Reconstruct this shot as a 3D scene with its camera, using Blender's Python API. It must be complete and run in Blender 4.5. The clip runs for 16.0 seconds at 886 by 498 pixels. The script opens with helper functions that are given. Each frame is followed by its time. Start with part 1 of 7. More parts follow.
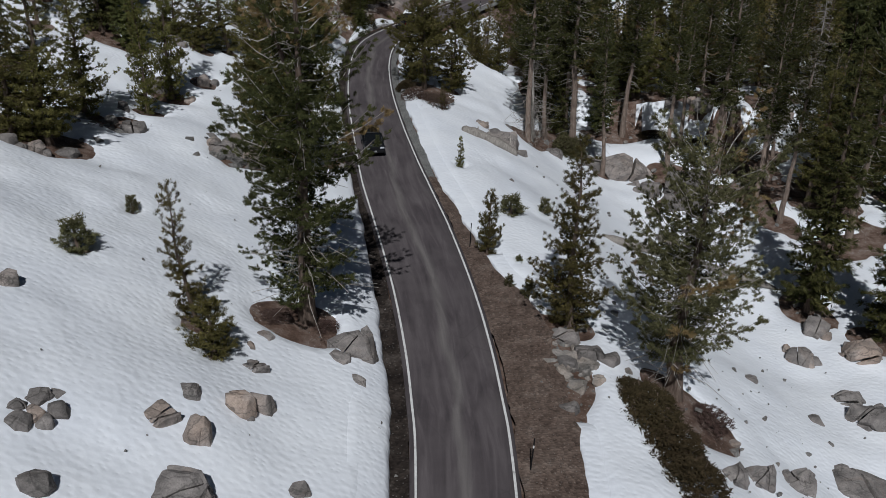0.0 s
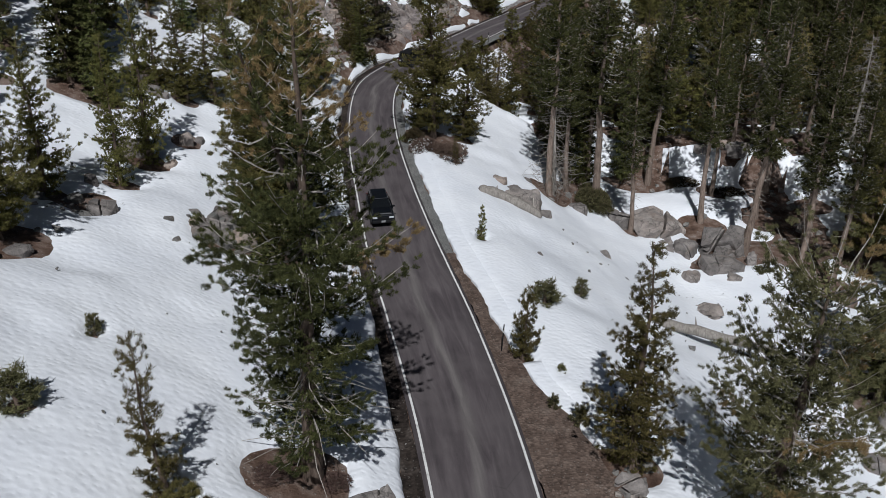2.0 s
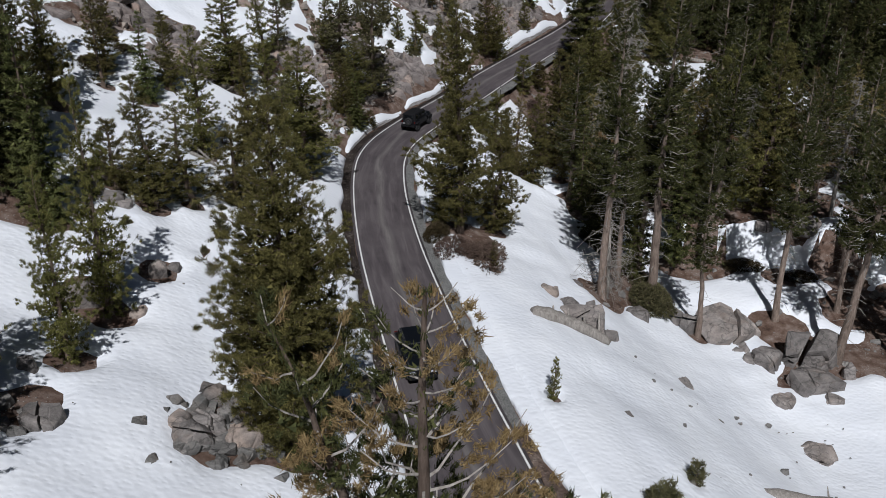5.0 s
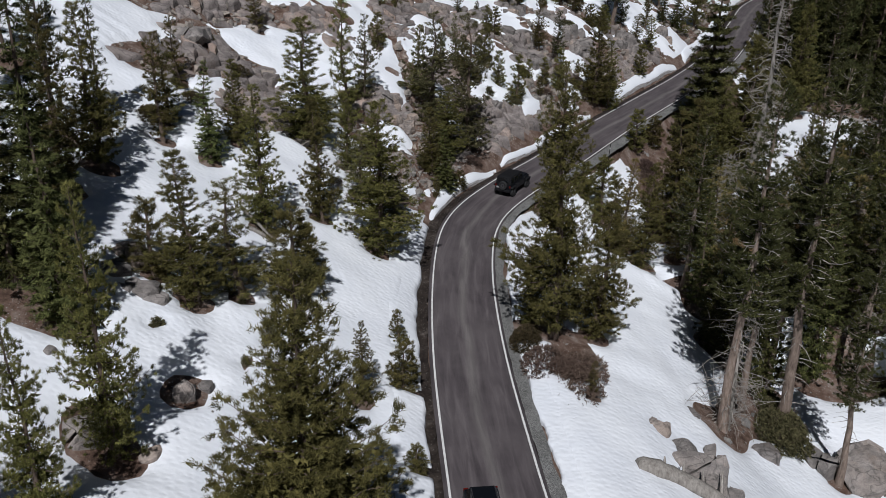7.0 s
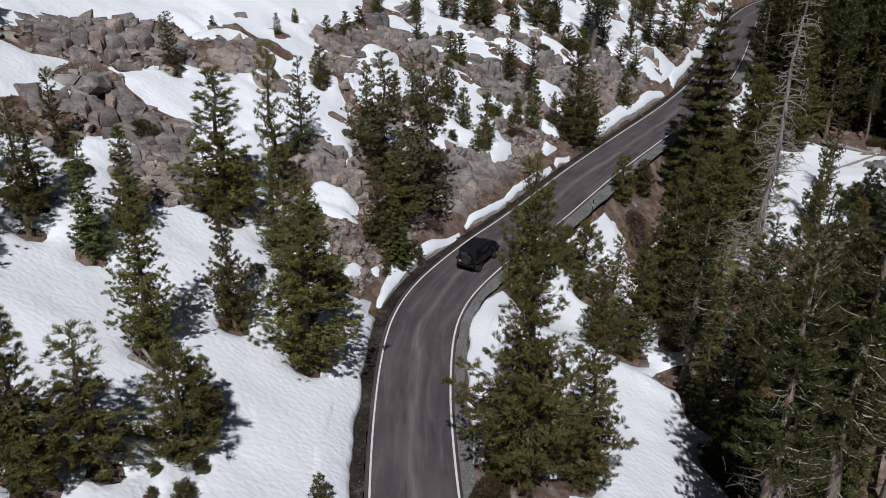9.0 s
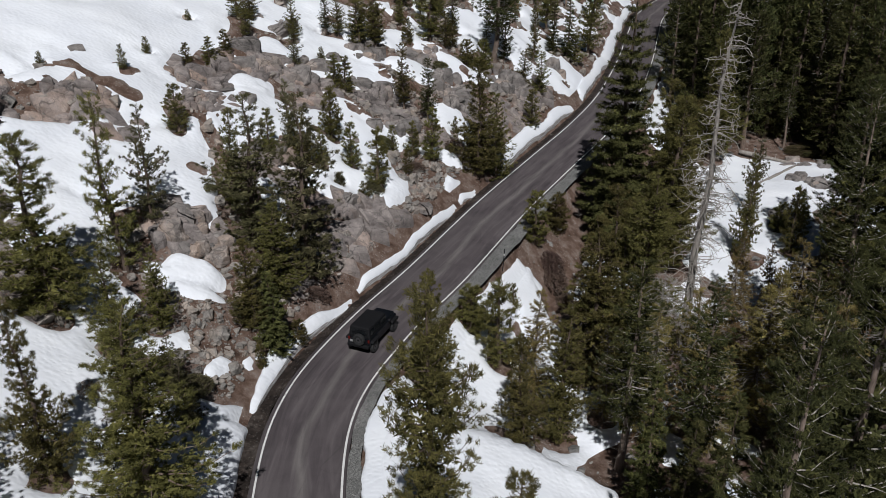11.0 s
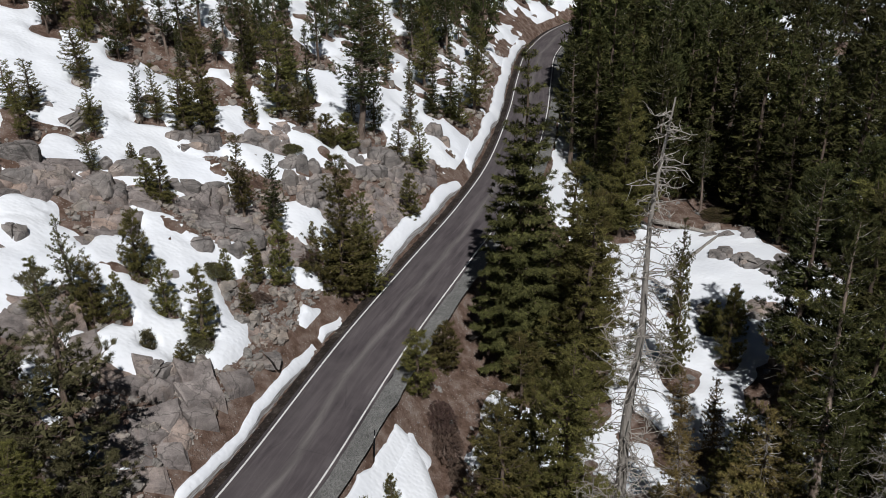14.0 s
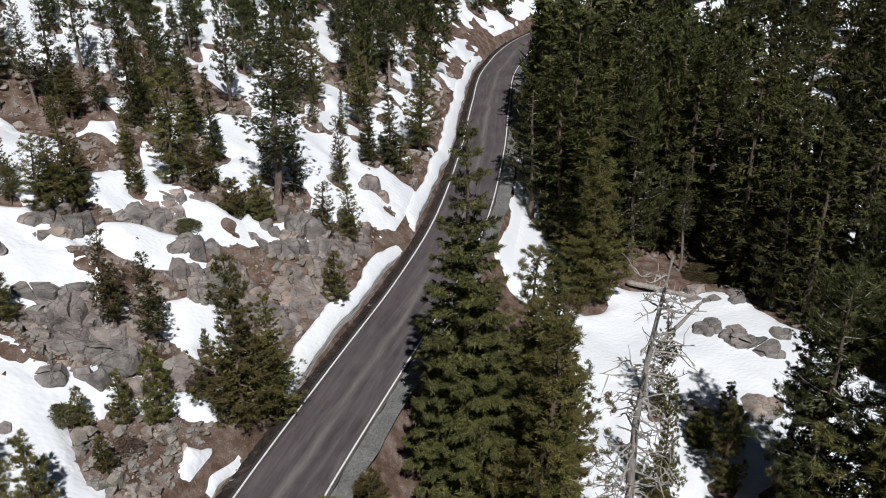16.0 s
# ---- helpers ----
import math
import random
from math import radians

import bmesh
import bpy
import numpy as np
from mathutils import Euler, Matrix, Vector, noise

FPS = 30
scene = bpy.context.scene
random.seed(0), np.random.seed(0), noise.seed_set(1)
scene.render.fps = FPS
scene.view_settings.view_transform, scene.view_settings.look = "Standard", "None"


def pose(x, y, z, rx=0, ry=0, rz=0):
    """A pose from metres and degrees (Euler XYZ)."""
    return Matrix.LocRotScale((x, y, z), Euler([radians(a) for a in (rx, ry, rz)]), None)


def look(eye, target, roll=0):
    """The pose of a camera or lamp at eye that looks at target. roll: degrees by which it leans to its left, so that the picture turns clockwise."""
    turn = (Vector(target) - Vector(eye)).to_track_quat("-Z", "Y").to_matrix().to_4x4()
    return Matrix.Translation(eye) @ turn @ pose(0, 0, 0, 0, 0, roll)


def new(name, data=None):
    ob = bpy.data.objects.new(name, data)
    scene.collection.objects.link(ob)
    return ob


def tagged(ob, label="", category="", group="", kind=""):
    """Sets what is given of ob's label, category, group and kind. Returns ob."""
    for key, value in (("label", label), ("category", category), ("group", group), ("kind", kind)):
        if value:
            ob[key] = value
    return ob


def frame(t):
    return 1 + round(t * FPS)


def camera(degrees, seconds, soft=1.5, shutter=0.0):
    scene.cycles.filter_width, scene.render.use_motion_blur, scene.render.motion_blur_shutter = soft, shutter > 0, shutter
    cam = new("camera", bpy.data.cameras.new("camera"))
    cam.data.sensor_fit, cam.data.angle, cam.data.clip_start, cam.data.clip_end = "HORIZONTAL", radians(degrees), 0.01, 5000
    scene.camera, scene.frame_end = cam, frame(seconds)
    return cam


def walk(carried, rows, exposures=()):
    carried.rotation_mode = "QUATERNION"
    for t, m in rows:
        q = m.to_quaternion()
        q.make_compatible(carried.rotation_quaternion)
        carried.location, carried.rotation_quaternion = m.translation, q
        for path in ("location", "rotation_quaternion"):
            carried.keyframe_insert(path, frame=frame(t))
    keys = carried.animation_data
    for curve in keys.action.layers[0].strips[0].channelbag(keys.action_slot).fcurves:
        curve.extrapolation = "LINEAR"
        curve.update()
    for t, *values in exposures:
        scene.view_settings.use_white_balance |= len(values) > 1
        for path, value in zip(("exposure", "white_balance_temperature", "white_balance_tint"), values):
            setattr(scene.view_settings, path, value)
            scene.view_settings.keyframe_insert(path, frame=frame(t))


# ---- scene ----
cam = camera(55.5, 16.0, soft=0.5)
METRES, EYE, TILT, LEAN, TURN = 100.0, 25.56, -27.0, 0.0, 0.0
ROWS = [
    (0.0, 0.0, 0.0, 0.0, -0.0, 0.0, 0.0),
    (0.5, -0.0036, 0.0226, 0.0138, 0.24, 0.23, -0.14),
    (1.0, -0.0084, 0.0447, 0.027, 0.16, 0.42, -0.07),
    (1.5, -0.0141, 0.0673, 0.041, -0.35, 0.57, 0.25),
    (2.0, -0.02, 0.0893, 0.0541, -0.6, 0.68, 0.35),
    (2.5, -0.0284, 0.1156, 0.0688, -0.79, 0.81, 0.47),
    (3.0, -0.0372, 0.1401, 0.084, -1.87, 0.94, 1.03),
    (5.5, -0.071, 0.259, 0.1568, -3.0, 1.48, 1.84),
    (6.0, -0.0691, 0.2815, 0.1718, -0.57, 1.72, 0.2),
    (6.5, -0.0664, 0.3065, 0.1877, 1.49, 1.99, -1.07),
    (7.0, -0.0635, 0.3337, 0.2052, 3.18, 2.18, -2.06),
    (7.5, -0.0606, 0.363, 0.224, 3.99, 2.22, -2.57),
    (8.0, -0.0579, 0.3942, 0.2429, 3.96, 2.19, -2.47),
    (8.5, -0.0549, 0.426, 0.262, 2.89, 2.02, -1.86),
    (9.0, -0.0509, 0.4568, 0.2806, 1.9, 1.82, -1.34),
    (11.5, -0.0287, 0.5794, 0.3494, -5.76, 1.17, 3.3),
    (12.0, -0.0212, 0.603, 0.3634, -7.62, 1.26, 4.4),
    (12.5, -0.0141, 0.626, 0.3779, -8.44, 1.36, 4.89),
    (13.0, -0.0046, 0.6542, 0.395, -9.41, 1.49, 5.57),
    (13.5, 0.0044, 0.6807, 0.4115, -9.98, 1.58, 5.91),
    (14.0, 0.0167, 0.712, 0.4313, -10.1, 1.63, 5.96),
    (14.5, 0.0286, 0.7408, 0.4491, -10.48, 1.61, 6.19),
    (15.0, 0.0431, 0.7732, 0.4692, -11.27, 1.35, 6.63),
    (15.5, 0.0566, 0.7999, 0.4859, -11.34, 1.05, 6.67),
    (16.0, 0.0727, 0.8299, 0.5038, -12.17, 0.71, 7.13),
]
EXPOSURES = [(0.0, -0.6, 5870, 10.0), (3.0, -0.24, 5900, 11.0), (6.0, -0.31, 5890, 12.0), (9.0, -0.26, 5960, 12.0), (12.5, -0.31, 6080, 11.0), (16.0, 0.02, 6130, 11.0)]
walk(cam, [(t, pose(0, 0, EYE, TILT, LEAN, TURN) @ pose(METRES * x, METRES * y, METRES * z, 90 + pitch, roll, yaw)) for t, x, y, z, yaw, pitch, roll in ROWS], EXPOSURES)

# ---- world, sun and exposure ----
SUN_EL, SUN_TO = 51.0, Vector((0.03, 1.0, 0.0)).normalized()   # shadows fall towards SUN_TO
world = bpy.data.worlds.new("sky")
scene.world = world
world.use_nodes = True
_n = world.node_tree.nodes
sky = _n.new("ShaderNodeTexSky")
sky.sky_type, sky.sun_disc = "NISHITA", False
sky.sun_elevation = radians(SUN_EL)
sky.sun_rotation = math.atan2(-SUN_TO.x, -SUN_TO.y)
sky.altitude = 2500.0
_n["Background"].inputs["Strength"].default_value = 0.0122
world.node_tree.links.new(sky.outputs[0], _n["Background"].inputs["Color"])
sun_data = bpy.data.lights.new("sun", "SUN")
sun_data.energy, sun_data.angle, sun_data.color = 4.25, radians(0.55), (1.0, 0.968, 0.92)
sun = new("sun", sun_data)
sun.matrix_world = look(Vector((0, 0, 0)), SUN_TO * math.cos(radians(SUN_EL)) - Vector((0, 0, math.sin(radians(SUN_EL)))))


# ---- materials ----
def mat(name, rough=0.8, spec=0.3):
    m = bpy.data.materials.new(name)
    m.use_nodes = True
    p = m.node_tree.nodes["Principled BSDF"]
    p.inputs["Roughness"].default_value = rough
    p.inputs["Specular IOR Level"].default_value = spec
    return m, m.node_tree, p


def node(nt, kind, inputs=(), data_type="", blend_type="", operation="", feature=""):
    n = nt.nodes.new(kind)
    if data_type:
        n.data_type = data_type
    if blend_type:
        n.blend_type = blend_type
    if operation:
        n.operation = operation
    if feature:
        n.feature = feature
    for k, v in dict(inputs).items():
        if isinstance(v, bpy.types.NodeSocket):
            nt.links.new(v, n.inputs[k])
        else:
            n.inputs[k].default_value = v
    return n


def place(nt):
    return node(nt, "ShaderNodeNewGeometry").outputs["Position"]


def noise_tex(nt, scale, detail=4.0, rough=0.6, vec=None, dist=0.0):
    return node(nt, "ShaderNodeTexNoise", {"Vector": vec or place(nt), "Scale": scale, "Detail": detail, "Roughness": rough, "Distortion": dist}).outputs["Fac"]


def ramp(nt, fac, stops):
    n = node(nt, "ShaderNodeValToRGB", {"Fac": fac})
    e = n.color_ramp.elements
    while len(e) < len(stops):
        e.new(0.5)
    for el, (p, c) in zip(e, stops):
        el.position, el.color = p, (*c, 1.0) if len(c) == 3 else c
    return n.outputs["Color"]


def mix(nt, fac, a, b, how="MIX"):
    n = node(nt, "ShaderNodeMix", data_type="RGBA", blend_type=how)
    for k, v in ((0, fac), (6, a), (7, b)):
        if isinstance(v, bpy.types.NodeSocket):
            nt.links.new(v, n.inputs[k])
        else:
            n.inputs[k].default_value = v if k == 0 else (*v, 1.0)
    return n.outputs[2]


def bump(nt, p, height, strength, distance):
    b = node(nt, "ShaderNodeBump", {"Height": height, "Strength": strength, "Distance": distance})
    nt.links.new(b.outputs["Normal"], p.inputs["Normal"])


def math_node(nt, op, a, b=0.5):
    n = node(nt, "ShaderNodeMath", operation=op)
    for k, v in ((0, a), (1, b)):
        if isinstance(v, bpy.types.NodeSocket):
            nt.links.new(v, n.inputs[k])
        else:
            n.inputs[k].default_value = v
    return n.outputs[0]


def snow_material():
    m, nt, p = mat("snow", 0.55, 0.25)
    big = noise_tex(nt, 0.22, 5, 0.6)
    fine = noise_tex(nt, 6.0, 3)
    col = mix(nt, ramp(nt, big, [(0.35, (0, 0, 0)), (0.7, (1, 1, 1))]), (0.80, 0.82, 0.85), (0.88, 0.895, 0.91))
    specks = node(nt, "ShaderNodeTexVoronoi", {"Vector": place(nt), "Scale": 4.5}).outputs["Distance"]
    dirt = math_node(nt, "MULTIPLY", ramp(nt, specks, [(0.03, (1, 1, 1)), (0.07, (0, 0, 0))]), ramp(nt, noise_tex(nt, 0.16, 3), [(0.5, (0, 0, 0)), (0.7, (1, 1, 1))]))
    col = mix(nt, math_node(nt, "MULTIPLY", dirt, 0.6), col, (0.25, 0.2, 0.15))
    nt.links.new(col, p.inputs["Base Color"])
    cups = node(nt, "ShaderNodeTexVoronoi", {"Vector": node(nt, "ShaderNodeMapping", {"Vector": place(nt), "Scale": (0.9, 1.2, 0.9)}).outputs[0], "Scale": 3.3}, feature="SMOOTH_F1").outputs["Distance"]
    h = math_node(nt, "ADD", math_node(nt, "MULTIPLY", cups, 0.8), math_node(nt, "ADD", math_node(nt, "MULTIPLY", fine, 0.12), math_node(nt, "MULTIPLY", noise_tex(nt, 0.7, 4), 0.45)))
    bump(nt, p, h, 0.26, 0.2)
    return m


def dirty_snow_material():
    """The cut face of a ploughed bank: grey layers of grit in old snow."""
    m, nt, p = mat("dirty_snow", 0.7, 0.2)
    layers = noise_tex(nt, 1.0, 4, 0.6, node(nt, "ShaderNodeMapping", {"Vector": place(nt), "Scale": (0.8, 0.8, 16.0)}).outputs[0])
    col = ramp(nt, layers, [(0.36, (0.16, 0.14, 0.125)), (0.5, (0.42, 0.4, 0.385)), (0.66, (0.72, 0.73, 0.74))])
    nt.links.new(col, p.inputs["Base Color"])
    bump(nt, p, layers, 0.5, 0.08)
    return m


def earth_material():
    m, nt, p = mat("earth", 0.95, 0.15)
    a = noise_tex(nt, 0.9, 6, 0.65)
    col = ramp(nt, a, [(0.3, (0.052, 0.032, 0.023)), (0.46, (0.13, 0.084, 0.062)), (0.6, (0.205, 0.153, 0.125)), (0.78, (0.32, 0.28, 0.25))])
    v = node(nt, "ShaderNodeTexVoronoi", {"Vector": place(nt), "Scale": 5.0})
    stones = ramp(nt, v.outputs["Distance"], [(0.16, (1, 1, 1)), (0.26, (0, 0, 0))])
    stones = math_node(nt, "MULTIPLY", stones, ramp(nt, noise_tex(nt, 0.45, 3), [(0.42, (0, 0, 0)), (0.56, (1, 1, 1))]))
    col = mix(nt, stones, col, (0.37, 0.34, 0.31))
    nt.links.new(col, p.inputs["Base Color"])
    bump(nt, p, math_node(nt, "ADD", math_node(nt, "MULTIPLY", stones, 0.7), noise_tex(nt, 3.5, 6, 0.7)), 0.8, 0.18)
    return m


def gravel_material(name, tints, scale=7.0):
    m, nt, p = mat(name, 0.95, 0.15)
    v = node(nt, "ShaderNodeTexVoronoi", {"Vector": place(nt), "Scale": scale})
    n = noise_tex(nt, 0.7, 5, 0.65)
    col = ramp(nt, n, [(0.32, tints[0]), (0.55, tints[1]), (0.75, tints[2])])
    grey = node(nt, "ShaderNodeRGBToBW", {"Color": v.outputs["Color"]}).outputs[0]
    col = mix(nt, 0.55, col, mix(nt, 0.8, col, grey, "OVERLAY"))
    pale = ramp(nt, v.outputs["Distance"], [(0.10, (1, 1, 1)), (0.2, (0, 0, 0))])
    col = mix(nt, math_node(nt, "MULTIPLY", pale, 0.35), col, (0.42, 0.38, 0.34))
    hue = node(nt, "ShaderNodeHueSaturation", {"Saturation": 0.8, "Color": col})
    nt.links.new(hue.outputs[0], p.inputs["Base Color"])
    bump(nt, p, math_node(nt, "ADD", v.outputs["Distance"], n), 0.7, 0.08)
    return m


def asphalt_material():
    m, nt, p = mat("asphalt", 0.82, 0.25)
    uv = node(nt, "ShaderNodeUVMap").outputs[0]
    sep = node(nt, "ShaderNodeSeparateXYZ", {"Vector": uv})
    stretch = node(nt, "ShaderNodeMapping", {"Vector": uv, "Scale": (1.6, 0.16, 1.0)}).outputs[0]
    streak = noise_tex(nt, 1.3, 5, 0.6, stretch, 0.6)
    blot = noise_tex(nt, 0.35, 5, 0.6)
    grit = noise_tex(nt, 22.0, 3, 0.8)
    col = ramp(nt, streak, [(0.3, (0.05, 0.042, 0.044)), (0.5, (0.076, 0.064, 0.066)), (0.72, (0.128, 0.111, 0.111))])
    col = mix(nt, ramp(nt, blot, [(0.4, (0, 0, 0)), (0.66, (0.55, 0.55, 0.55))]), col, (0.108, 0.094, 0.093))
    # the paler line worn between the wheels
    wob = math_node(nt, "ADD", sep.outputs[0], math_node(nt, "MULTIPLY", math_node(nt, "SUBTRACT", noise_tex(nt, 0.12, 2), 0.5), 1.6))
    mid = ramp(nt, math_node(nt, "ABSOLUTE", wob), [(0.0, (1, 1, 1)), (0.42, (0, 0, 0))])
    col = mix(nt, math_node(nt, "MULTIPLY", mid, math_node(nt, "MULTIPLY", streak, 0.85)), col, (0.2, 0.185, 0.17))
    crack = node(nt, "ShaderNodeTexVoronoi", {"Vector": node(nt, "ShaderNodeMapping", {"Vector": uv, "Scale": (0.45, 0.25, 1.0)}).outputs[0], "Scale": 1.0}, feature="DISTANCE_TO_EDGE").outputs["Distance"]
    ck = math_node(nt, "MULTIPLY", ramp(nt, crack, [(0.004, (1, 1, 1)), (0.012, (0, 0, 0))]), ramp(nt, noise_tex(nt, 0.2, 2), [(0.5, (0, 0, 0)), (0.6, (1, 1, 1))]))
    col = mix(nt, math_node(nt, "MULTIPLY", ck, 0.22), col, (0.03, 0.028, 0.027))
    col = mix(nt, 0.35, col, mix(nt, 1.0, col, ramp(nt, grit, [(0.3, (0.45, 0.45, 0.45)), (0.7, (0.75, 0.75, 0.75))]), "OVERLAY"))
    nt.links.new(col, p.inputs["Base Color"])
    bump(nt, p, grit, 0.25, 0.02)
    return m


def line_material():
    m, nt, p = mat("line_paint", 0.7, 0.3)
    w = noise_tex(nt, 3.0, 6, 0.75)
    col = ramp(nt, w, [(0.28, (0.2, 0.19, 0.18)), (0.42, (0.62, 0.61, 0.58)), (0.6, (0.74, 0.73, 0.7))])
    nt.links.new(col, p.inputs["Base Color"])
    return m


def granite_material(name="granite", warm=0.0, spread=0.4):
    m, nt, p = mat(name, 0.88, 0.2)
    info = node(nt, "ShaderNodeObjectInfo")
    vec = node(nt, "ShaderNodeVectorMath", {0: place(nt), 1: info.outputs["Random"]}, operation="ADD").outputs[0]
    a = noise_tex(nt, 0.9, 6, 0.65, vec)
    g = noise_tex(nt, 14.0, 4, 0.7, vec)
    col = ramp(nt, a, [(0.28, (0.11 + 0.03 * warm, 0.101, 0.095)), (0.5, (0.245 + 0.04 * warm, 0.222, 0.205)), (0.75, (0.4 + 0.04 * warm, 0.36, 0.33))])
    stain = ramp(nt, noise_tex(nt, 0.5, 4, 0.6, vec, 1.0), [(0.55, (0, 0, 0)), (0.72, (1, 1, 1))])
    col = mix(nt, math_node(nt, "MULTIPLY", stain, 0.3), col, (0.27, 0.185, 0.125))
    lich = ramp(nt, noise_tex(nt, 1.7, 5, 0.7, vec), [(0.58, (0, 0, 0)), (0.66, (1, 1, 1))])
    col = mix(nt, math_node(nt, "MULTIPLY", lich, 0.5), col, (0.1, 0.098, 0.09))
    col = mix(nt, 0.6, col, mix(nt, 1.0, col, ramp(nt, g, [(0.3, (0.35, 0.35, 0.35)), (0.7, (0.68, 0.68, 0.68))]), "OVERLAY"))
    tan = math_node(nt, "MULTIPLY", ramp(nt, info.outputs["Random"], [(0.68, (0, 0, 0)), (0.92, (1, 1, 1))]), ramp(nt, noise_tex(nt, 0.7, 3, 0.5, vec), [(0.35, (0.2, 0.2, 0.2)), (0.6, (0.75, 0.75, 0.75))]))
    col = mix(nt, tan, col, mix(nt, 1.0, col, (0.66, 0.56, 0.48), "OVERLAY"))
    bent = node(nt, "ShaderNodeVectorMath", {0: vec, 1: node(nt, "ShaderNodeTexNoise", {"Vector": vec, "Scale": 1.6, "Detail": 3.0}).outputs["Color"]}, operation="ADD").outputs[0]
    joint = node(nt, "ShaderNodeTexVoronoi", {"Vector": node(nt, "ShaderNodeMapping", {"Vector": bent, "Scale": (0.9, 1.1, 1.7)}).outputs[0], "Scale": 0.45}, feature="DISTANCE_TO_EDGE").outputs["Distance"]
    col = mix(nt, math_node(nt, "MULTIPLY", ramp(nt, joint, [(0.0, (1, 1, 1)), (0.03, (0, 0, 0))]), 0.6), col, (0.05, 0.046, 0.042))
    val = node(nt, "ShaderNodeHueSaturation", {"Color": col, "Value": math_node(nt, "ADD", math_node(nt, "MULTIPLY", info.outputs["Random"], spread), 0.92 - spread / 2)})
    nt.links.new(val.outputs[0], p.inputs["Base Color"])
    crack = node(nt, "ShaderNodeTexVoronoi", {"Vector": vec, "Scale": 0.8}, feature="DISTANCE_TO_EDGE").outputs["Distance"]
    h = math_node(nt, "ADD", math_node(nt, "MULTIPLY", ramp(nt, crack, [(0.0, (0, 0, 0)), (0.04, (1, 1, 1))]), 0.35), math_node(nt, "MULTIPLY", noise_tex(nt, 4.0, 6, 0.7, vec), 1.2))
    bump(nt, p, h, 0.6, 0.12)
    return m


def bark_material(name, dark, light):
    m, nt, p = mat(name, 0.92, 0.15)
    vec = node(nt, "ShaderNodeMapping", {"Vector": place(nt), "Scale": (1.0, 1.0, 0.22)}).outputs[0]
    a = noise_tex(nt, 7.0, 5, 0.7, vec)
    col = ramp(nt, a, [(0.3, dark), (0.7, light)])
    info = node(nt, "ShaderNodeObjectInfo")
    hs = node(nt, "ShaderNodeHueSaturation", {"Color": col, "Value": math_node(nt, "ADD", math_node(nt, "MULTIPLY", info.outputs["Random"], 0.5), 0.75)})
    nt.links.new(hs.outputs[0], p.inputs["Base Color"])
    bump(nt, p, a, 0.7, 0.05)
    return m


def needle_material(name, dark, mid, pale):
    m, nt, p = mat(name, 0.7, 0.1)
    geo = node(nt, "ShaderNodeNewGeometry")
    info = node(nt, "ShaderNodeObjectInfo")
    clump = noise_tex(nt, 1.9, 3, 0.6)
    f = math_node(nt, "ADD", math_node(nt, "MULTIPLY", geo.outputs["Random Per Island"], 0.28), math_node(nt, "MULTIPLY", clump, 0.76))
    col = ramp(nt, f, [(0.22, dark), (0.52, mid), (0.86, pale)])
    hs = node(nt, "ShaderNodeHueSaturation", {"Color": col, "Saturation": 0.97, "Hue": math_node(nt, "ADD", math_node(nt, "MULTIPLY", info.outputs["Random"], 0.035), 0.485), "Value": math_node(nt, "ADD", math_node(nt, "MULTIPLY", info.outputs["Random"], 0.5), 0.75)})
    nt.links.new(hs.outputs[0], p.inputs["Base Color"])
    tr = node(nt, "ShaderNodeBsdfTranslucent", {"Color": hs.outputs[0]})
    ms = node(nt, "ShaderNodeMixShader", {0: 0.15, 1: p.outputs[0], 2: tr.outputs[0]})
    nt.links.new(ms.outputs[0], nt.nodes["Material Output"].inputs["Surface"])
    return m


def plain(name, col, rough=0.5, metal=0.0, spec=0.5):
    m, nt, p = mat(name, rough, spec)
    n = noise_tex(nt, 3.0, 4)
    c = mix(nt, math_node(nt, "MULTIPLY", n, 0.35), col, tuple(min(1.0, v * 1.5 + 0.002) for v in col))
    nt.links.new(c, p.inputs["Base Color"])
    p.inputs["Metallic"].default_value = metal
    return m


SNOW, EARTH, ASPHALT, LINE, GRANITE = snow_material(), earth_material(), asphalt_material(), line_material(), granite_material()
DIRTY_SNOW = dirty_snow_material()
DITCH = gravel_material("ditch_earth", ((0.016, 0.011, 0.009), (0.036, 0.026, 0.02), (0.09, 0.072, 0.06)), 5.0)
TURNOUT = gravel_material("brown_gravel", ((0.085, 0.053, 0.037), (0.125, 0.083, 0.06), (0.185, 0.136, 0.104)), 6.0)
SHOULDER = gravel_material("grey_gravel", ((0.145, 0.142, 0.131), (0.19, 0.187, 0.173), (0.24, 0.232, 0.217)), 14.0)
BARK = bark_material("pine_bark", (0.06, 0.042, 0.032), (0.19, 0.145, 0.115))
PALE_BARK = bark_material("pale_pine_bark", (0.1, 0.074, 0.058), (0.3, 0.235, 0.19))
DEADWOOD = bark_material("weathered_wood", (0.16, 0.14, 0.12), (0.4, 0.37, 0.33))
PINE = needle_material("pine_needles", (0.022, 0.022, 0.008), (0.105, 0.094, 0.029), (0.275, 0.234, 0.074))
PINE_GREY = needle_material("greyish_pine_needles", (0.02, 0.021, 0.011), (0.1, 0.093, 0.042), (0.255, 0.228, 0.115))
# dark tone of the tall pines; on far pines it replaces crown shade
PINE_DARK = needle_material("dark_pine_needles", (0.011, 0.014, 0.005), (0.053, 0.055, 0.019), (0.142, 0.136, 0.045))
FIR = needle_material("fir_needles", (0.018, 0.022, 0.009), (0.106, 0.114, 0.037), (0.285, 0.29, 0.094))
# FIR darkened: shade inside the dense forest crowns is put into the colour
FIR_SHADED = needle_material("shaded_fir_needles", (0.012, 0.015, 0.006), (0.065, 0.066, 0.021), (0.188, 0.172, 0.057))
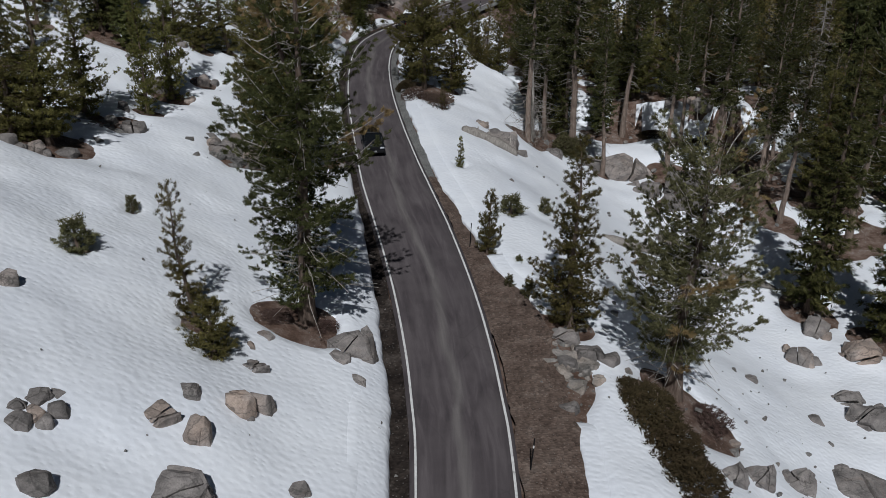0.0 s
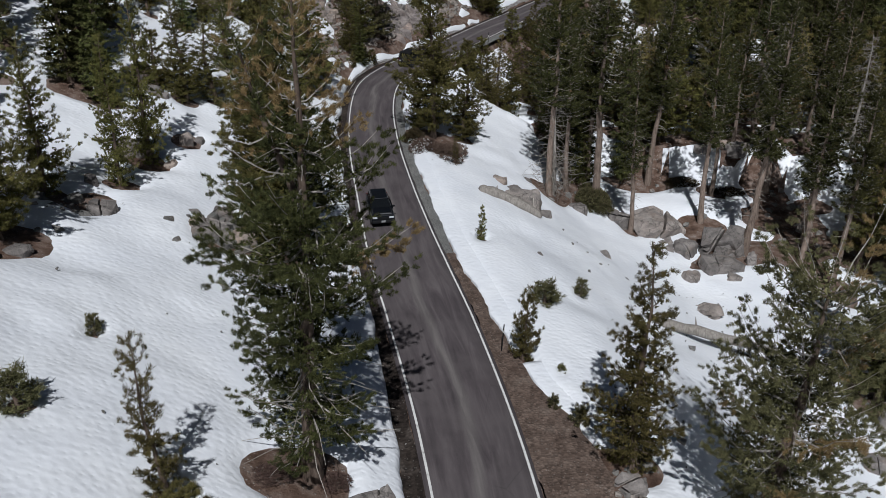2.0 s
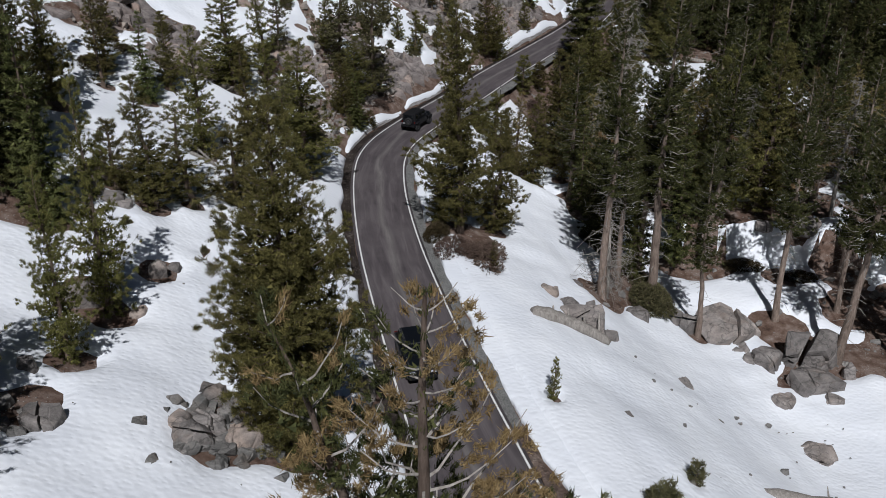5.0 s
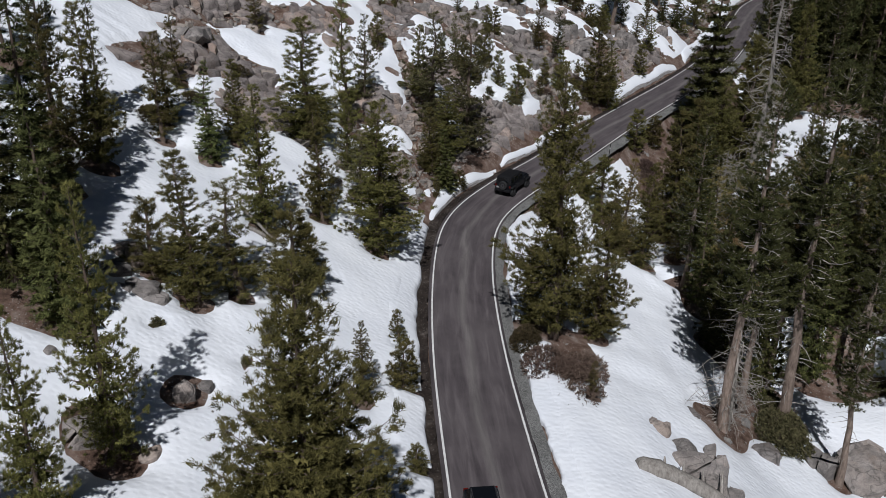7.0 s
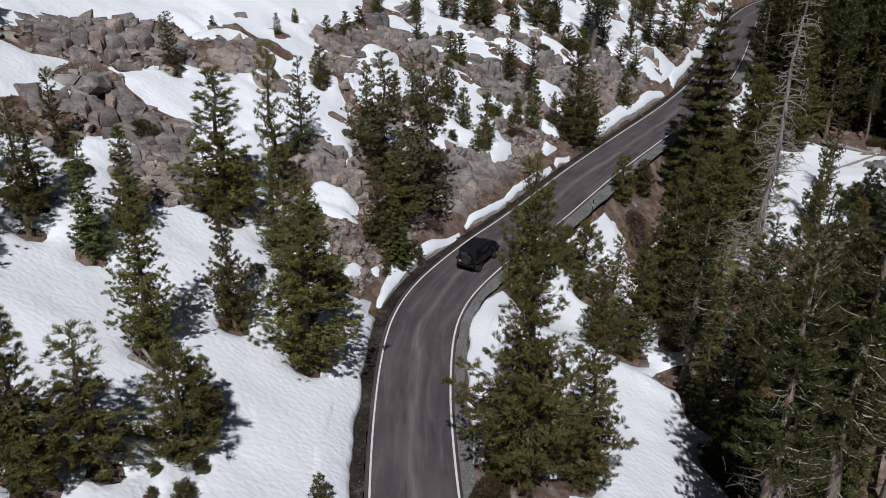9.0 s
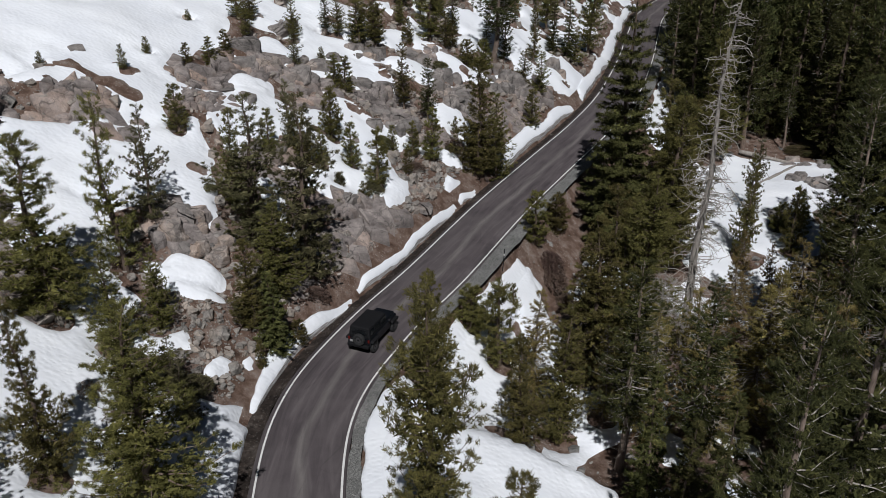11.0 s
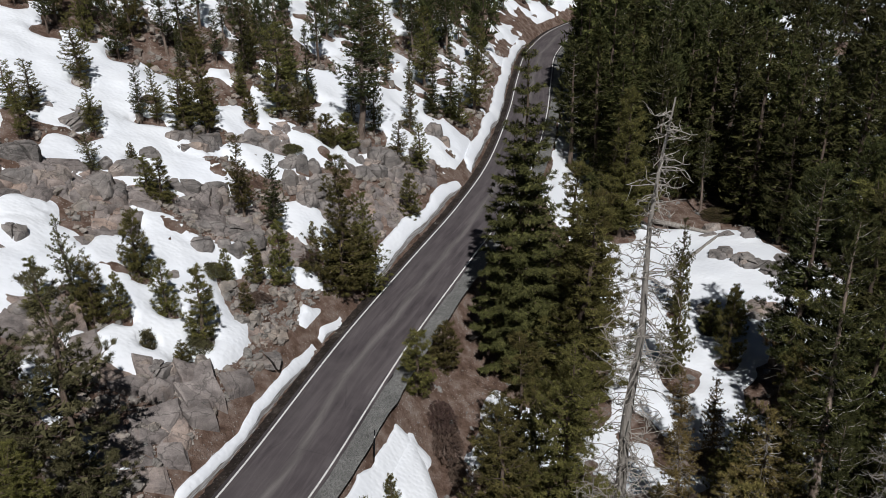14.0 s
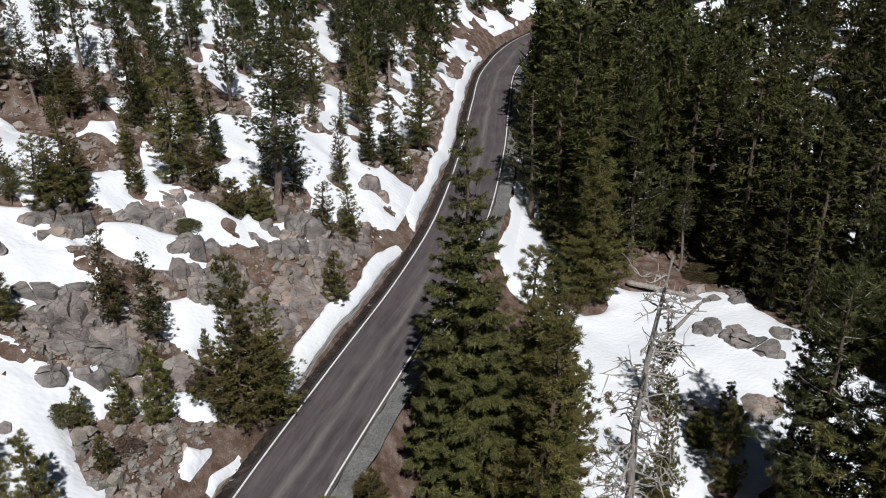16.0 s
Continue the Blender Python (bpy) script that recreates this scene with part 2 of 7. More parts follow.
PINE_OLIVE = needle_material("olive_pine_needles", (0.042, 0.031, 0.013), (0.18, 0.137, 0.048), (0.41, 0.315, 0.115))
RUST = needle_material("brown_dead_needles", (0.07, 0.042, 0.02), (0.2, 0.125, 0.06), (0.36, 0.25, 0.13))
SHRUB = needle_material("shrub_leaves", (0.025, 0.02, 0.01), (0.06, 0.046, 0.022), (0.11, 0.078, 0.042))
BRUSH = needle_material("brown_twigs", (0.045, 0.03, 0.024), (0.11, 0.072, 0.056), (0.19, 0.135, 0.11))
RUBBLE = granite_material("broken_granite", -0.3)
BEDROCK = granite_material("bedrock_granite", 0.25, 0.34)
BLACK = plain("black_plastic", (0.008, 0.008, 0.009), 0.75, 0.0, 0.2)
PAINT = plain("black_car_paint", (0.005, 0.006, 0.008), 0.3, 0.0, 0.35)
RUBBER = plain("rubber", (0.015, 0.015, 0.015), 0.8)
STEEL = plain("wheel_metal", (0.12, 0.12, 0.125), 0.4, 0.8)
GLASS = plain("dark_glass", (0.006, 0.007, 0.008), 0.06)
RED = plain("red_lens", (0.09, 0.008, 0.006), 0.2)
PLATE = plain("grey_plate", (0.28, 0.28, 0.28), 0.5)
CLEAR = plain("clear_lens", (0.5, 0.52, 0.55), 0.12)


# ---- helpers for meshes ----
def mesh_of(name, verts, faces, materials, smooth=False):
    me = bpy.data.meshes.new(name)
    me.from_pydata(verts if isinstance(verts, list) else np.asarray(verts).tolist(), [], faces if isinstance(faces, list) else np.asarray(faces).tolist())
    for m in materials if isinstance(materials, (list, tuple)) else [materials]:
        me.materials.append(m)
    if smooth:
        me.shade_smooth()
    me.update()
    return me


def child(name, me, parent, label="", m=None):
    ob = new(name, me)
    ob.parent = parent
    if m is not None:
        ob.matrix_local = m
    return tagged(ob, label)


def part(name, bm, material, parent, label=""):
    me = bpy.data.meshes.new(name)
    bm.to_mesh(me)
    bm.free()
    me.materials.append(material)
    ob = new(name, me)
    ob.parent = parent
    return tagged(ob, label)


def fade(a, b, v):
    t = np.clip((np.asarray(v, float) - a) / (b - a), 0, 1)
    return t * t * (3 - 2 * t)


def lattice(ix, iy, seed):
    h = np.sin(ix * 127.1 + iy * 311.7 + seed * 74.7) * 43758.5453
    return h - np.floor(h)


def value_noise(x, y, seed=0):
    ix, iy = np.floor(x), np.floor(y)
    fx, fy = x - ix, y - iy
    fx, fy = fx * fx * (3 - 2 * fx), fy * fy * (3 - 2 * fy)
    a, b = lattice(ix, iy, seed), lattice(ix + 1, iy, seed)
    c, d = lattice(ix, iy + 1, seed), lattice(ix + 1, iy + 1, seed)
    return (a + (b - a) * fx) * (1 - fy) + (c + (d - c) * fx) * fy


def fbm(x, y, size, seed=0, octaves=4):
    x, y = np.asarray(x, float) / size, np.asarray(y, float) / size
    total, amp, norm = 0, 1.0, 0
    for k in range(octaves):
        total, norm = total + amp * value_noise(x, y, seed + k), norm + amp
        x, y, amp = x * 2.03 + 5.2, y * 2.03 + 1.7, amp * 0.55
    return total / norm

# ---- the lie of the land ----
WAY = [(1.0, -70, -0.4), (1.0, 0, -0.3), (1.0, 27.2, -0.25), (0.67, 34.4, -0.25), (0.17, 39.6, -0.2), (-0.72, 46, -0.2), (-2.2, 54.1, -0.1), (-4.3, 64.4, 0.05),
       (-6.55, 77.8, 0.35), (-7.67, 86.2, 0.5), (-8.33, 94.4, 0.7), (-8.39, 101.1, 0.8), (-7.9, 105, 0.9), (-6.67, 108.9, 0.95), (-3.67, 114.8, 1.05), (0.33, 121.4, 1.15)]
WAY += [(6.67, 132.9, 1.35), (13.5, 143.9, 1.7), (19.5, 153.3, 2.1), (25.4, 164.2, 2.5), (32, 180, 3.0), (37.7, 195.6, 3.4), (44.2, 212, 3.6), (55.4, 229.2, 3.8), (76, 246, 4.1), (110, 262, 4.5), (170, 285, 5)]


def smooth_way(points, step=0.6):
    p = np.array(points, float)
    p = np.vstack([2 * p[0] - p[1], p, 2 * p[-1] - p[-2]])
    out = []
    for a, b, c, d in zip(p, p[1:], p[2:], p[3:]):
        n = max(2, int(np.linalg.norm(c - b) / step))
        for t in np.linspace(0, 1, n, endpoint=False):
            out.append(0.5 * (2 * b + (c - a) * t + (2 * a - 5 * b + 4 * c - d) * t * t + (3 * b - a - 3 * c + d) * t ** 3))
    out = np.array(out)
    for _ in range(6):
        out[1:-1] = (out[:-2] + 2 * out[1:-1] + out[2:]) / 4
    return out


MID = smooth_way(WAY)
_d = np.gradient(MID[:, :2], axis=0)
ALONG = _d / np.linalg.norm(_d, axis=1)[:, None]
RIGHT = np.stack([ALONG[:, 1], -ALONG[:, 0]], 1)


def half_width(y):
    """From the road's middle to its white line."""
    return np.interp(y, [0, 27, 42, 54, 62, 73, 94, 106, 122, 145], [2.1, 2.15, 2.4, 2.55, 2.55, 2.35, 2.2, 2.25, 2.35, 2.35])


def off_road(x, y):
    """Metres to the right of the road's middle (left: minus), the road's height there, and its y."""
    x, y = np.atleast_1d(np.asarray(x, float)), np.atleast_1d(np.asarray(y, float))
    d, z, yy = np.empty(len(x)), np.empty(len(x)), np.empty(len(x))
    for i in range(0, len(x), 4000):
        j = slice(i, i + 4000)
        q = (x[j, None] - MID[None, :, 0]) ** 2 + (y[j, None] - MID[None, :, 1]) ** 2
        k = q.argmin(1)
        side = (x[j] - MID[k, 0]) * RIGHT[k, 0] + (y[j] - MID[k, 1]) * RIGHT[k, 1]
        d[j], z[j], yy[j] = np.sqrt(q[np.arange(len(k)), k]) * np.where(side < 0, -1, 1), MID[k, 2], MID[k, 1]
    return d, z, yy


def ground(x, y, fine=1.0):
    """The bare ground's height; fine=0 leaves out its small humps."""
    d, z, yy = off_road(x, y)
    x, y = np.atleast_1d(np.asarray(x, float)), np.atleast_1d(np.asarray(y, float))
    late = fade(104, 114, yy)
    # the uphill side
    u = np.clip(-d - 3.4, 0, None)
    a = np.interp(yy, [10, 22, 42, 69, 83, 96, 104], [0.62, 0.60, 0.52, 0.40, 0.50, 0.57, 0.66])
    up = (a * u ** 0.96) * (1 - late) + (1.17 * u ** 0.78) * late
    up = np.where(u > 45, up * (1 - 0.35 * fade(45, 200, u)), up)
    # the downhill side
    w = np.clip(d - 4.2, 0, None)
    deep = np.interp(yy, [0, 50, 78, 100, 108], [10.5, 10.8, 10.2, 8.5, 6.5])
    down1 = -deep * fade(0, 24.5, w)
    down2 = -5.8 * (1 - np.exp(-np.clip(d - 3.2, 0, None) / 4.2))
    down = down1 * (1 - late) + down2 * late
    lump = (fbm(x, y, 9.0, 3) - 0.5) * 1.5 + (fbm(x, y, 2.6, 9, 3) - 0.5) * 0.45 * fine
    rough = fade(4.5, 10.0, np.abs(d))
    ledge = late * fade(4.5, 8, -d) * (1 - fade(24, 40, -d))
    return z + up + down + lump * rough + ledge * (fbm(x, y, 3.0, 17, 3) - 0.5) * (0.6 + 1.6 * fine) - 0.22


# ---- ground, snow and road ----
TREES = []        # (x, y, radius of the bare ring at the foot), filled before the snow is laid


def axis(lo, a, b, hi, step, far):
    core = np.arange(a, b + step / 2, step)
    left, right, g = [], [], step
    v = a
    while v > lo:
        g = min(g * 1.25, far)
        v -= g
        left.append(v)
    v, g = b, step
    while v < hi:
        g = min(g * 1.25, far)
        v += g
        right.append(v)
    return np.array(left[::-1] + core.tolist() + right)


PATCHES = []


def patch(x, y, rx, ry, sign):
    """A patch of snow (+1) or bare ground (-1)."""
    PATCHES.append((x, y, rx, ry, sign))


DRIFTS = []


def drift(x, y, a, b, turn):
    """A patch of snow left on the rocky bank: an oval with half-axes a and b."""
    c, s = math.cos(radians(turn)), math.sin(radians(turn))
    DRIFTS.append((x, y, c, s, a, b, 1))


def bare(x, y, a, b, turn):
    """An oval of bare rock in the snow."""
    c, s = math.cos(radians(turn)), math.sin(radians(turn))
    DRIFTS.append((x, y, c, s, a, b, -1))


def finer(v, lo, hi, parts):
    """More steps between lo and hi."""
    k = (v > lo) & (v < hi)
    return np.unique(np.concatenate([v] + [v[:-1][k[:-1]] + np.diff(v)[k[:-1]] * i / parts for i in range(1, parts)]))


GX, GY = axis(-420, -48, 66, 460, 0.62, 14.0), axis(-160, 16, 232, 900, 0.62, 16.0)
GX, GY = finer(GX, -20, 20, 2), finer(GY, 104, 172, 2)


def sheet_faces(nx, ny):
    i = np.arange(nx * ny).reshape(ny, nx)
    return np.stack([i[:-1, :-1], i[:-1, 1:], i[1:, 1:], i[1:, :-1]], -1).reshape(-1, 4)


def snow_cover(x, y, d, yy):
    """Above 0: snow lies there; below 0: bare earth and rock."""
    n = fbm(x, y, 11.0, 51) - 0.5
    f = fbm(x, y, 3.2, 71, 3) - 0.5
    late = fade(102, 112, yy)
    cover = np.full(len(x), 0.75)
    # uphill: closed snow at first, then broken by ledges of rock
    broken = late * (1 - fade(17, 27, -d)) * (d < 0)
    cover -= broken * 0.47
    cover -= late * (d < 0) * fade(17, 27, -d) * 0.3
    bank = late * (d < -4) * fade(-20, -16, x) * fade(119, 124, y) * (1 - fade(170, 180, y))
    cover = cover * (1 - bank) - np.interp(y, [148, 162], [0.5, -0.25]) * bank
    high_left = late * (1 - fade(-20, -16, x)) * (1 - fade(140, 156, y)) * (d < -8)
    cover = cover * (1 - high_left) + 0.62 * high_left
    # downhill: the open slope, then the forest floor
    wood = fade(17, 26, d + 8 * n - np.interp(yy, [60, 80], [9, 0])) * (1 - late) + fade(4, 9, d) * late
    cover -= wood * (0.48 + 0.14 * fade(100, 112, yy))
    cover -= 1.3 * late * fade(3, 4, d) * (1 - fade(6.5, 8.5, d + 3 * n)) * fade(118, 126, yy) * (1 - fade(156, 163, yy))
    cover += 0.3 * fade(3, 4, d) * (1 - fade(8, 12, d)) * fade(158, 166, yy)
    # the brown turnout beside the road
    out = np.interp(yy, [0, 26, 35, 42, 47, 54, 64], [4.4, 4.5, 5.0, 5.2, 3.8, 3.3, 2.8])
    cover = np.where((d > 0) & (d < out + 3 * f) & (yy < 66), -0.9, cover)
    cover += 1.5 * n + (0.9 + 0.35 * late * (d < 0)) * f
    # open clearing below the road
    cover += 0.9 * np.exp(-(((x - 42) / 9) ** 2 + ((y - 146) / 11) ** 2))
    for px, py, rx, ry, sign in PATCHES:
        q = ((x - px) / rx) ** 2 + ((y - py) / ry) ** 2
        near = q < 5
        cover[near] += sign * 1.15 * np.exp(-(q[near] ** 2) * 0.55)
    for px, py, c, sn, a, b, sign in DRIFTS:
        u, v = ((x - px) * c + (y - py) * sn) / a, ((y - py) * c - (x - px) * sn) / b
        q = u * u + v * v
        near = q < 3
        core = np.clip(1.35 * (1.2 - np.sqrt(q[near])), -1, 0.7) + 1.3 * f[near] + 0.5 * n[near]
        cover[near] = np.maximum(cover[near], core) if sign > 0 else np.minimum(cover[near], -core)
    # a bare strip of rock above the banks along the ditch
    cover = np.where((d < 0) & (d > -6.2) & (yy > 103), cover - 0.35 * fade(103, 105, yy), cover)
    for tx, ty, r in TREES:
        q = (x - tx) ** 2 + (y - ty) ** 2
        near = q < (2.2 * r) ** 2
        cover[near] -= 2.2 * np.exp(-q[near] / (r * r))
    return cover


def left_edge(y):
    """From the left white line to where the snow begins."""
    return np.interp(y, [30, 45, 60, 75, 90, 103, 112, 300], [1.15, 1.05, 0.75, 0.7, 0.95, 1.1, 1.45, 1.45])


def right_edge(y):
    """From the right white line to where the snow begins."""
    return np.interp(y, [0, 26, 35, 42, 47, 54, 66, 100, 112, 125, 300], [2.9, 2.95, 3.35, 3.4, 1.8, 1.35, 1.05, 1.0, 1.3, 1.6, 1.5])


def snow_edge(side):
    """The crusted lip of the snow where it ends beside the road."""
    k = np.arange(0, len(MID))
    k = k[(MID[k, 1] > 15) & (MID[k, 1] < 235)]
    t = np.linspace(k[0], k[-1], len(k) * 2)
    px, py = (np.interp(t, np.arange(len(MID)), MID[:, j]) for j in range(2))
    rx, ry = (np.interp(t, np.arange(len(MID)), RIGHT[:, j]) for j in range(2))
    run = np.arange(len(t)) * 0.3
    wob = 0.75 * (fbm(run, run * 0, 2.2, 40 + side, 4) - 0.5) + 0.5 * (fbm(run, run * 0, 7.0, 44 + side, 2) - 0.5)
    lo = half_width(py) + (left_edge(py) if side < 0 else right_edge(py)) + wob * (0.6 if side < 0 else 1.0)
    probe = [off_road(px + side * rx * (lo + w), py + side * ry * (lo + w)) for w in (0.7,)][0]
    cov = snow_cover(px + side * rx * (lo + 0.7), py + side * ry * (lo + 0.7), probe[0], probe[2])
    size = fade(-0.05, 0.35, cov) * (1 - fade(102.5, 104, py) if side < 0 else 1.0)
    high = np.where(py < 104, 0.58, 0.42) if side < 0 else np.full(len(py), 0.26)
    high = high * size * (0.92 + 0.16 * fbm(run, run * 0, 3.0, 60 + side, 3))
    rows = []
    for w, h in ((0.0, -0.25), (0.03, 0.4), (0.08, 0.75), (0.25, 0.95), (0.6, 1.0), (1.0, 1.04), (1.4, 1.06), (1.8, 1.0), (2.3, 0.4), (2.8, -0.5)):
        x, y = px + side * rx * (lo + w), py + side * ry * (lo + w)
        g = ground(x, y) * (1 - fade(0.1, 1.0, w)) + ground(x, y, 0.0) * fade(0.1, 1.0, w)
        rows.append(np.column_stack([x, y, g + np.where(size > 0.02, high * h if h > 0 else h, -0.4) - (1 - size) * 0.3]))
    p = np.stack(rows, 1).reshape(-1, 3)
    f = sheet_faces(len(rows), len(t))
    keep = size[f // len(rows)].max(1) > 0.03
    if side > 0:
        f = f[:, ::-1]
    me = mesh_of("snow_bank", p, f[keep], SNOW, True)
    tagged(new("snow_bank", me), "ploughed lip of old snow along the roadside", "snow", kind="structure")


def snow_strip(y0, y1, seed):
    """A long bank of old ploughed snow lying on the rock beside the ditch."""
    k = np.where((MID[:, 1] > y0 - 1) & (MID[:, 1] < y1 + 1))[0]
    t = np.linspace(k[0], k[-1], len(k) * 3)
    px, py = (np.interp(t, np.arange(len(MID)), MID[:, j]) for j in range(2))
    rx, ry = (np.interp(t, np.arange(len(MID)), RIGHT[:, j]) for j in range(2))
    run = np.arange(len(t)) * 0.2
    wave = lambda size, s: fbm(run, run * 0, size, seed + s, 3) - 0.5
    size = np.minimum(fade(y0 - 0.2, y0 + 1.0, py), 1 - fade(y1 - 3.5, y1 + 0.2, py))
    inner = half_width(py) + 1.1 + 0.4 * wave(3.5, 1) + 0.5 * wave(9.0, 2)
    wide = ((0.25 + 0.65 * size) * (1 + 1.0 * wave(5.0, 3) + 0.5 * wave(1.8, 4)) + 0.22) * np.interp(py, [110, 117, 129, 140], [0.85, 0.6, 0.6, 1.1])
    high = np.interp(py, [128, 140], [0.36, 0.5]) * size * (0.8 + 0.6 * wave(3.0, 5))
    rows = []
    for w, h in ((-0.04, -0.7), (0.0, 0.1), (0.02, 0.55), (0.05, 0.85), (0.16, 1.0), (0.4, 1.0), (0.62, 0.9), (0.82, 0.65), (0.97, 0.2), (1.0, -0.5)):
        o = inner + wide * w
        x, y = px - rx * o, py - ry * o
        rows.append(np.column_stack([x, y, ground(x, y, 0.4) + high * h + (0.06 if h > 0.2 else -0.05) * size]))
    p = np.stack(rows, 1).reshape(-1, 3)
    f = sheet_faces(len(rows), len(t))
    keep = size[f // len(rows)].max(1) > 0.02
    me = mesh_of("snow_bank", p, f[keep], [SNOW, DIRTY_SNOW], True)
    me.polygons.foreach_set("material_index", (f[keep][:, 0] % len(rows) < 3).astype(np.int32))
    tagged(new("snow_bank", me), "long narrow bank of dirty-edged old snow beside the ditch", "snow", kind="structure")


def build_land():
    gx, gy = np.meshgrid(GX, GY)
    x, y = gx.ravel(), gy.ravel()
    d, _, yy = off_road(x, y)
    g = ground(x, y)
    low = g - np.where(np.abs(d) < 3.2, 0.25, 0.0)
    faces = sheet_faces(len(GX), len(GY))
    me = mesh_of("ground", np.stack([x, y, low], 1), faces, EARTH, True)
    tagged(new("ground", me), "brown stony earth with granite grit showing between the snow", "ground", kind="structure")
    c = snow_cover(x, y, d, yy)
    edge = np.where(d < 0, -d, d)
    lo = np.where(d < 0, half_width(yy) + left_edge(yy), half_width(yy) + right_edge(yy))
    c = np.minimum(c, (edge - lo - 0.75) * 1.3)
    thick = 0.42 * np.tanh(1.9 * c) + 0.02
    bank = (d < 0) * np.exp(-(np.clip(edge - lo - 0.8, 0, None) / 2.0) ** 2) * fade(0.5, 1.3, edge - lo) * ((yy < 106) * 0.24 + (yy >= 106) * 0.1)
    s = g + (ground(x, y, 0.0) - g) * fade(0.05, 0.5, c) + thick + np.where(c > 0, bank, 0)
    keep = (c[faces] > -0.3).sum(1) >= 1
    used, inv = np.unique(faces[keep], return_inverse=True)
    me = mesh_of("snow", np.stack([x, y, s], 1)[used], inv.reshape(-1, 4), SNOW, True)
    tagged(new("snow", me), "old white spring snow with a dimpled sun-cupped surface", "snow", kind="structure")


def ribbon(name, y0, y1, left, right, material, lift, label, category, across=2, dip=0.0, ragged=0.0, seed=0):
    """A strip along the road between two offsets from its middle; left and right are functions of y."""
    k = np.where((MID[:, 1] >= y0) & (MID[:, 1] <= y1))[0]
    n = across + 1
    rows = []
    for c in range(n):
        a, b = left(MID[k, 1]), right(MID[k, 1])
        if ragged:
            s = np.arange(len(k)) * 0.6
            if c == 0:
                a = a + ragged * (fbm(s, s * 0 + seed, 1.7, seed) - 0.5)
            if c == across:
                b = b + ragged * (fbm(s, s * 0 + seed + 9, 1.7, seed + 5) - 0.5)
        o = a + (b - a) * c / across
        z = MID[k, 2] + lift - dip * math.sin(math.pi * c / across) if across > 2 else MID[k, 2] + lift
        rows.append(np.column_stack([MID[k, 0] + RIGHT[k, 0] * o, MID[k, 1] + RIGHT[k, 1] * o, z, o]))
    p = np.stack(rows, 1).reshape(-1, 4)
    faces = sheet_faces(n, len(k))
    me = mesh_of(name, p[:, :3], faces, material, True)
    uv = me.uv_layers.new(name="UVMap")
    run = np.repeat(np.arange(len(k)) * 0.6, n)
    loops = np.empty(len(me.loops), dtype=np.int32)
    me.loops.foreach_get("vertex_index", loops)
    uv.data.foreach_set("uv", np.column_stack([p[loops, 3], run[loops]]).ravel().astype(np.float32))
    return tagged(new(name, me), label, category, kind="structure")


def build_road():
    hw = half_width
    road = ribbon("road", -70, 300, lambda y: -hw(y) - 0.28, lambda y: hw(y) + 0.22, ASPHALT, 0.0, "worn grey asphalt mountain road with paler wheel tracks", "road", 6, -0.04)
    road.modifiers.new("thickness", "SOLIDIFY").thickness = 0.2
    for side, nm in ((-1, "road_line"), (1, "road_line")):
        ribbon(nm, -70, 300, lambda y: side * hw(y) - 0.06, lambda y: side * hw(y) + 0.06, LINE, 0.008, "worn white painted edge line on the asphalt", "road marking")
    ribbon("ditch", -70, 300, lambda y: -hw(y) - left_edge(y) - 0.3, lambda y: -hw(y) - 0.26, DITCH, -0.03, "dark earth ditch with gravel and debris beside the asphalt", "ditch", 4, 0.14, 0.5, 2)
    ribbon("shoulder", 62, 300, lambda y: hw(y) + 0.2, lambda y: hw(y) + np.interp(y, [60, 66, 100, 112, 125, 300], [0.6, 1.0, 0.9, 1.1, 1.5, 1.4]), SHOULDER, -0.03, "grey-green gravel shoulder along the asphalt", "shoulder", 2, 0, 0.5, 4)
    ribbon("turnout", -70, 63, lambda y: hw(y) + 0.2, lambda y: hw(y) + np.interp(y, [0, 26, 35, 42, 47, 54, 63], [3.0, 3.05, 3.45, 3.5, 1.9, 1.2, 0.7]), TURNOUT, -0.04, "brown gravel turnout with tyre-packed dirt beside the road", "turnout", 6, -0.05, 0.9, 7)
    snow_edge(-1)
    snow_edge(1)
    for i, (a, b) in enumerate(((104.5, 115.9), (116.8, 131.4), (132.3, 135.0), (138.8, 157.5), (161, 216))):
        snow_strip(a, b, 300 + 20 * i)


# ---- trees ----
def tube(points, radii, n=7):
    p = np.asarray(points, float)
    r = np.asarray(radii, float)
    t = np.gradient(p, axis=0)
    t /= np.linalg.norm(t, axis=1)[:, None] + 1e-9
    ref = np.where(np.abs(t[:, 2:3]) > 0.9, [[1.0, 0, 0]], [[0, 0, 1.0]])
    a = np.cross(t, ref)
    a /= np.linalg.norm(a, axis=1)[:, None] + 1e-9
    b = np.cross(t, a)
    ang = np.linspace(0, 2 * np.pi, n, endpoint=False)
    v = p[:, None] + r[:, None, None] * (np.cos(ang)[None, :, None] * a[:, None] + np.sin(ang)[None, :, None] * b[:, None])
    i = np.arange(len(p) * n).reshape(len(p), n)
    j = np.roll(i, -1, 1)
    f = np.stack([i[:-1], j[:-1], j[1:], i[1:]], -1).reshape(-1, 4)
    return v.reshape(-1, 3), f


class Pile:
    def __init__(self):
        self.v, self.f, self.n = [], [], 0

    def add(self, v, f):
        self.v.append(v)
        self.f.append(np.asarray(f) + self.n)
        self.n += len(v)

    def mesh(self, name, material, smooth=False):
        if not self.v:
            return None
        f = [x for block in self.f for x in block.tolist()]
        return mesh_of(name, np.vstack(self.v), f, material, smooth)


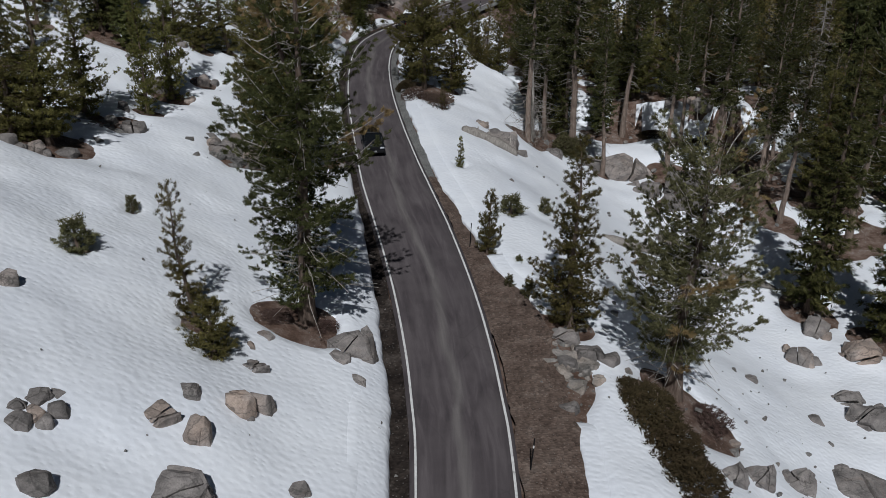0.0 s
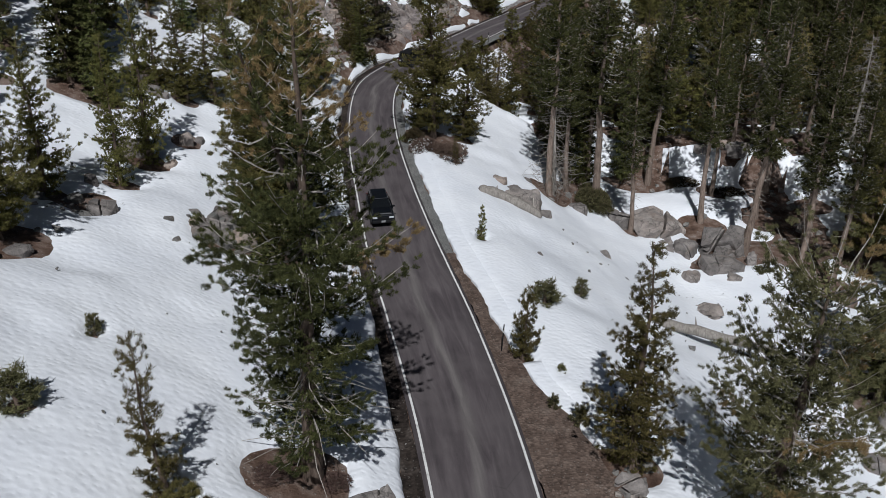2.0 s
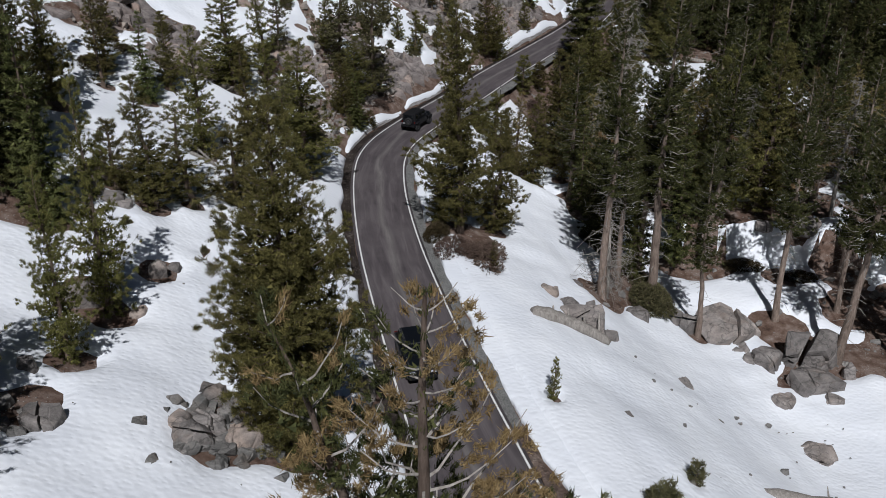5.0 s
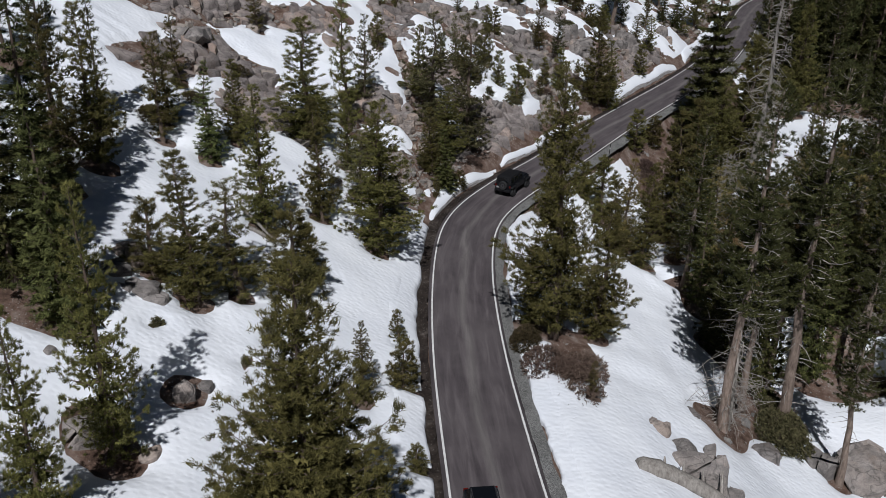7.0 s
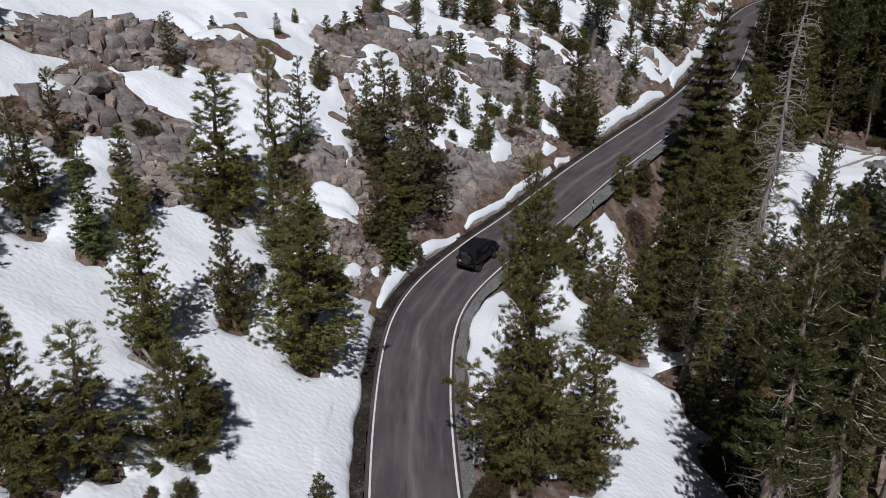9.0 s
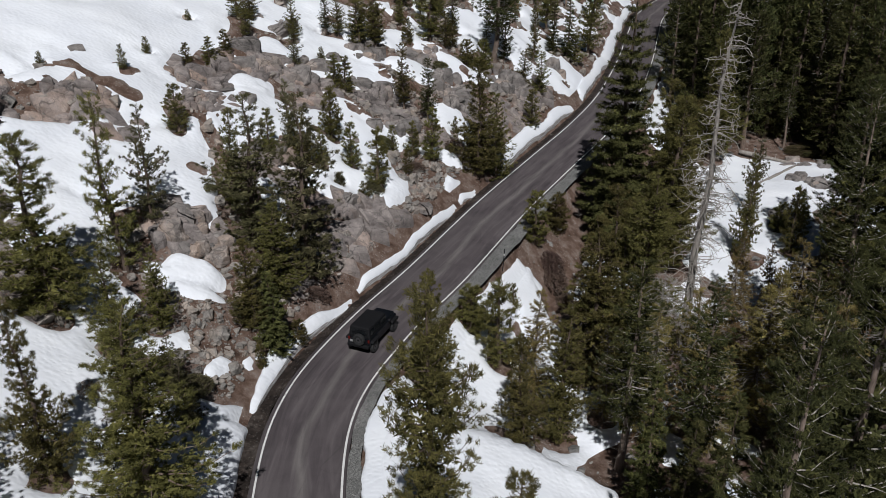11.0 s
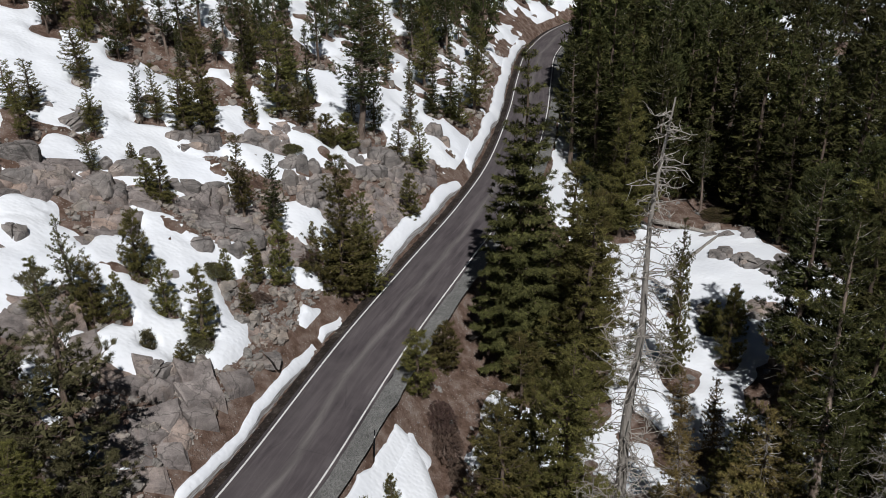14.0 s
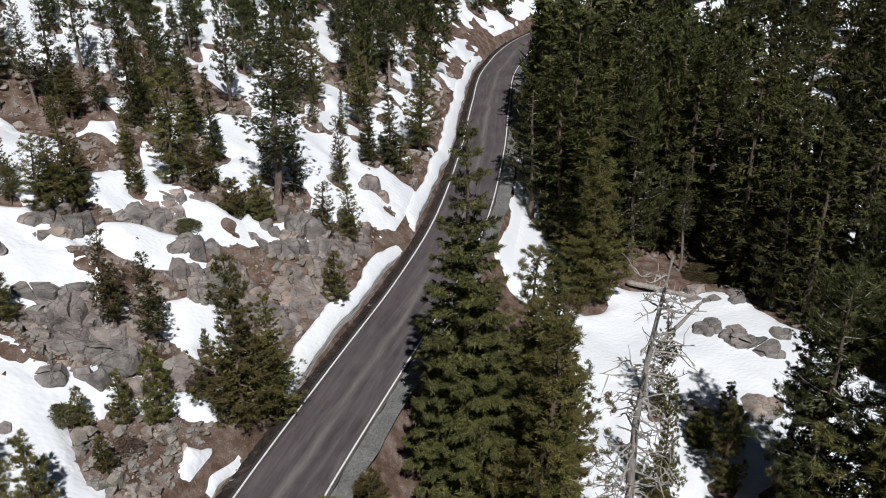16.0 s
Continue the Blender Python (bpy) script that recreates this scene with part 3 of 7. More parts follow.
def blades(rng, centres, heading, count, length, width, spread, lift, level=0.0):
    """Fans of narrow pointed needle bunches at the centres."""
    c = np.repeat(centres, count, 0)
    h = np.repeat(heading, count, 0)
    n = len(c)
    d = h + rng.normal(0, spread, (n, 3)) + [0, 0, lift]
    d /= np.linalg.norm(d, axis=1)[:, None] + 1e-9
    s = np.cross(d, rng.normal(0, 1, (n, 3)) * (1 - level) + np.array([0, 0, 1.6]) * level)
    s /= np.linalg.norm(s, axis=1)[:, None] + 1e-9
    ln = length * rng.uniform(0.65, 1.25, (n, 1))
    w = width * rng.uniform(0.7, 1.3, (n, 1))
    c = c + rng.normal(0, 1, (n, 3)) * length * [0.3, 0.3, 0.24]
    v = np.stack([c - s * w - d * ln * 0.25, c + s * w - d * ln * 0.15, c + d * ln * 0.85], 1).reshape(-1, 3)
    return v, np.arange(n * 3).reshape(n, 3)


def conifer(seed, height, reach, clear=0.15, tiers=16, per=5, kind="pine", fine=1.0, gaps=0.12, lean=0.0, dead=0.0, crown=0.75, droop=0.25, bushy=1.0, rust=2.0, needle=1.0, dense=1.0, girth=1.0, twigs=0, twig_top=0.0):
    """Meshes of a conifer: trunk, limbs, needles and, where asked, brown needles."""
    rng = np.random.default_rng(seed)
    wood, limbs, green, brown = Pile(), Pile(), Pile(), Pile()
    k = np.linspace(0, 1, 12)
    bend = np.cumsum(rng.normal(0, 0.007 if height < 15 else 0.0035, (12, 2)), 0) * height
    axis_pts = np.column_stack([bend[:, 0] + lean * k ** 1.4 * height, bend[:, 1], k * height])
    axis_pts[:, :2] -= axis_pts[0, :2]
    base = 0.011 * height + 0.05 + (0.04 if kind == "pine" else 0.02)
    radii = base * girth * (1 - 0.93 * k) * np.where(k < 0.05, 1.25, 1.0)
    axis_pts[0, 2] = -0.4
    wood.add(*tube(axis_pts[::2] if fine < 0.2 else axis_pts, radii[::2] if fine < 0.2 else radii, 5 if fine < 0.2 else 8))
    spine = lambda f: np.array([np.interp(f, k, axis_pts[:, j]) for j in range(3)])
    for _ in range(twigs):
        f = rng.uniform(0.08, max(twig_top, clear + 0.25))
        o, a = spine(f), rng.uniform(0, 6.28)
        ln = rng.uniform(0.35, 1.0) * reach * (0.8 if twig_top == 0 else 1.2 * (1 - 0.75 * f))
        tip = o + np.array([np.cos(a), np.sin(a), rng.uniform(-0.5, 0.2)]) * ln
        limbs.add(*tube(np.array([o, (o + tip) / 2 + rng.normal(0, 0.06 * ln, 3) + [0, 0, 0.08 * ln], tip]), [0.035, 0.022, 0.01], 3))
    grow = 1.0 / max(0.12, fine) ** 0.62
    thick = 2.0 if 0.3 < fine < 0.8 else 1.0
    clump = 1.0 + 0.22 * np.sin(rng.uniform(0, 6.28, 3)[None, :] + np.linspace(0, 9, tiers)[:, None] * rng.uniform(0.7, 1.6, 3)[None, :]).sum(1) / 1.5
    for t in range(tiers):
        f0 = clear + (1 - clear) * (t + 0.5) / tiers
        up = (f0 - clear) / (1 - clear)
        if kind == "fir":
            out = reach * (1 - up) ** 0.8 * min(1.0, 0.7 + 2.2 * up) + 0.12
        else:
            out = reach * (min(1.0, 0.6 + 1.7 * up) * (1 - max(0.0, up - 0.2) / 0.8) ** crown) * clump[t] + 0.2
        m = max(3, int(round(per * (0.55 + 0.45 * (1 - up)))))
        ang0 = rng.uniform(0, 6.28)
        for b in range(m):
            if rng.random() < gaps:
                continue
            f = min(0.985, f0 + rng.uniform(-0.5, 0.5) * (0.4 if kind == "fir" else 1.0) * (1 - clear) / tiers)
            a = ang0 + b * 6.283 / m + rng.normal(0, 0.3)
            ln = out * rng.uniform(0.76, 1.08) * (1.15 if rng.random() < 0.06 else 1.0)
            o = spine(f)
            rise = (0.7 * up - droop) if kind == "pine" else (0.5 * up - droop)
            s = np.linspace(0, 1, 5)
            dirv = np.array([np.cos(a), np.sin(a)])
            tip = 0.34 if kind == "pine" else 0.12
            zc = ln * (rise * s + tip * s ** 2.2 - 0.05 * np.sin(np.pi * s))
            pts = np.column_stack([o[0] + dirv[0] * ln * s, o[1] + dirv[1] * ln * s, o[2] + zc])
            pts[1:-1] += rng.normal(0, 0.025 * ln, (3, 3))
            if fine < 0.2:
                if b % 3 == 0:
                    limbs.add(*tube(pts[::4], [0.03, 0.01], 3))
            elif fine < 0.3:
                limbs.add(*tube(pts[::2], [0.035, 0.02, 0.008], 3))
            else:
                limbs.add(*tube(pts, np.linspace(0.010 * ln + 0.012 + 0.02 * (1 - up) * (height > 6), 0.008, 5) * (1.0 if kind == "pine" else 0.55), 3))
            bare = rng.random() < (dead if up < rust else 0.7)
            if bare and rng.random() < (0.6 if up < rust else 0.2):
                continue
            # needles sit on twigs along the limb
            count = max(2, int(ln / 0.19 * fine * bushy + 0.5))
            w = rng.uniform(0.12, 1.0, count) ** 0.8
            q = np.column_stack([np.interp(w, s, pts[:, j]) for j in range(3)])
            turn = a + rng.choice([-1, 1], count) * rng.uniform(0.35, 1.25, count)
            if kind == "fir":
                tw = (0.2 + 0.42 * ln * (1.05 - w)) * rng.uniform(0.6, 1.0, count)
                hz = rng.uniform(-0.16, 0.05, count)
            else:
                tw = (0.28 + 0.34 * ln * (1 - 0.6 * w)) * rng.uniform(0.5, 1.0, count)
                hz = rng.uniform(-0.1, 0.5, count)
            hd = np.column_stack([np.cos(turn), np.sin(turn), hz])
            steps = max(1, int(np.mean(tw) / 0.19 * fine + 0.5))
            e = (np.arange(steps) + 0.6) / steps
            if kind == "pine":
                steps = max(1, int(steps * 0.62 + 0.5))
                e = 0.6 + 0.42 * (np.arange(steps) + 0.5) / steps
            cs = (q[:, None] + hd[:, None] * tw[:, None, None] * e[None, :, None]).reshape(-1, 3)
            hs = np.repeat(hd, steps, 0)
            cs = np.vstack([cs, pts[-1:], pts[3:4]])
            hs = np.vstack([hs, [[dirv[0], dirv[1], 0.5]], [[dirv[0], dirv[1], 0.3]]])
            target = brown if bare else green
            many = (17 if fine > 0.6 else (13 if fine > 0.4 else (8 if fine > 0.2 else 6))) if kind == "pine" else (12 if fine > 0.75 else (9 if fine > 0.4 else (6 if fine > 0.2 else 5)))
            fat = ((17 if kind == "pine" else 12) / many) ** 0.5
            if not bare:
                inner = rng.uniform(0.08, 0.62, max(2, int(ln * (4.5 if fine > 0.4 else 1.6) / needle ** 1.5)))
                ci = np.column_stack([np.interp(inner, s, pts[:, j]) for j in range(3)]) + rng.normal(0, 0.06 * ln, (len(inner), 3))
                green.add(*blades(rng, ci, np.tile([[dirv[0], dirv[1], 0.1]], (len(inner), 1)), 3, min(0.42, 0.3 * ln) * needle, min(0.1, 0.07 * ln) * needle * (1.0 if fine > 0.4 else 1.5), 0.8, 0.0))
            if kind == "pine":
                target.add(*blades(rng, cs, hs * 0.5, int(many * dense * thick), 0.21 * grow * needle ** 0.6 / thick ** 0.3, 0.0215 * grow * fat * needle / thick ** 0.7, 0.5, 0.42, 0.25))
            else:
                target.add(*blades(rng, cs, hs, int((many - 1) * dense * thick), 0.21 * grow * needle ** 0.7 / thick ** 0.3, 0.029 * grow * fat * needle / thick ** 0.7, 0.42, -0.02, 0.8))
    top = np.array([spine(f) for f in np.linspace(0.86, 1.0, 9)])
    green.add(*blades(rng, top, np.tile([[0, 0, 0.8]], (9, 1)), int(8 / needle ** 1.5) if fine > 0.3 else 4, 0.3 * needle, 0.026 * needle, 0.6, 0.5))
    return wood, limbs, green, brown


def crown_mesh(limbs, green, needles, bark=None):
    both = Pile()
    quads = np.vstack(limbs.f)
    split = np.vstack([quads[:, [0, 1, 2]], quads[:, [0, 2, 3]]])
    edge = len(split)
    both.add(np.vstack(limbs.v), split)
    both.add(np.vstack(green.v), np.vstack(green.f))
    me = both.mesh("crown", [bark or BARK, needles])
    idx = np.ones(len(me.polygons), dtype=np.int32)
    idx[:edge] = 0
    me.polygons.foreach_set("material_index", idx)
    return me


KINDS = {}


def kind_of_tree(key, needles, bark=None, **how):
    fork, stem = how.pop("fork", None), how.pop("stem", BARK)
    wood, limbs, green, brown = conifer(**how)
    if fork:
        # a second leader that parts from the trunk high up
        at, to, second = fork
        turn = Vector((0, 0, 1)).rotation_difference(Vector(to) - Vector(at)).to_matrix()
        for mine, other in zip((wood, limbs, green, brown), conifer(**second)):
            if other.n:
                mine.add(np.vstack(other.v) @ np.array(turn).T + np.array(at), np.vstack(other.f))
    parts = [("trunk", wood.mesh("trunk", stem, True), ""), ("crown", crown_mesh(limbs, green, needles, bark), "")]
    if brown.n:
        parts.append(("dead_needles", brown.mesh("dead_needles", RUST), "brown dead needles and cones"))
    KINDS[key] = (how["height"], parts)


# near and large trees
kind_of_tree("pine_big", PINE_DARK, DEADWOOD, seed=11, height=19, reach=4.0, clear=0.11, girth=1.5, tiers=26, per=8, gaps=0.2, dead=0.13, twigs=90, twig_top=0.75, crown=0.55, droop=0.32, fine=1.0, bushy=1.3, rust=0.68, needle=0.52, dense=2.2,
             fork=((0.0, 0.0, 12.2), (-2.1, 0.4, 18.0), dict(seed=51, height=6.4, reach=1.6, clear=0.15, tiers=10, per=5, gaps=0.25, dead=0.3, crown=0.6, fine=0.9, rust=0.45, needle=0.5, dense=2.0)))
kind_of_tree("pine_scrag", PINE_GREY, DEADWOOD, seed=12, height=14, reach=4.0, clear=0.16, girth=2.4, tiers=18, per=9, gaps=0.16, dead=0.16, crown=0.16, droop=0.08, fine=0.95, bushy=1.5, needle=0.58, dense=2.0, twigs=150, twig_top=0.92)
kind_of_tree("pine_a", PINE, seed=13, height=12, reach=2.2, clear=0.03, tiers=20, per=7, gaps=0.08, crown=0.85, fine=0.6, bushy=1.25, needle=0.62, dense=1.6)
kind_of_tree("pine_wide", PINE, seed=19, height=15.5, reach=3.1, clear=0.02, tiers=38, per=9, gaps=0.06, crown=0.7, fine=0.9, bushy=1.45, needle=0.66, dense=1.35)
kind_of_tree("pine_full", PINE, seed=27, height=17, reach=2.6, clear=0.06, tiers=32, per=8, gaps=0.16, crown=0.6, fine=0.82, bushy=1.3, needle=0.66, dense=1.3)
kind_of_tree("pine_b", PINE, seed=14, height=12, reach=2.0, clear=0.05, tiers=20, per=7, gaps=0.1, crown=0.8, fine=0.52, bushy=1.2, needle=0.78, dense=1.3)
kind_of_tree("pine_c", PINE_GREY, seed=15, height=10, reach=1.9, clear=0.06, tiers=17, per=6, gaps=0.16, crown=0.75, fine=0.75, needle=0.72, dense=1.4)
kind_of_tree("pine_tall", PINE_DARK, DEADWOOD, stem=PALE_BARK, twigs=40, seed=16, height=18, reach=2.1, clear=0.25, tiers=24, per=6, gaps=0.14, dead=0.05, crown=0.55, fine=0.58, needle=0.62, dense=1.6)
kind_of_tree("pine_slim", PINE, seed=17, height=9, reach=1.15, clear=0.08, tiers=19, per=5, gaps=0.14, crown=0.55, fine=0.8, needle=0.75, dense=1.2)
kind_of_tree("fir_big", FIR, seed=21, height=20, reach=3.4, clear=0.02, tiers=20, per=15, kind="fir", gaps=0.03, droop=0.3, fine=0.85, bushy=1.5, needle=0.8, dense=1.3)
kind_of_tree("fir_a", FIR, seed=22, height=13, reach=2.1, clear=0.02, tiers=19, per=9, kind="fir", gaps=0.06, droop=0.25, fine=0.62, bushy=1.2)
kind_of_tree("fir_b", FIR_SHADED, seed=23, height=16, reach=2.2, clear=0.06, tiers=22, per=8, kind="fir", gaps=0.08, droop=0.3, fine=0.55, bushy=1.15)
kind_of_tree("pine_pole", PINE_DARK, DEADWOOD, stem=PALE_BARK, twigs=55, seed=18, height=20, reach=1.75, clear=0.4, tiers=24, per=6, gaps=0.2, dead=0.08, crown=0.5, fine=0.55, droop=0.2, needle=0.62, dense=1.6)
kind_of_tree("pine_mid", PINE, seed=24, height=13, reach=2.0, clear=0.1, tiers=19, per=6, gaps=0.1, crown=0.7, fine=0.5, needle=0.75, dense=1.3)
kind_of_tree("pine_mid2", PINE_DARK, DEADWOOD, twigs=26, seed=25, height=15, reach=1.9, clear=0.2, tiers=20, per=6, gaps=0.14, dead=0.05, crown=0.6, fine=0.48, needle=0.75, dense=1.3)
kind_of_tree("fir_mid", FIR_SHADED, seed=26, height=15, reach=2.1, clear=0.04, tiers=19, per=8, kind="fir", gaps=0.07, fine=0.45, bushy=1.1)
kind_of_tree("pine_worn", PINE_OLIVE, DEADWOOD, twigs=150, twig_top=0.9, seed=28, height=13, reach=2.1, clear=0.05, tiers=19, per=6, gaps=0.24, dead=0.06, crown=0.72, fine=0.5, needle=0.72, dense=1.15)
# far trees; their darker needle colour stands in for shade within the crowns
kind_of_tree("pine_far", PINE_DARK, seed=31, height=13, reach=2.1, clear=0.08, tiers=15, per=6, gaps=0.1, crown=0.7, fine=0.22, needle=0.78, dense=1.3)
kind_of_tree("pine_far2", PINE_DARK, DEADWOOD, twigs=20, seed=32, height=15, reach=1.9, clear=0.26, tiers=16, per=6, gaps=0.12, crown=0.6, fine=0.22, needle=0.78, dense=1.3)
kind_of_tree("fir_far", FIR_SHADED, seed=33, height=16, reach=2.2, clear=0.04, tiers=20, per=7, kind="fir", gaps=0.08, fine=0.23, needle=0.8, dense=1.3)
kind_of_tree("pine_tiny", PINE_DARK, seed=34, height=13, reach=2.1, clear=0.06, tiers=10, per=5, gaps=0.06, crown=0.7, fine=0.1)
kind_of_tree("fir_tiny", FIR_SHADED, seed=35, height=16, reach=2.3, clear=0.03, tiers=12, per=6, kind="fir", gaps=0.05, fine=0.09)
# young trees
kind_of_tree("young_a", PINE, seed=41, height=4.5, reach=0.85, clear=0.03, tiers=12, per=6, gaps=0.08, crown=0.85, fine=0.7, needle=0.75, dense=1.2)
kind_of_tree("young_b", PINE, seed=42, height=3.5, reach=0.9, clear=0.02, tiers=11, per=6, gaps=0.05, crown=0.7, fine=0.7, needle=0.75, dense=1.2)
kind_of_tree("sapling", PINE_GREY, seed=43, height=1.7, reach=0.4, clear=0.04, tiers=8, per=5, gaps=0.1, crown=0.7, fine=1.0, droop=-0.1)

LABELS = {"pine_big": "tall old pine with grey-green clumped needles and brown cones", "pine_scrag": "scraggly old pine with bare grey branch tips in its crown",
          "pine_a": "dense olive-green pine with branches to the ground", "pine_wide": "broad dense olive-green pine with branches down to the snow", "pine_full": "tall full olive-green pine leaning over the road edge", "pine_b": "upright green pine with a pointed crown", "pine_c": "grey-green pine with thin branches",
          "pine_tall": "tall forest pine with a bare lower trunk", "pine_pole": "tall forest pine with a long bare reddish-grey trunk", "pine_slim": "slim young pine with a narrow crown", "fir_big": "large dark green fir with layered drooping branches",
          "fir_a": "dark green fir with dense tiers of branches", "fir_b": "tall dark fir with gaps between its branches", "pine_worn": "olive-brown pine with many bare pale twigs in its crown", "pine_mid": "olive-green forest pine with a full crown", "pine_mid2": "grey-green forest pine with dead lower twigs", "fir_mid": "dark green forest fir with drooping tiers", "pine_far": "forest pine with olive-green needles",
          "pine_far2": "tall forest pine with grey-green needles", "fir_far": "dark forest fir with a pointed crown", "young_a": "young green pine standing in the snow",
          "young_b": "bushy young pine standing in the snow", "sapling": "tiny pine sapling poking out of the snow"}


def tree(kind, x, y, height, turn=None, wide=1.0, lean=0.0, ring=None):
    """A tree at its place; height in metres."""
    rng = random.Random(int(x * 131 + y * 977))
    base_h, parts = KINDS[kind]
    z = float(ground(x, y)[0])
    s = height / base_h
    m = pose(x, y, z, rng.uniform(-2, 2), rng.uniform(-2, 2) + lean, rng.uniform(0, 360) if turn is None else turn) @ Matrix.Diagonal((s * wide, s * wide, s, 1))
    name = "fir_tree" if kind.startswith("fir") else ("pine_sapling" if kind == "sapling" else "pine_tree")
    root = new(name)
    root.empty_display_size = 0.3
    root.matrix_world = m
    tagged(root, LABELS[kind], "tree", "conifers of the mountain forest")
    for nm, me, label in parts:
        if me:
            child(nm, me, root, label)
    TREES.append((x, y, (0.25 + 0.085 * height) if ring is None else ring))
    return root


# ---- rocks ----
def hull_of(rng, blocky, n=30):
    bm = bmesh.new()
    for _ in range(n):
        v = Vector((rng.gauss(0, 1), rng.gauss(0, 1), rng.gauss(0, 1))).normalized()
        v = Vector([math.copysign(abs(c) ** blocky, c) for c in v]) * rng.uniform(0.84, 1.0)
        bm.verts.new((v.x * 0.5, v.y * 0.42, v.z * 0.5 + 0.3))
    hull = bmesh.ops.convex_hull(bm, input=bm.verts)
    bmesh.ops.delete(bm, geom=[g for g in hull["geom_interior"] if isinstance(g, bmesh.types.BMVert)], context="VERTS")
    bmesh.ops.dissolve_limit(bm, angle_limit=radians(10), verts=bm.verts, edges=bm.edges)
    return bm


def rock_mesh(seed, blocky=0.5, splits=0):
    """An angular, fractured granite boulder about 1 m across, standing on z = 0."""
    rng = random.Random(seed)
    pieces = [hull_of(rng, blocky)]
    for _ in range(splits):
        cut = []
        co = Vector((rng.uniform(-0.2, 0.2), rng.uniform(-0.15, 0.15), rng.uniform(0.2, 0.6)))
        no = Vector((rng.gauss(0, 1), rng.gauss(0, 1), rng.gauss(0, 0.6))).normalized()
        for bm in pieces:
            for flip in (1, -1):
                half = bm.copy()
                got = bmesh.ops.bisect_plane(half, geom=[*half.verts, *half.edges, *half.faces], plane_co=co + no * flip * 0.012, plane_no=no * flip, clear_inner=True)
                rim = [g for g in got["geom_cut"] if isinstance(g, bmesh.types.BMEdge)]
                if rim:
                    bmesh.ops.edgenet_fill(half, edges=rim)
                if len(half.verts) > 5:
                    slide = Vector((rng.uniform(-1, 1), rng.uniform(-1, 1), rng.uniform(-1, 1))) * 0.035
                    bmesh.ops.translate(half, vec=slide, verts=half.verts)
                    cut.append(half)
                else:
                    half.free()
            bm.free()
        pieces = cut
    whole = bmesh.new()
    for bm in pieces:
        bmesh.ops.bevel(bm, geom=list(bm.edges), offset=0.035, segments=2, profile=0.6, affect="EDGES", clamp_overlap=True)
        bmesh.ops.triangulate(bm, faces=bm.faces)
        for longest in ((0.24, 0.2) if splits > 1 else (0.24,)):
            bmesh.ops.subdivide_edges(bm, edges=[e for e in bm.edges if e.calc_length() > longest], cuts=1)
            bmesh.ops.triangulate(bm, faces=bm.faces)
        tmp = bpy.data.meshes.new("tmp")
        bm.to_mesh(tmp)
        bm.free()
        whole.from_mesh(tmp)
        bpy.data.meshes.remove(tmp)
    off = Vector((seed * 3.1, seed * 1.7, 0))
    for v in whole.verts:
        n = noise.noise(v.co * 2.2 + off) * 0.06 + noise.noise(v.co * 6.0 + off) * 0.035 + noise.noise(v.co * 15.0 + off) * 0.012
        v.co += v.co.normalized() * n
    bmesh.ops.triangulate(whole, faces=[f for f in whole.faces if len(f.verts) > 4])
    me = bpy.data.meshes.new("boulder")
    whole.to_mesh(me)
    whole.free()
    me.materials.append(GRANITE)
    me.polygons.foreach_set("use_smooth", [True] * len(me.polygons))
    me.set_sharp_from_angle(angle=radians(32))
    return me


ROCKS = [rock_mesh(100 + i, 0.5 + 0.07 * (i % 4), i % 2) for i in range(10)]
BIG_ROCKS = [rock_mesh(140 + i, 0.5 + 0.06 * (i % 3), 3) for i in range(8)]


def rock(x, y, wide, high, deep=None, sink=0.24):
    rng = random.Random(int(x * 571 + y * 113))
    ob = new("boulder", rng.choice(BIG_ROCKS if wide > 1.5 else ROCKS))
    ob.matrix_world = pose(x, y, float(ground(x, y)[0]) - sink * high, rng.uniform(-9, 9), rng.uniform(-9, 9), (rng.uniform(-40, 40) if deep is None else rng.uniform(-12, 12)) + rng.choice([0, 180])) @ Matrix.Diagonal((wide, deep or wide * rng.uniform(0.8, 1.15), high * 1.1, 1))
    size = "large" if wide > 2.5 else ("small" if wide < 1.0 else "weathered")
    tagged(ob, size + " grey granite boulder bedded in the ground", "boulder", "granite boulders on the slopes")
    return ob


def cell(points, i, reach):
    """The Voronoi cell of one point, as a polygon."""
    p = points[i]
    poly = [p + reach * np.array(c) for c in ((-1, -1), (1, -1), (1, 1), (-1, 1))]
    for j in np.argsort(((points - p) ** 2).sum(1))[1:14]:
        mid, way = (p + points[j]) / 2, points[j] - p
        side = [float((q - mid) @ way) for q in poly]
        cut = []
        for k in range(len(poly)):
            m = (k + 1) % len(poly)
            if side[k] <= 0:
                cut.append(poly[k])
            if side[k] * side[m] < 0:
                cut.append(poly[k] + (poly[m] - poly[k]) * side[k] / (side[k] - side[m]))
        poly = cut
        if len(poly) < 3:
            return None
    return np.array(poly)


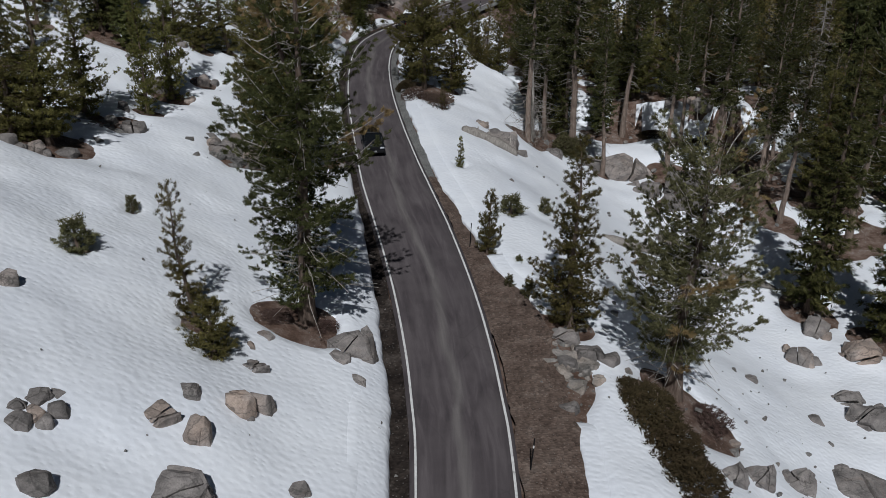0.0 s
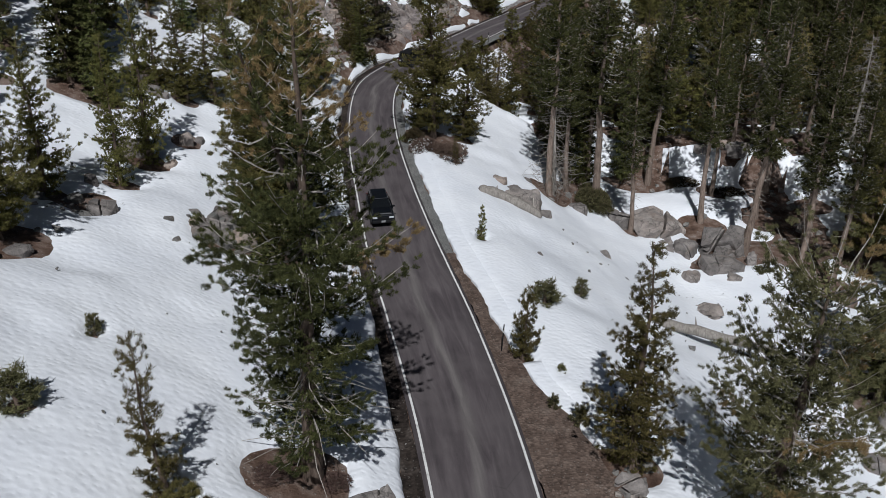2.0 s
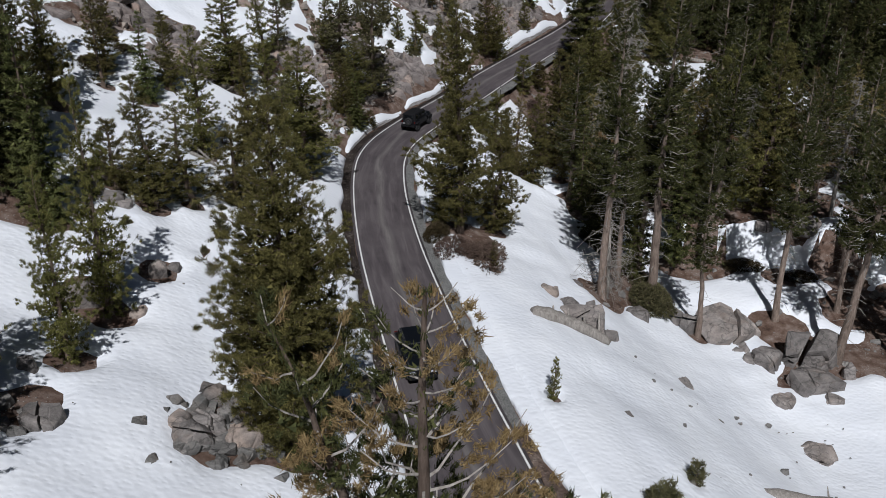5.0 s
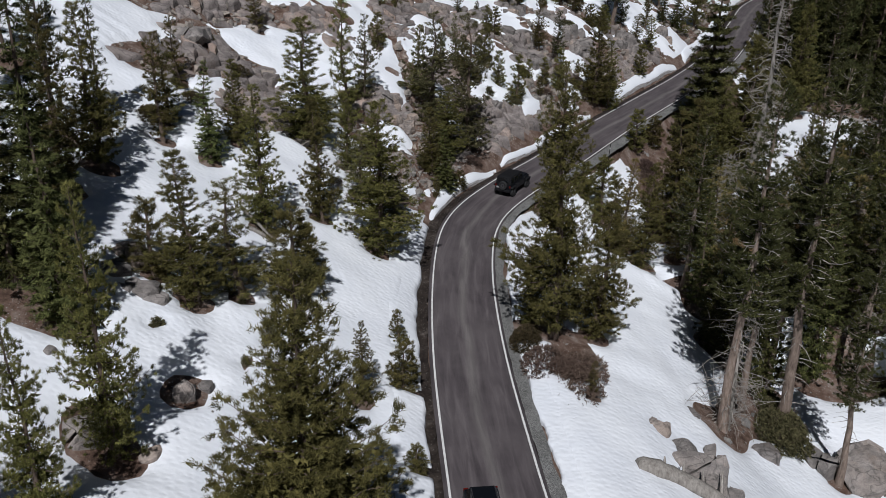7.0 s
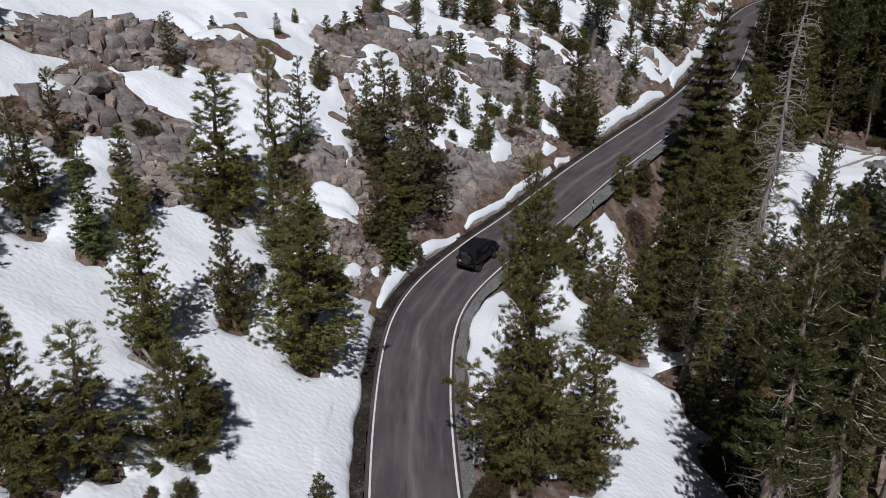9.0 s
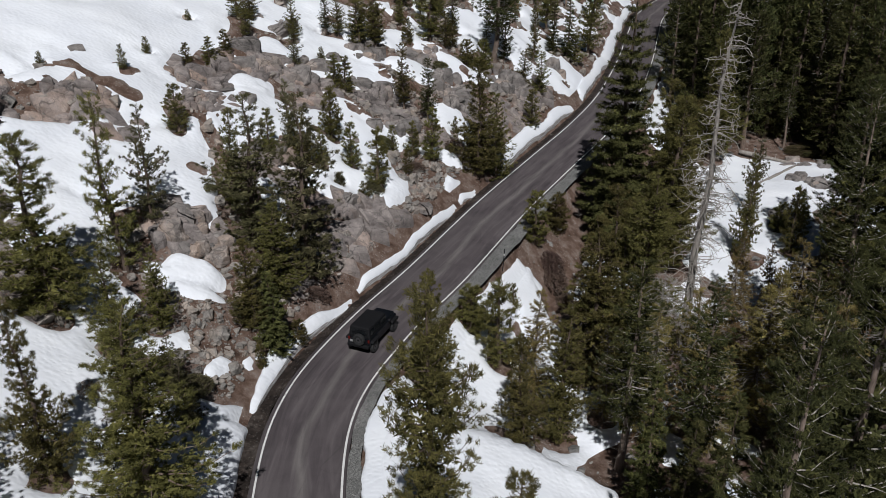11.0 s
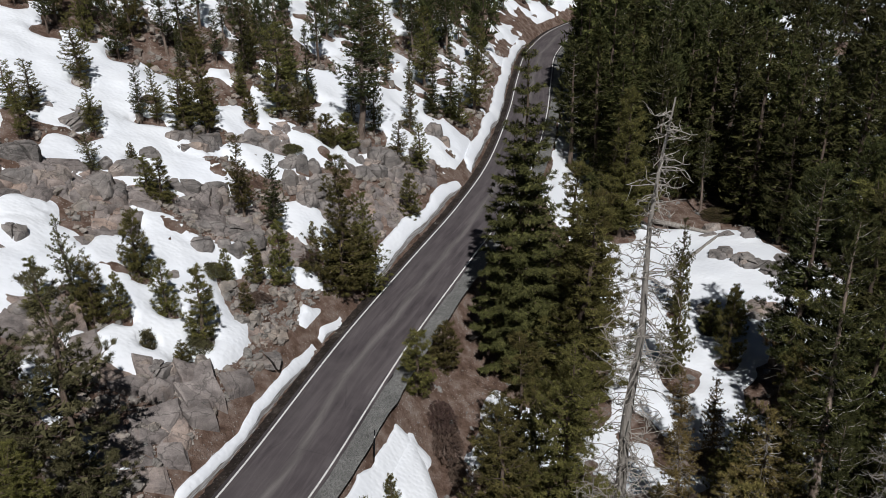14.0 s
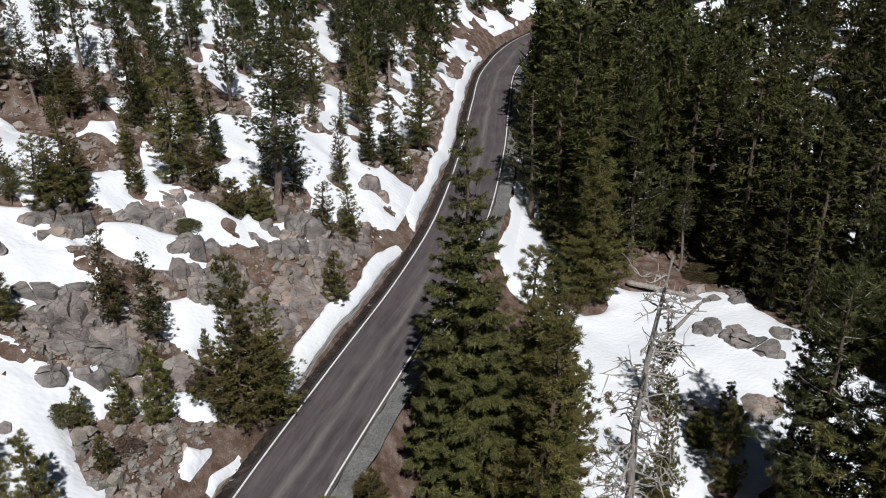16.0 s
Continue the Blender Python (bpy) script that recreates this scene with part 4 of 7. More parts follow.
def ledge(x, y, wide, deep, high, turn=0.0, seed=1, piece=0.8):
    """Fractured bedrock: rounded, tilted granite blocks with open joints between them."""
    rng = np.random.default_rng(seed)
    piece = piece * rng.uniform(0.75, 1.5)
    count = int(np.clip(wide * deep * 0.8 / (0.8 * piece * piece), 5, 70))
    pts = []
    while len(pts) < count:
        tries = rng.uniform(-1, 1, (8, 2))
        tries = tries[(tries ** 2).sum(1) < 1]
        if not len(tries):
            continue
        tries = tries * [wide / 2 / 1.35, deep / 2]
        gap = [min([((q - p) ** 2).sum() for p in pts] + [9.0]) for q in tries]
        pts.append(tries[int(np.argmax(gap[:rng.integers(1, 5)]))])
    pts = np.array(pts)
    ca, sa = math.cos(radians(turn)), math.sin(radians(turn))
    place_of = lambda q: np.column_stack([x + q[:, 0] * 1.35 * ca - q[:, 1] * sa, y + q[:, 0] * 1.35 * sa + q[:, 1] * ca])
    c = place_of(pts)
    g, gx, gy = ground(c[:, 0], c[:, 1], 0.5), ground(c[:, 0] + 0.5, c[:, 1], 0.5) - ground(c[:, 0] - 0.5, c[:, 1], 0.5), ground(c[:, 0], c[:, 1] + 0.5, 0.5) - ground(c[:, 0], c[:, 1] - 0.5, 0.5)
    d, _, yy = off_road(c[:, 0], c[:, 1])
    snowy = snow_cover(c[:, 0], c[:, 1], d, yy)
    z0 = float(ground(x, y)[0])
    if not ((snowy < 0.3) & (np.abs(d) > 5.3)).any():
        return
    root = new("rock_ledge")
    root.matrix_world = pose(x, y, z0)
    tagged(root, "grey fractured granite ledge breaking out of the snowy bank", "rock ledge", "granite ledges on the bank")
    for i in range(count):
        out = math.hypot(pts[i, 0] / (wide / 2.7), pts[i, 1] / (deep / 2))
        poly = cell(pts, i, piece * 1.1)
        if snowy[i] > 0.3 or abs(d[i]) < 5.3 or poly is None or value_noise(c[i, 0] / 1.9, c[i, 1] / 1.9, 33) < 0.3:
            continue
        ring = np.vstack([[p, (p + q) / 2] for p, q in zip(poly, np.roll(poly, -1, 0))])
        mid = ring.mean(0)
        ring = mid + (ring - mid) * rng.uniform(0.9, 1.03, (len(ring), 1)) * rng.uniform(0.86, 0.99)
        top = 0.72 * high * (0.2 + 0.8 * max(0.0, 1 - out ** 2)) * rng.uniform(0.5, 1.15)
        tilt = rng.normal(0, 0.17, 2)
        rows, n = [], len(ring)
        for grow, z in ((1.06, -1.0), (1.02, top - 0.26 * high), (0.95, top - 0.09), (0.82, top - 0.01), (0.45, top + 0.04)):
            w = place_of(mid + (ring - mid) * grow)
            off = w - c[i]
            zz = g[i] + 0.8 * (off[:, 0] * gx[i] + off[:, 1] * gy[i]) + z + (z > 0) * (off @ tilt) + rng.normal(0, 0.025, n) * (z > 0)
            rows.append(np.column_stack([w - [x, y], zz - z0]))
        v = np.vstack(rows)
        f = [[r * n + k, r * n + (k + 1) % n, (r + 1) * n + (k + 1) % n, (r + 1) * n + k] for r in range(4) for k in range(n)] + [[4 * n + k for k in range(n)]]
        me = mesh_of("block", v, f, BEDROCK, True)
        me.set_sharp_from_angle(angle=radians(30))
        child("block", me, root)


# ---- scattered forest ----
FAR = []       # trees too far off to be told apart


def scatter(count, zone, spacing, choose, seed, slim=0.78, far=170):
    rng = random.Random(seed)
    placed, tries = 0, 0
    while placed < count and tries < count * 40:
        tries += 1
        x, y = zone(rng)
        d, _, yy = off_road(x, y)
        d, yy = float(d[0]), float(yy[0])
        gap = spacing(x, y, d, yy, rng)
        if gap is None or any((x - a) ** 2 + (y - b) ** 2 < gap * gap for a, b, _ in TREES):
            continue
        kind, h = choose(x, y, d, yy, rng)
        wide = rng.uniform(slim, slim + 0.27)
        if y > far or d > 52 or d < -45:
            FAR.append((kind if y < 178 and abs(d) < 60 and "far" in kind else ("fir_tiny" if kind.startswith("fir") else "pine_tiny"), x, y, h, wide))
            TREES.append((x, y, 0.25 + 0.075 * h))
        else:
            tree(kind, x, y, h, wide=wide)
        placed += 1
    return placed


def right_near(rng):
    return rng.uniform(5, 62), rng.uniform(78, 235)


OPEN_SPOTS = ((15.2, 113.8, 2.2), (28.9, 111.6, 3.0), (27.6, 108.6, 1.8))      # gaps between the trees where snow shows


def right_gap(x, y, d, yy, rng):
    if d < (6.5 if y < 116 else 10.5 if y < 165 else 5.8) or (yy < 104 and d < 24 + max(0, 84 - y) * 0.9):
        return None
    if ((x - 39) / 13) ** 2 + ((y - 140) / 20) ** 2 < 1 or ((x - 9) / 5) ** 2 + ((y - 118) / 8) ** 2 < 1:
        return None
    if x > 18 and y < 96 and d < 34:
        return None
    if 14 < x < 40 and 119 < y < 140 or 40 <= x < 52 and 119 < y < 133 and rng.random() < 0.3:
        return None
    if y < 106:
        return 4.1
    if any(math.hypot(x - px, y - py) < r for px, py, r in OPEN_SPOTS):
        return None
    if 104 <= yy and y < 119:
        return 2.9
    return 3.3 if y < 128 else (2.8 if y < 190 else 3.4)


def right_kind(x, y, d, yy, rng):
    if yy < 104 and d < 40:
        return rng.choice(["pine_pole", "pine_tall", "pine_pole"]), rng.uniform(15, 21)
    if y < 106 and x < 52:
        return rng.choice(["pine_tall", "pine_mid", "pine_tall", "pine_b"]), rng.uniform(12, 17)
    if y < 119 and x < 52:
        return rng.choice(["pine_worn", "pine_worn", "pine_b", "pine_c", "pine_worn"]), rng.uniform(6, 11)
    near = y < 142 and d < 30
    k = rng.choice(["pine_worn", "pine_b", "fir_mid", "pine_mid"] if near else ["pine_far", "fir_far", "fir_far", "pine_far2", "fir_far"])
    return k, rng.uniform(8, 15) if y < 128 else rng.uniform(11, 21)


def hand_set(x, y):
    """The bank whose trees are set one by one."""
    return x > -17 and y < 160


def left_slope(rng):
    return rng.uniform(-95, 32), rng.uniform(104, 235)


def upper_left(rng):
    return rng.uniform(-38, 34), rng.uniform(160, 218)


def left_gap(x, y, d, yy, rng):
    if d > -8 or hand_set(x, y):
        return None
    if x < -18 and y < 140 and d > -60 and rng.random() < 0.75:
        return None
    return 3.4 if y < 180 else 2.7


def left_kind(x, y, d, yy, rng):
    if y > 175:
        return rng.choice(["pine_far", "pine_far2", "fir_far", "pine_far"]), rng.uniform(6, 14)
    return rng.choice(["young_a", "young_b", "pine_slim", "pine_far", "young_a"]), rng.uniform(2.2, 6.0)


def bend_left(rng):
    return rng.uniform(15, 95), rng.uniform(188, 262)


def left_near(rng):
    return rng.uniform(-75, -27), rng.uniform(42, 100)


# ---- dead trees, logs and shrubs ----
def snag(x, y, height, lean=0.0, seed=1, bare=0.1):
    """A dead grey tree with bare crooked branches."""
    rng = np.random.default_rng(seed)
    wood, twigs = Pile(), Pile()
    k = np.linspace(0, 1, 10)
    ax = np.column_stack([np.cumsum(rng.normal(0, 0.008, 10)) * height, np.cumsum(rng.normal(0, 0.008, 10)) * height, k * height])
    ax[:, :2] -= ax[0, :2]
    ax[0, 2] = -0.4
    wood.add(*tube(ax, (0.012 * height + 0.06) * (1 - 0.9 * k), 8))
    for _ in range(int(height * 13)):
        f = bare + (0.98 - bare) * rng.uniform(0, 1) ** 1.25
        o = np.array([np.interp(f, k, ax[:, j]) for j in range(3)])
        a, ln = rng.uniform(0, 6.28), rng.uniform(0.6, 3.3) * (1.1 - 0.75 * f)
        s = np.linspace(0, 1, 5)
        pts = np.column_stack([o[0] + np.cos(a) * ln * s, o[1] + np.sin(a) * ln * s, o[2] + ln * (0.1 * s - 0.5 * s ** 2 + rng.uniform(-0.2, 0.7) * s ** 3)])
        pts[1:] += np.cumsum(rng.normal(0, 0.06 * ln, (4, 3)), 0)
        twigs.add(*tube(pts, np.linspace(0.018 + 0.0008 * height, 0.007 + 0.0002 * height, 5), 4))
        for _ in range(3):
            w = rng.uniform(0.4, 0.95)
            q = np.array([np.interp(w, s, pts[:, j]) for j in range(3)])
            e = q + rng.normal(0, 0.22, 3) * ln
            twigs.add(*tube(np.array([q, (q + e) / 2 + rng.normal(0, 0.04, 3), e]), [0.013 + 0.0004 * height, 0.01 + 0.0003 * height, 0.008], 3))
    root = new("dead_tree")
    root.matrix_world = pose(x, y, float(ground(x, y)[0]), 0, lean, 0)
    tagged(root, "dead grey standing tree with bare crooked branches", "tree", "dead trees in the forest")
    child("trunk", wood.mesh("trunk", DEADWOOD, True), root)
    tagged(child("branchwork", twigs.mesh("branchwork", DEADWOOD), root), kind="stuff")
    TREES.append((x, y, 0.8))


def log(x0, y0, x1, y1, radius, label="weathered grey fallen log lying on the snow", lift=0.3):
    """A fallen trunk with a ragged butt, stubs of branches and a gentle bow."""
    n = 16
    t = np.linspace(0, 1, n)
    rng = np.random.default_rng(int(abs(x0 * 10)))
    x, y = x0 + (x1 - x0) * t, y0 + (y1 - y0) * t
    z = np.linspace(float(ground(x0, y0)[0]), float(ground(x1, y1)[0]), n) + lift + radius * 0.5 + 0.15 * radius * np.sin(3 * t)
    side = np.array([-(y1 - y0), x1 - x0, 0.0])
    side /= np.linalg.norm(side)
    pts = np.column_stack([x, y, z]) + np.cumsum(rng.normal(0, radius * 0.06, (n, 3)), 0) + side * (radius * 0.5 * np.sin(np.pi * t))[:, None]
    r = radius * (1.05 - 0.4 * t) * rng.uniform(0.92, 1.08, n)
    r[0], r[-1] = r[0] * 0.7, r[-1] * 0.55
    v, f = tube(pts, r, 14)
    v += rng.normal(0, radius * 0.045, v.shape)
    faces = f.tolist() + [list(range(13, -1, -1)), [len(v) - 14 + i for i in range(14)]]
    root = new("fallen_log", mesh_of("fallen_log", v, faces, DEADWOOD, True))
    tagged(root, label, "log", "fallen logs")
    for i in (4, 7, 10, 13):
        out = side * rng.choice([-1, 1]) * 0.8 + [0, 0, rng.uniform(0.5, 1.2)]
        stub, sf = tube(np.array([pts[i], pts[i] + out * radius * 1.1, pts[i] + out * radius * rng.uniform(1.5, 2.6)]), [radius * 0.22, radius * 0.15, radius * 0.06], 6)
        child("branch_stub", mesh_of("branch_stub", stub, sf, DEADWOOD, True), root)


def shrub_mesh(seed, dense, material):
    rng = np.random.default_rng(seed)
    stems, leaf = Pile(), Pile()
    for _ in range(46):
        a, r = rng.uniform(0, 6.28), rng.uniform(0, 0.5) ** 0.8
        e = np.array([np.cos(a) * r, np.sin(a) * r, rng.uniform(0.5, 1.0) * (1 - 0.9 * r * r)])
        b = np.array([e[0] * 0.45, e[1] * 0.45, -0.1])
        stems.add(*tube(np.array([b, (b + e) / 2 + rng.normal(0, 0.04, 3), e]), [0.014, 0.01, 0.004], 3))
    n = int(800 * dense)
    a, r = rng.uniform(0, 6.28, n), np.sqrt(rng.uniform(0, 0.27, n))
    c = np.column_stack([np.cos(a) * r, np.sin(a) * r, (1 - 3.0 * r * r) * rng.uniform(0.45, 1.02, n)])
    leaf.add(*blades(rng, c, np.column_stack([c[:, :2] * 0.8, np.full(n, 0.7)]), 9, 0.075, 0.012, 0.6, 0.2))
    return crown_mesh(stems, leaf, material)


SHRUBS = [shrub_mesh(60 + i, 1.0, SHRUB) for i in range(3)] + [shrub_mesh(70, 0.45, BRUSH), shrub_mesh(71, 0.9, PINE_GREY)]


def shrub(x, y, wide, deep, high, which=0):
    ob = new("shrub", SHRUBS[which])
    ob.matrix_world = pose(x, y, float(ground(x, y)[0]) + 0.05, 0, 0, random.Random(int(x * 77 + y)).uniform(-20, 20)) @ Matrix.Diagonal((wide, deep, high, 1))
    tagged(ob, ("low brown-green mountain shrub spreading over the ground", "low brown-green mountain shrub spreading over the ground", "low brown-green mountain shrub spreading over the ground", "leafless reddish-brown brush beside the road", "grey-green low shrub between the rocks")[which], "shrub", "shrubs on the slopes")


# ---- marker posts ----
def post(x, y, height=1.9):
    root = new("marker_post")
    z = float(off_road(x, y)[1][0])
    root.matrix_world = pose(x, y, z - 0.1, 3, 2, 20)
    tagged(root, "thin dark snow marker post with a white band at the roadside", "post", "snow marker posts")
    for nm, z0, z1, r, m in (("pole", 0.0, height * 0.72, 0.035, BLACK), ("band", height * 0.72, height * 0.8, 0.04, LINE), ("pole_tip", height * 0.8, height, 0.035, BLACK)):
        v, f = tube(np.array([[0, 0, z0], [0, 0, z1]]), [r, r], 8)
        child(nm, mesh_of(nm, v, f.tolist() + [list(range(7, -1, -1)), list(range(8, 16))], m), root)


# ---- vehicles ----
def block(size, at, taper=(1.0, 1.0), bevel=0.05, shift=0.0, segments=2):
    """A rounded block; its top is tapered in x and y and shifted along y."""
    bm = bmesh.new()
    bmesh.ops.create_cube(bm, size=1.0)
    for v in bm.verts:
        top = v.co.z > 0
        v.co.x *= size[0] * (taper[0] if top else 1)
        v.co.y = v.co.y * size[1] * (taper[1] if top else 1) + (shift if top else 0)
        v.co.z = v.co.z * size[2]
        v.co += Vector(at)
    bmesh.ops.bevel(bm, geom=list(bm.edges), offset=bevel, segments=segments, profile=0.5, affect="EDGES", clamp_overlap=True)
    return bm


def disc(radius, width, at, axis="X", ring=24, bevel=0.04):
    bm = bmesh.new()
    bmesh.ops.create_cone(bm, cap_ends=True, segments=ring, radius1=radius, radius2=radius, depth=width)
    bmesh.ops.bevel(bm, geom=[e for e in bm.edges if abs(e.verts[0].co.z - e.verts[1].co.z) < 1e-4], offset=bevel, segments=2, affect="EDGES")
    turn = Matrix.Rotation(radians(90), 4, "Y" if axis == "X" else "X")
    bmesh.ops.transform(bm, matrix=Matrix.Translation(at) @ turn, verts=bm.verts)
    return bm


def wheel(root, at, radius, width, axis="X", name="wheel"):
    w = part(name, disc(radius * 0.5, width * 0.72, at, axis, 16, 0.02), STEEL, root)
    part("tyre", tyre(radius, width, at, axis), RUBBER, w, "black rubber tyre")
    part("hub", disc(radius * 0.14, width * 0.9, at, axis, 10, 0.01), BLACK, w)


def tyre(radius, width, at, axis):
    bm = bmesh.new()
    n, prof = 28, [(0.52, -0.42), (0.82, -0.5), (0.97, -0.42), (1.0, -0.2), (1.0, 0.2), (0.97, 0.42), (0.82, 0.5), (0.52, 0.42)]
    rings = [[bm.verts.new((math.cos(a) * r * radius, math.sin(a) * r * radius, h * width)) for r, h in prof] for a in [i * math.tau / n for i in range(n)]]
    for i in range(n):
        for j in range(len(prof)):
            k = (j + 1) % len(prof)
            bm.faces.new((rings[i][j], rings[i][k], rings[(i + 1) % n][k], rings[(i + 1) % n][j]))
    turn = Matrix.Rotation(radians(90), 4, "Y" if axis == "X" else "X")
    bmesh.ops.transform(bm, matrix=Matrix.Translation(at) @ turn, verts=bm.verts)
    bmesh.ops.recalc_face_normals(bm, faces=bm.faces)
    return bm


def on_road(y, offset):
    k = int(np.argmin(np.abs(MID[:, 1] - y)))
    p = MID[k]
    return p[0] + RIGHT[k, 0] * offset, p[1] + RIGHT[k, 1] * offset, p[2], math.degrees(math.atan2(-ALONG[k, 0], ALONG[k, 1]))


def off_roader(y, offset):
    x, yy, z, turn = on_road(y, offset)
    root = new("off_road_car")
    root.matrix_world = pose(x, yy, z + 0.045, 0, 0, turn)
    tagged(root, "black boxy off-road car with a hard top and rear spare wheel", "car")
    part("body", block((1.62, 3.75, 0.62), (0, 0, 0.83), (0.97, 0.99), 0.06), PAINT, root)
    part("bonnet", block((1.36, 1.25, 0.16), (0, 1.2, 1.19), (0.93, 0.97), 0.05), PAINT, root)
    part("hard_top", block((1.54, 2.45, 0.72), (0, -0.63, 1.48), (0.86, 0.93), 0.07), BLACK, root, "matt black hard top")
    part("windscreen", block((1.3, 0.05, 0.5), (0, 0.56, 1.46), (0.9, 1.0), 0.012, -0.12), GLASS, root, "dark tinted glass")
    part("rear_window", block((1.1, 0.04, 0.4), (0, -1.825, 1.5), (0.9, 1.0), 0.01, 0.06), GLASS, root, "dark tinted glass")
    for side in (-1, 1):
        for yc, ln in ((0.12, 0.74), (-0.68, 0.7), (-1.42, 0.52)):
            bm = block((0.03, ln, 0.38), (side * 0.758, yc, 1.5), (1, 0.92), 0.01)
            for v in bm.verts:
                v.co.x -= side * (v.co.z - 1.3) * 0.12
            part("side_window", bm, GLASS, root, "dark tinted glass")
        for yc in (0.3, -0.62):
            d = part("door", block((0.03, 0.88, 0.5), (side * 0.812, yc, 0.88), (1, 1), 0.012), PAINT, root)
            part("door_handle", block((0.03, 0.16, 0.035), (side * 0.835, yc - 0.28, 1.02), (1, 1), 0.008), BLACK, d)
        for yc in (1.38, -1.38):
            part("wheel_arch", block((0.3, 0.98, 0.14), (side * 0.86, yc, 0.92), (0.9, 0.78), 0.05), BLACK, root, "matt black plastic wheel arch")
            wheel(root, (side * 0.8, yc, 0.40), 0.40, 0.26)
        m = part("mirror", block((0.16, 0.1, 0.18), (side * 0.93, 0.62, 1.28), (1, 1), 0.03), BLACK, root)
        part("mirror_glass", block((0.12, 0.012, 0.13), (side * 0.93, 0.565, 1.28), (1, 1), 0.004), STEEL, m)
        part("tail_light", block((0.13, 0.06, 0.2), (side * 0.7, -1.9, 0.98), (1, 1), 0.015), RED, root, "red tail light")
        part("headlight", disc(0.11, 0.06, (side * 0.5, 1.9, 0.95), "Y", 16, 0.01), CLEAR, root, "round headlight")
    part("front_bumper", block((1.6, 0.2, 0.2), (0, 2.0, 0.62), (1, 1), 0.04), BLACK, root)
    part("rear_bumper", block((1.5, 0.2, 0.2), (0, -1.98, 0.6), (1, 1), 0.04), BLACK, root)
    part("tailgate", block((1.2, 0.04, 0.55), (0, -1.885, 0.9), (1, 1), 0.012), PAINT, root)
    part("licence_plate", block((0.3, 0.015, 0.15), (-0.5, -1.915, 0.82), (1, 1), 0.004), PLATE, root, "small pale plate")
    wheel(root, (0.08, -2.04, 1.08), 0.40, 0.26, "Y", "spare_wheel")
    part("wiper", block((0.5, 0.02, 0.02), (0.1, -1.86, 1.33), (1, 1), 0.005), BLACK, root)


def suv(y, offset):
    x, yy, z, turn = on_road(y, offset)
    root = new("suv_car")
    root.matrix_world = pose(x, yy, z + 0.045, 0, 0, turn + 180)
    tagged(root, "dark glossy estate car with roof rails coming down the road", "car")
    part("body", block((1.78, 4.5, 0.6), (0, 0, 0.66), (0.95, 0.98), 0.11, 0, 3), PAINT, root)
    part("bonnet", block((1.52, 1.25, 0.16), (0, 1.45, 0.98), (0.86, 0.86), 0.06, -0.05, 3), PAINT, root)
    part("cabin", block((1.6, 2.9, 0.6), (0, -0.55, 1.2), (0.78, 0.74), 0.09, -0.06, 3), GLASS, root, "dark glass house")
    part("roof", block((1.26, 1.95, 0.07), (0, -0.64, 1.515), (0.95, 0.96), 0.03), PAINT, root)
    part("windscreen", block((1.32, 0.06, 0.62), (0, 0.78, 1.2), (0.84, 1.0), 0.015, -0.42), GLASS, root, "sloping windscreen")
    for side in (-1, 1):
        part("roof_rail", block((0.04, 1.7, 0.05), (side * 0.56, -0.64, 1.58), (1, 0.97), 0.012), STEEL, root, "silver roof rail")
        for yc in (0.35, -0.75):
            d = part("door", block((0.03, 1.0, 0.5), (side * 0.885, yc, 0.72), (1, 0.97), 0.012), PAINT, root)
            part("door_handle", block((0.03, 0.18, 0.03), (side * 0.905, yc - 0.3, 0.86), (1, 1), 0.008), STEEL, d)
        for yc in (1.4, -1.38):
            wheel(root, (side * 0.8, yc, 0.335), 0.335, 0.22)
        part("mirror", block((0.2, 0.1, 0.13), (side * 0.97, 0.72, 1.02), (1, 1), 0.03), PAINT, root)
        part("headlight", block((0.38, 0.1, 0.14), (side * 0.62, 2.2, 0.78), (0.9, 0.8), 0.03), CLEAR, root, "clear headlight")
        part("tail_light", block((0.24, 0.07, 0.2), (side * 0.72, -2.22, 0.85), (1, 1), 0.02), RED, root, "red tail light")
    part("grille", block((0.8, 0.06, 0.2), (0, 2.23, 0.7), (1, 1), 0.02), BLACK, root)
    part("bumper", block((1.66, 0.18, 0.24), (0, 2.2, 0.45), (1, 1), 0.06), BLACK, root)
    part("licence_plate", block((0.3, 0.015, 0.15), (0, 2.297, 0.5), (1, 1), 0.004), PLATE, root, "small pale plate")


# ---- the trees that stand alone ----
tree("pine_big", -7.3, 38.6, 20.2, wide=0.9, lean=-0.4, turn=0, ring=2.2)
tree("fir_big", 17.5, 133.7, 24.3)
tree("pine_a", 6.9, 107.7, 9.4, wide=1.04)
tree("pine_a", 11.1, 114.4, 12.8, wide=1.14)
tree("pine_b", 13.3, 117.0, 11.8, wide=0.8)
tree("pine_b", 4.3, 106.0, 7.6, wide=1.04)
tree("pine_worn", 20.0, 108.8, 11.4, wide=1.2)
tree("pine_worn", 24.6, 107.5, 10.5, wide=1.2)
tree("pine_tall", 26.2, 110.3, 13.2, wide=0.9)
tree("pine_worn", 25.5, 123.7, 7.1, wide=0.9)
tree("pine_worn", 27.4, 123.0, 6.6, wide=0.9)
tree("pine_worn", 16.2, 109.1, 9.9, wide=1.2)
tree("fir_b", 31.8, 116.1, 17.8, wide=0.90)
tree("pine_mid2", 33.2, 111.5, 15.3, wide=1.00)
tree("fir_b", -30.4, 76.0, 15.4, wide=1.10)
tree("fir_b", -30.9, 79.6, 14.7, wide=1.10)
tree("fir_a", -27.4, 74.7, 12.0, wide=1.10)
tree("pine_b", -31.6, 89.2, 10.3, wide=0.95)
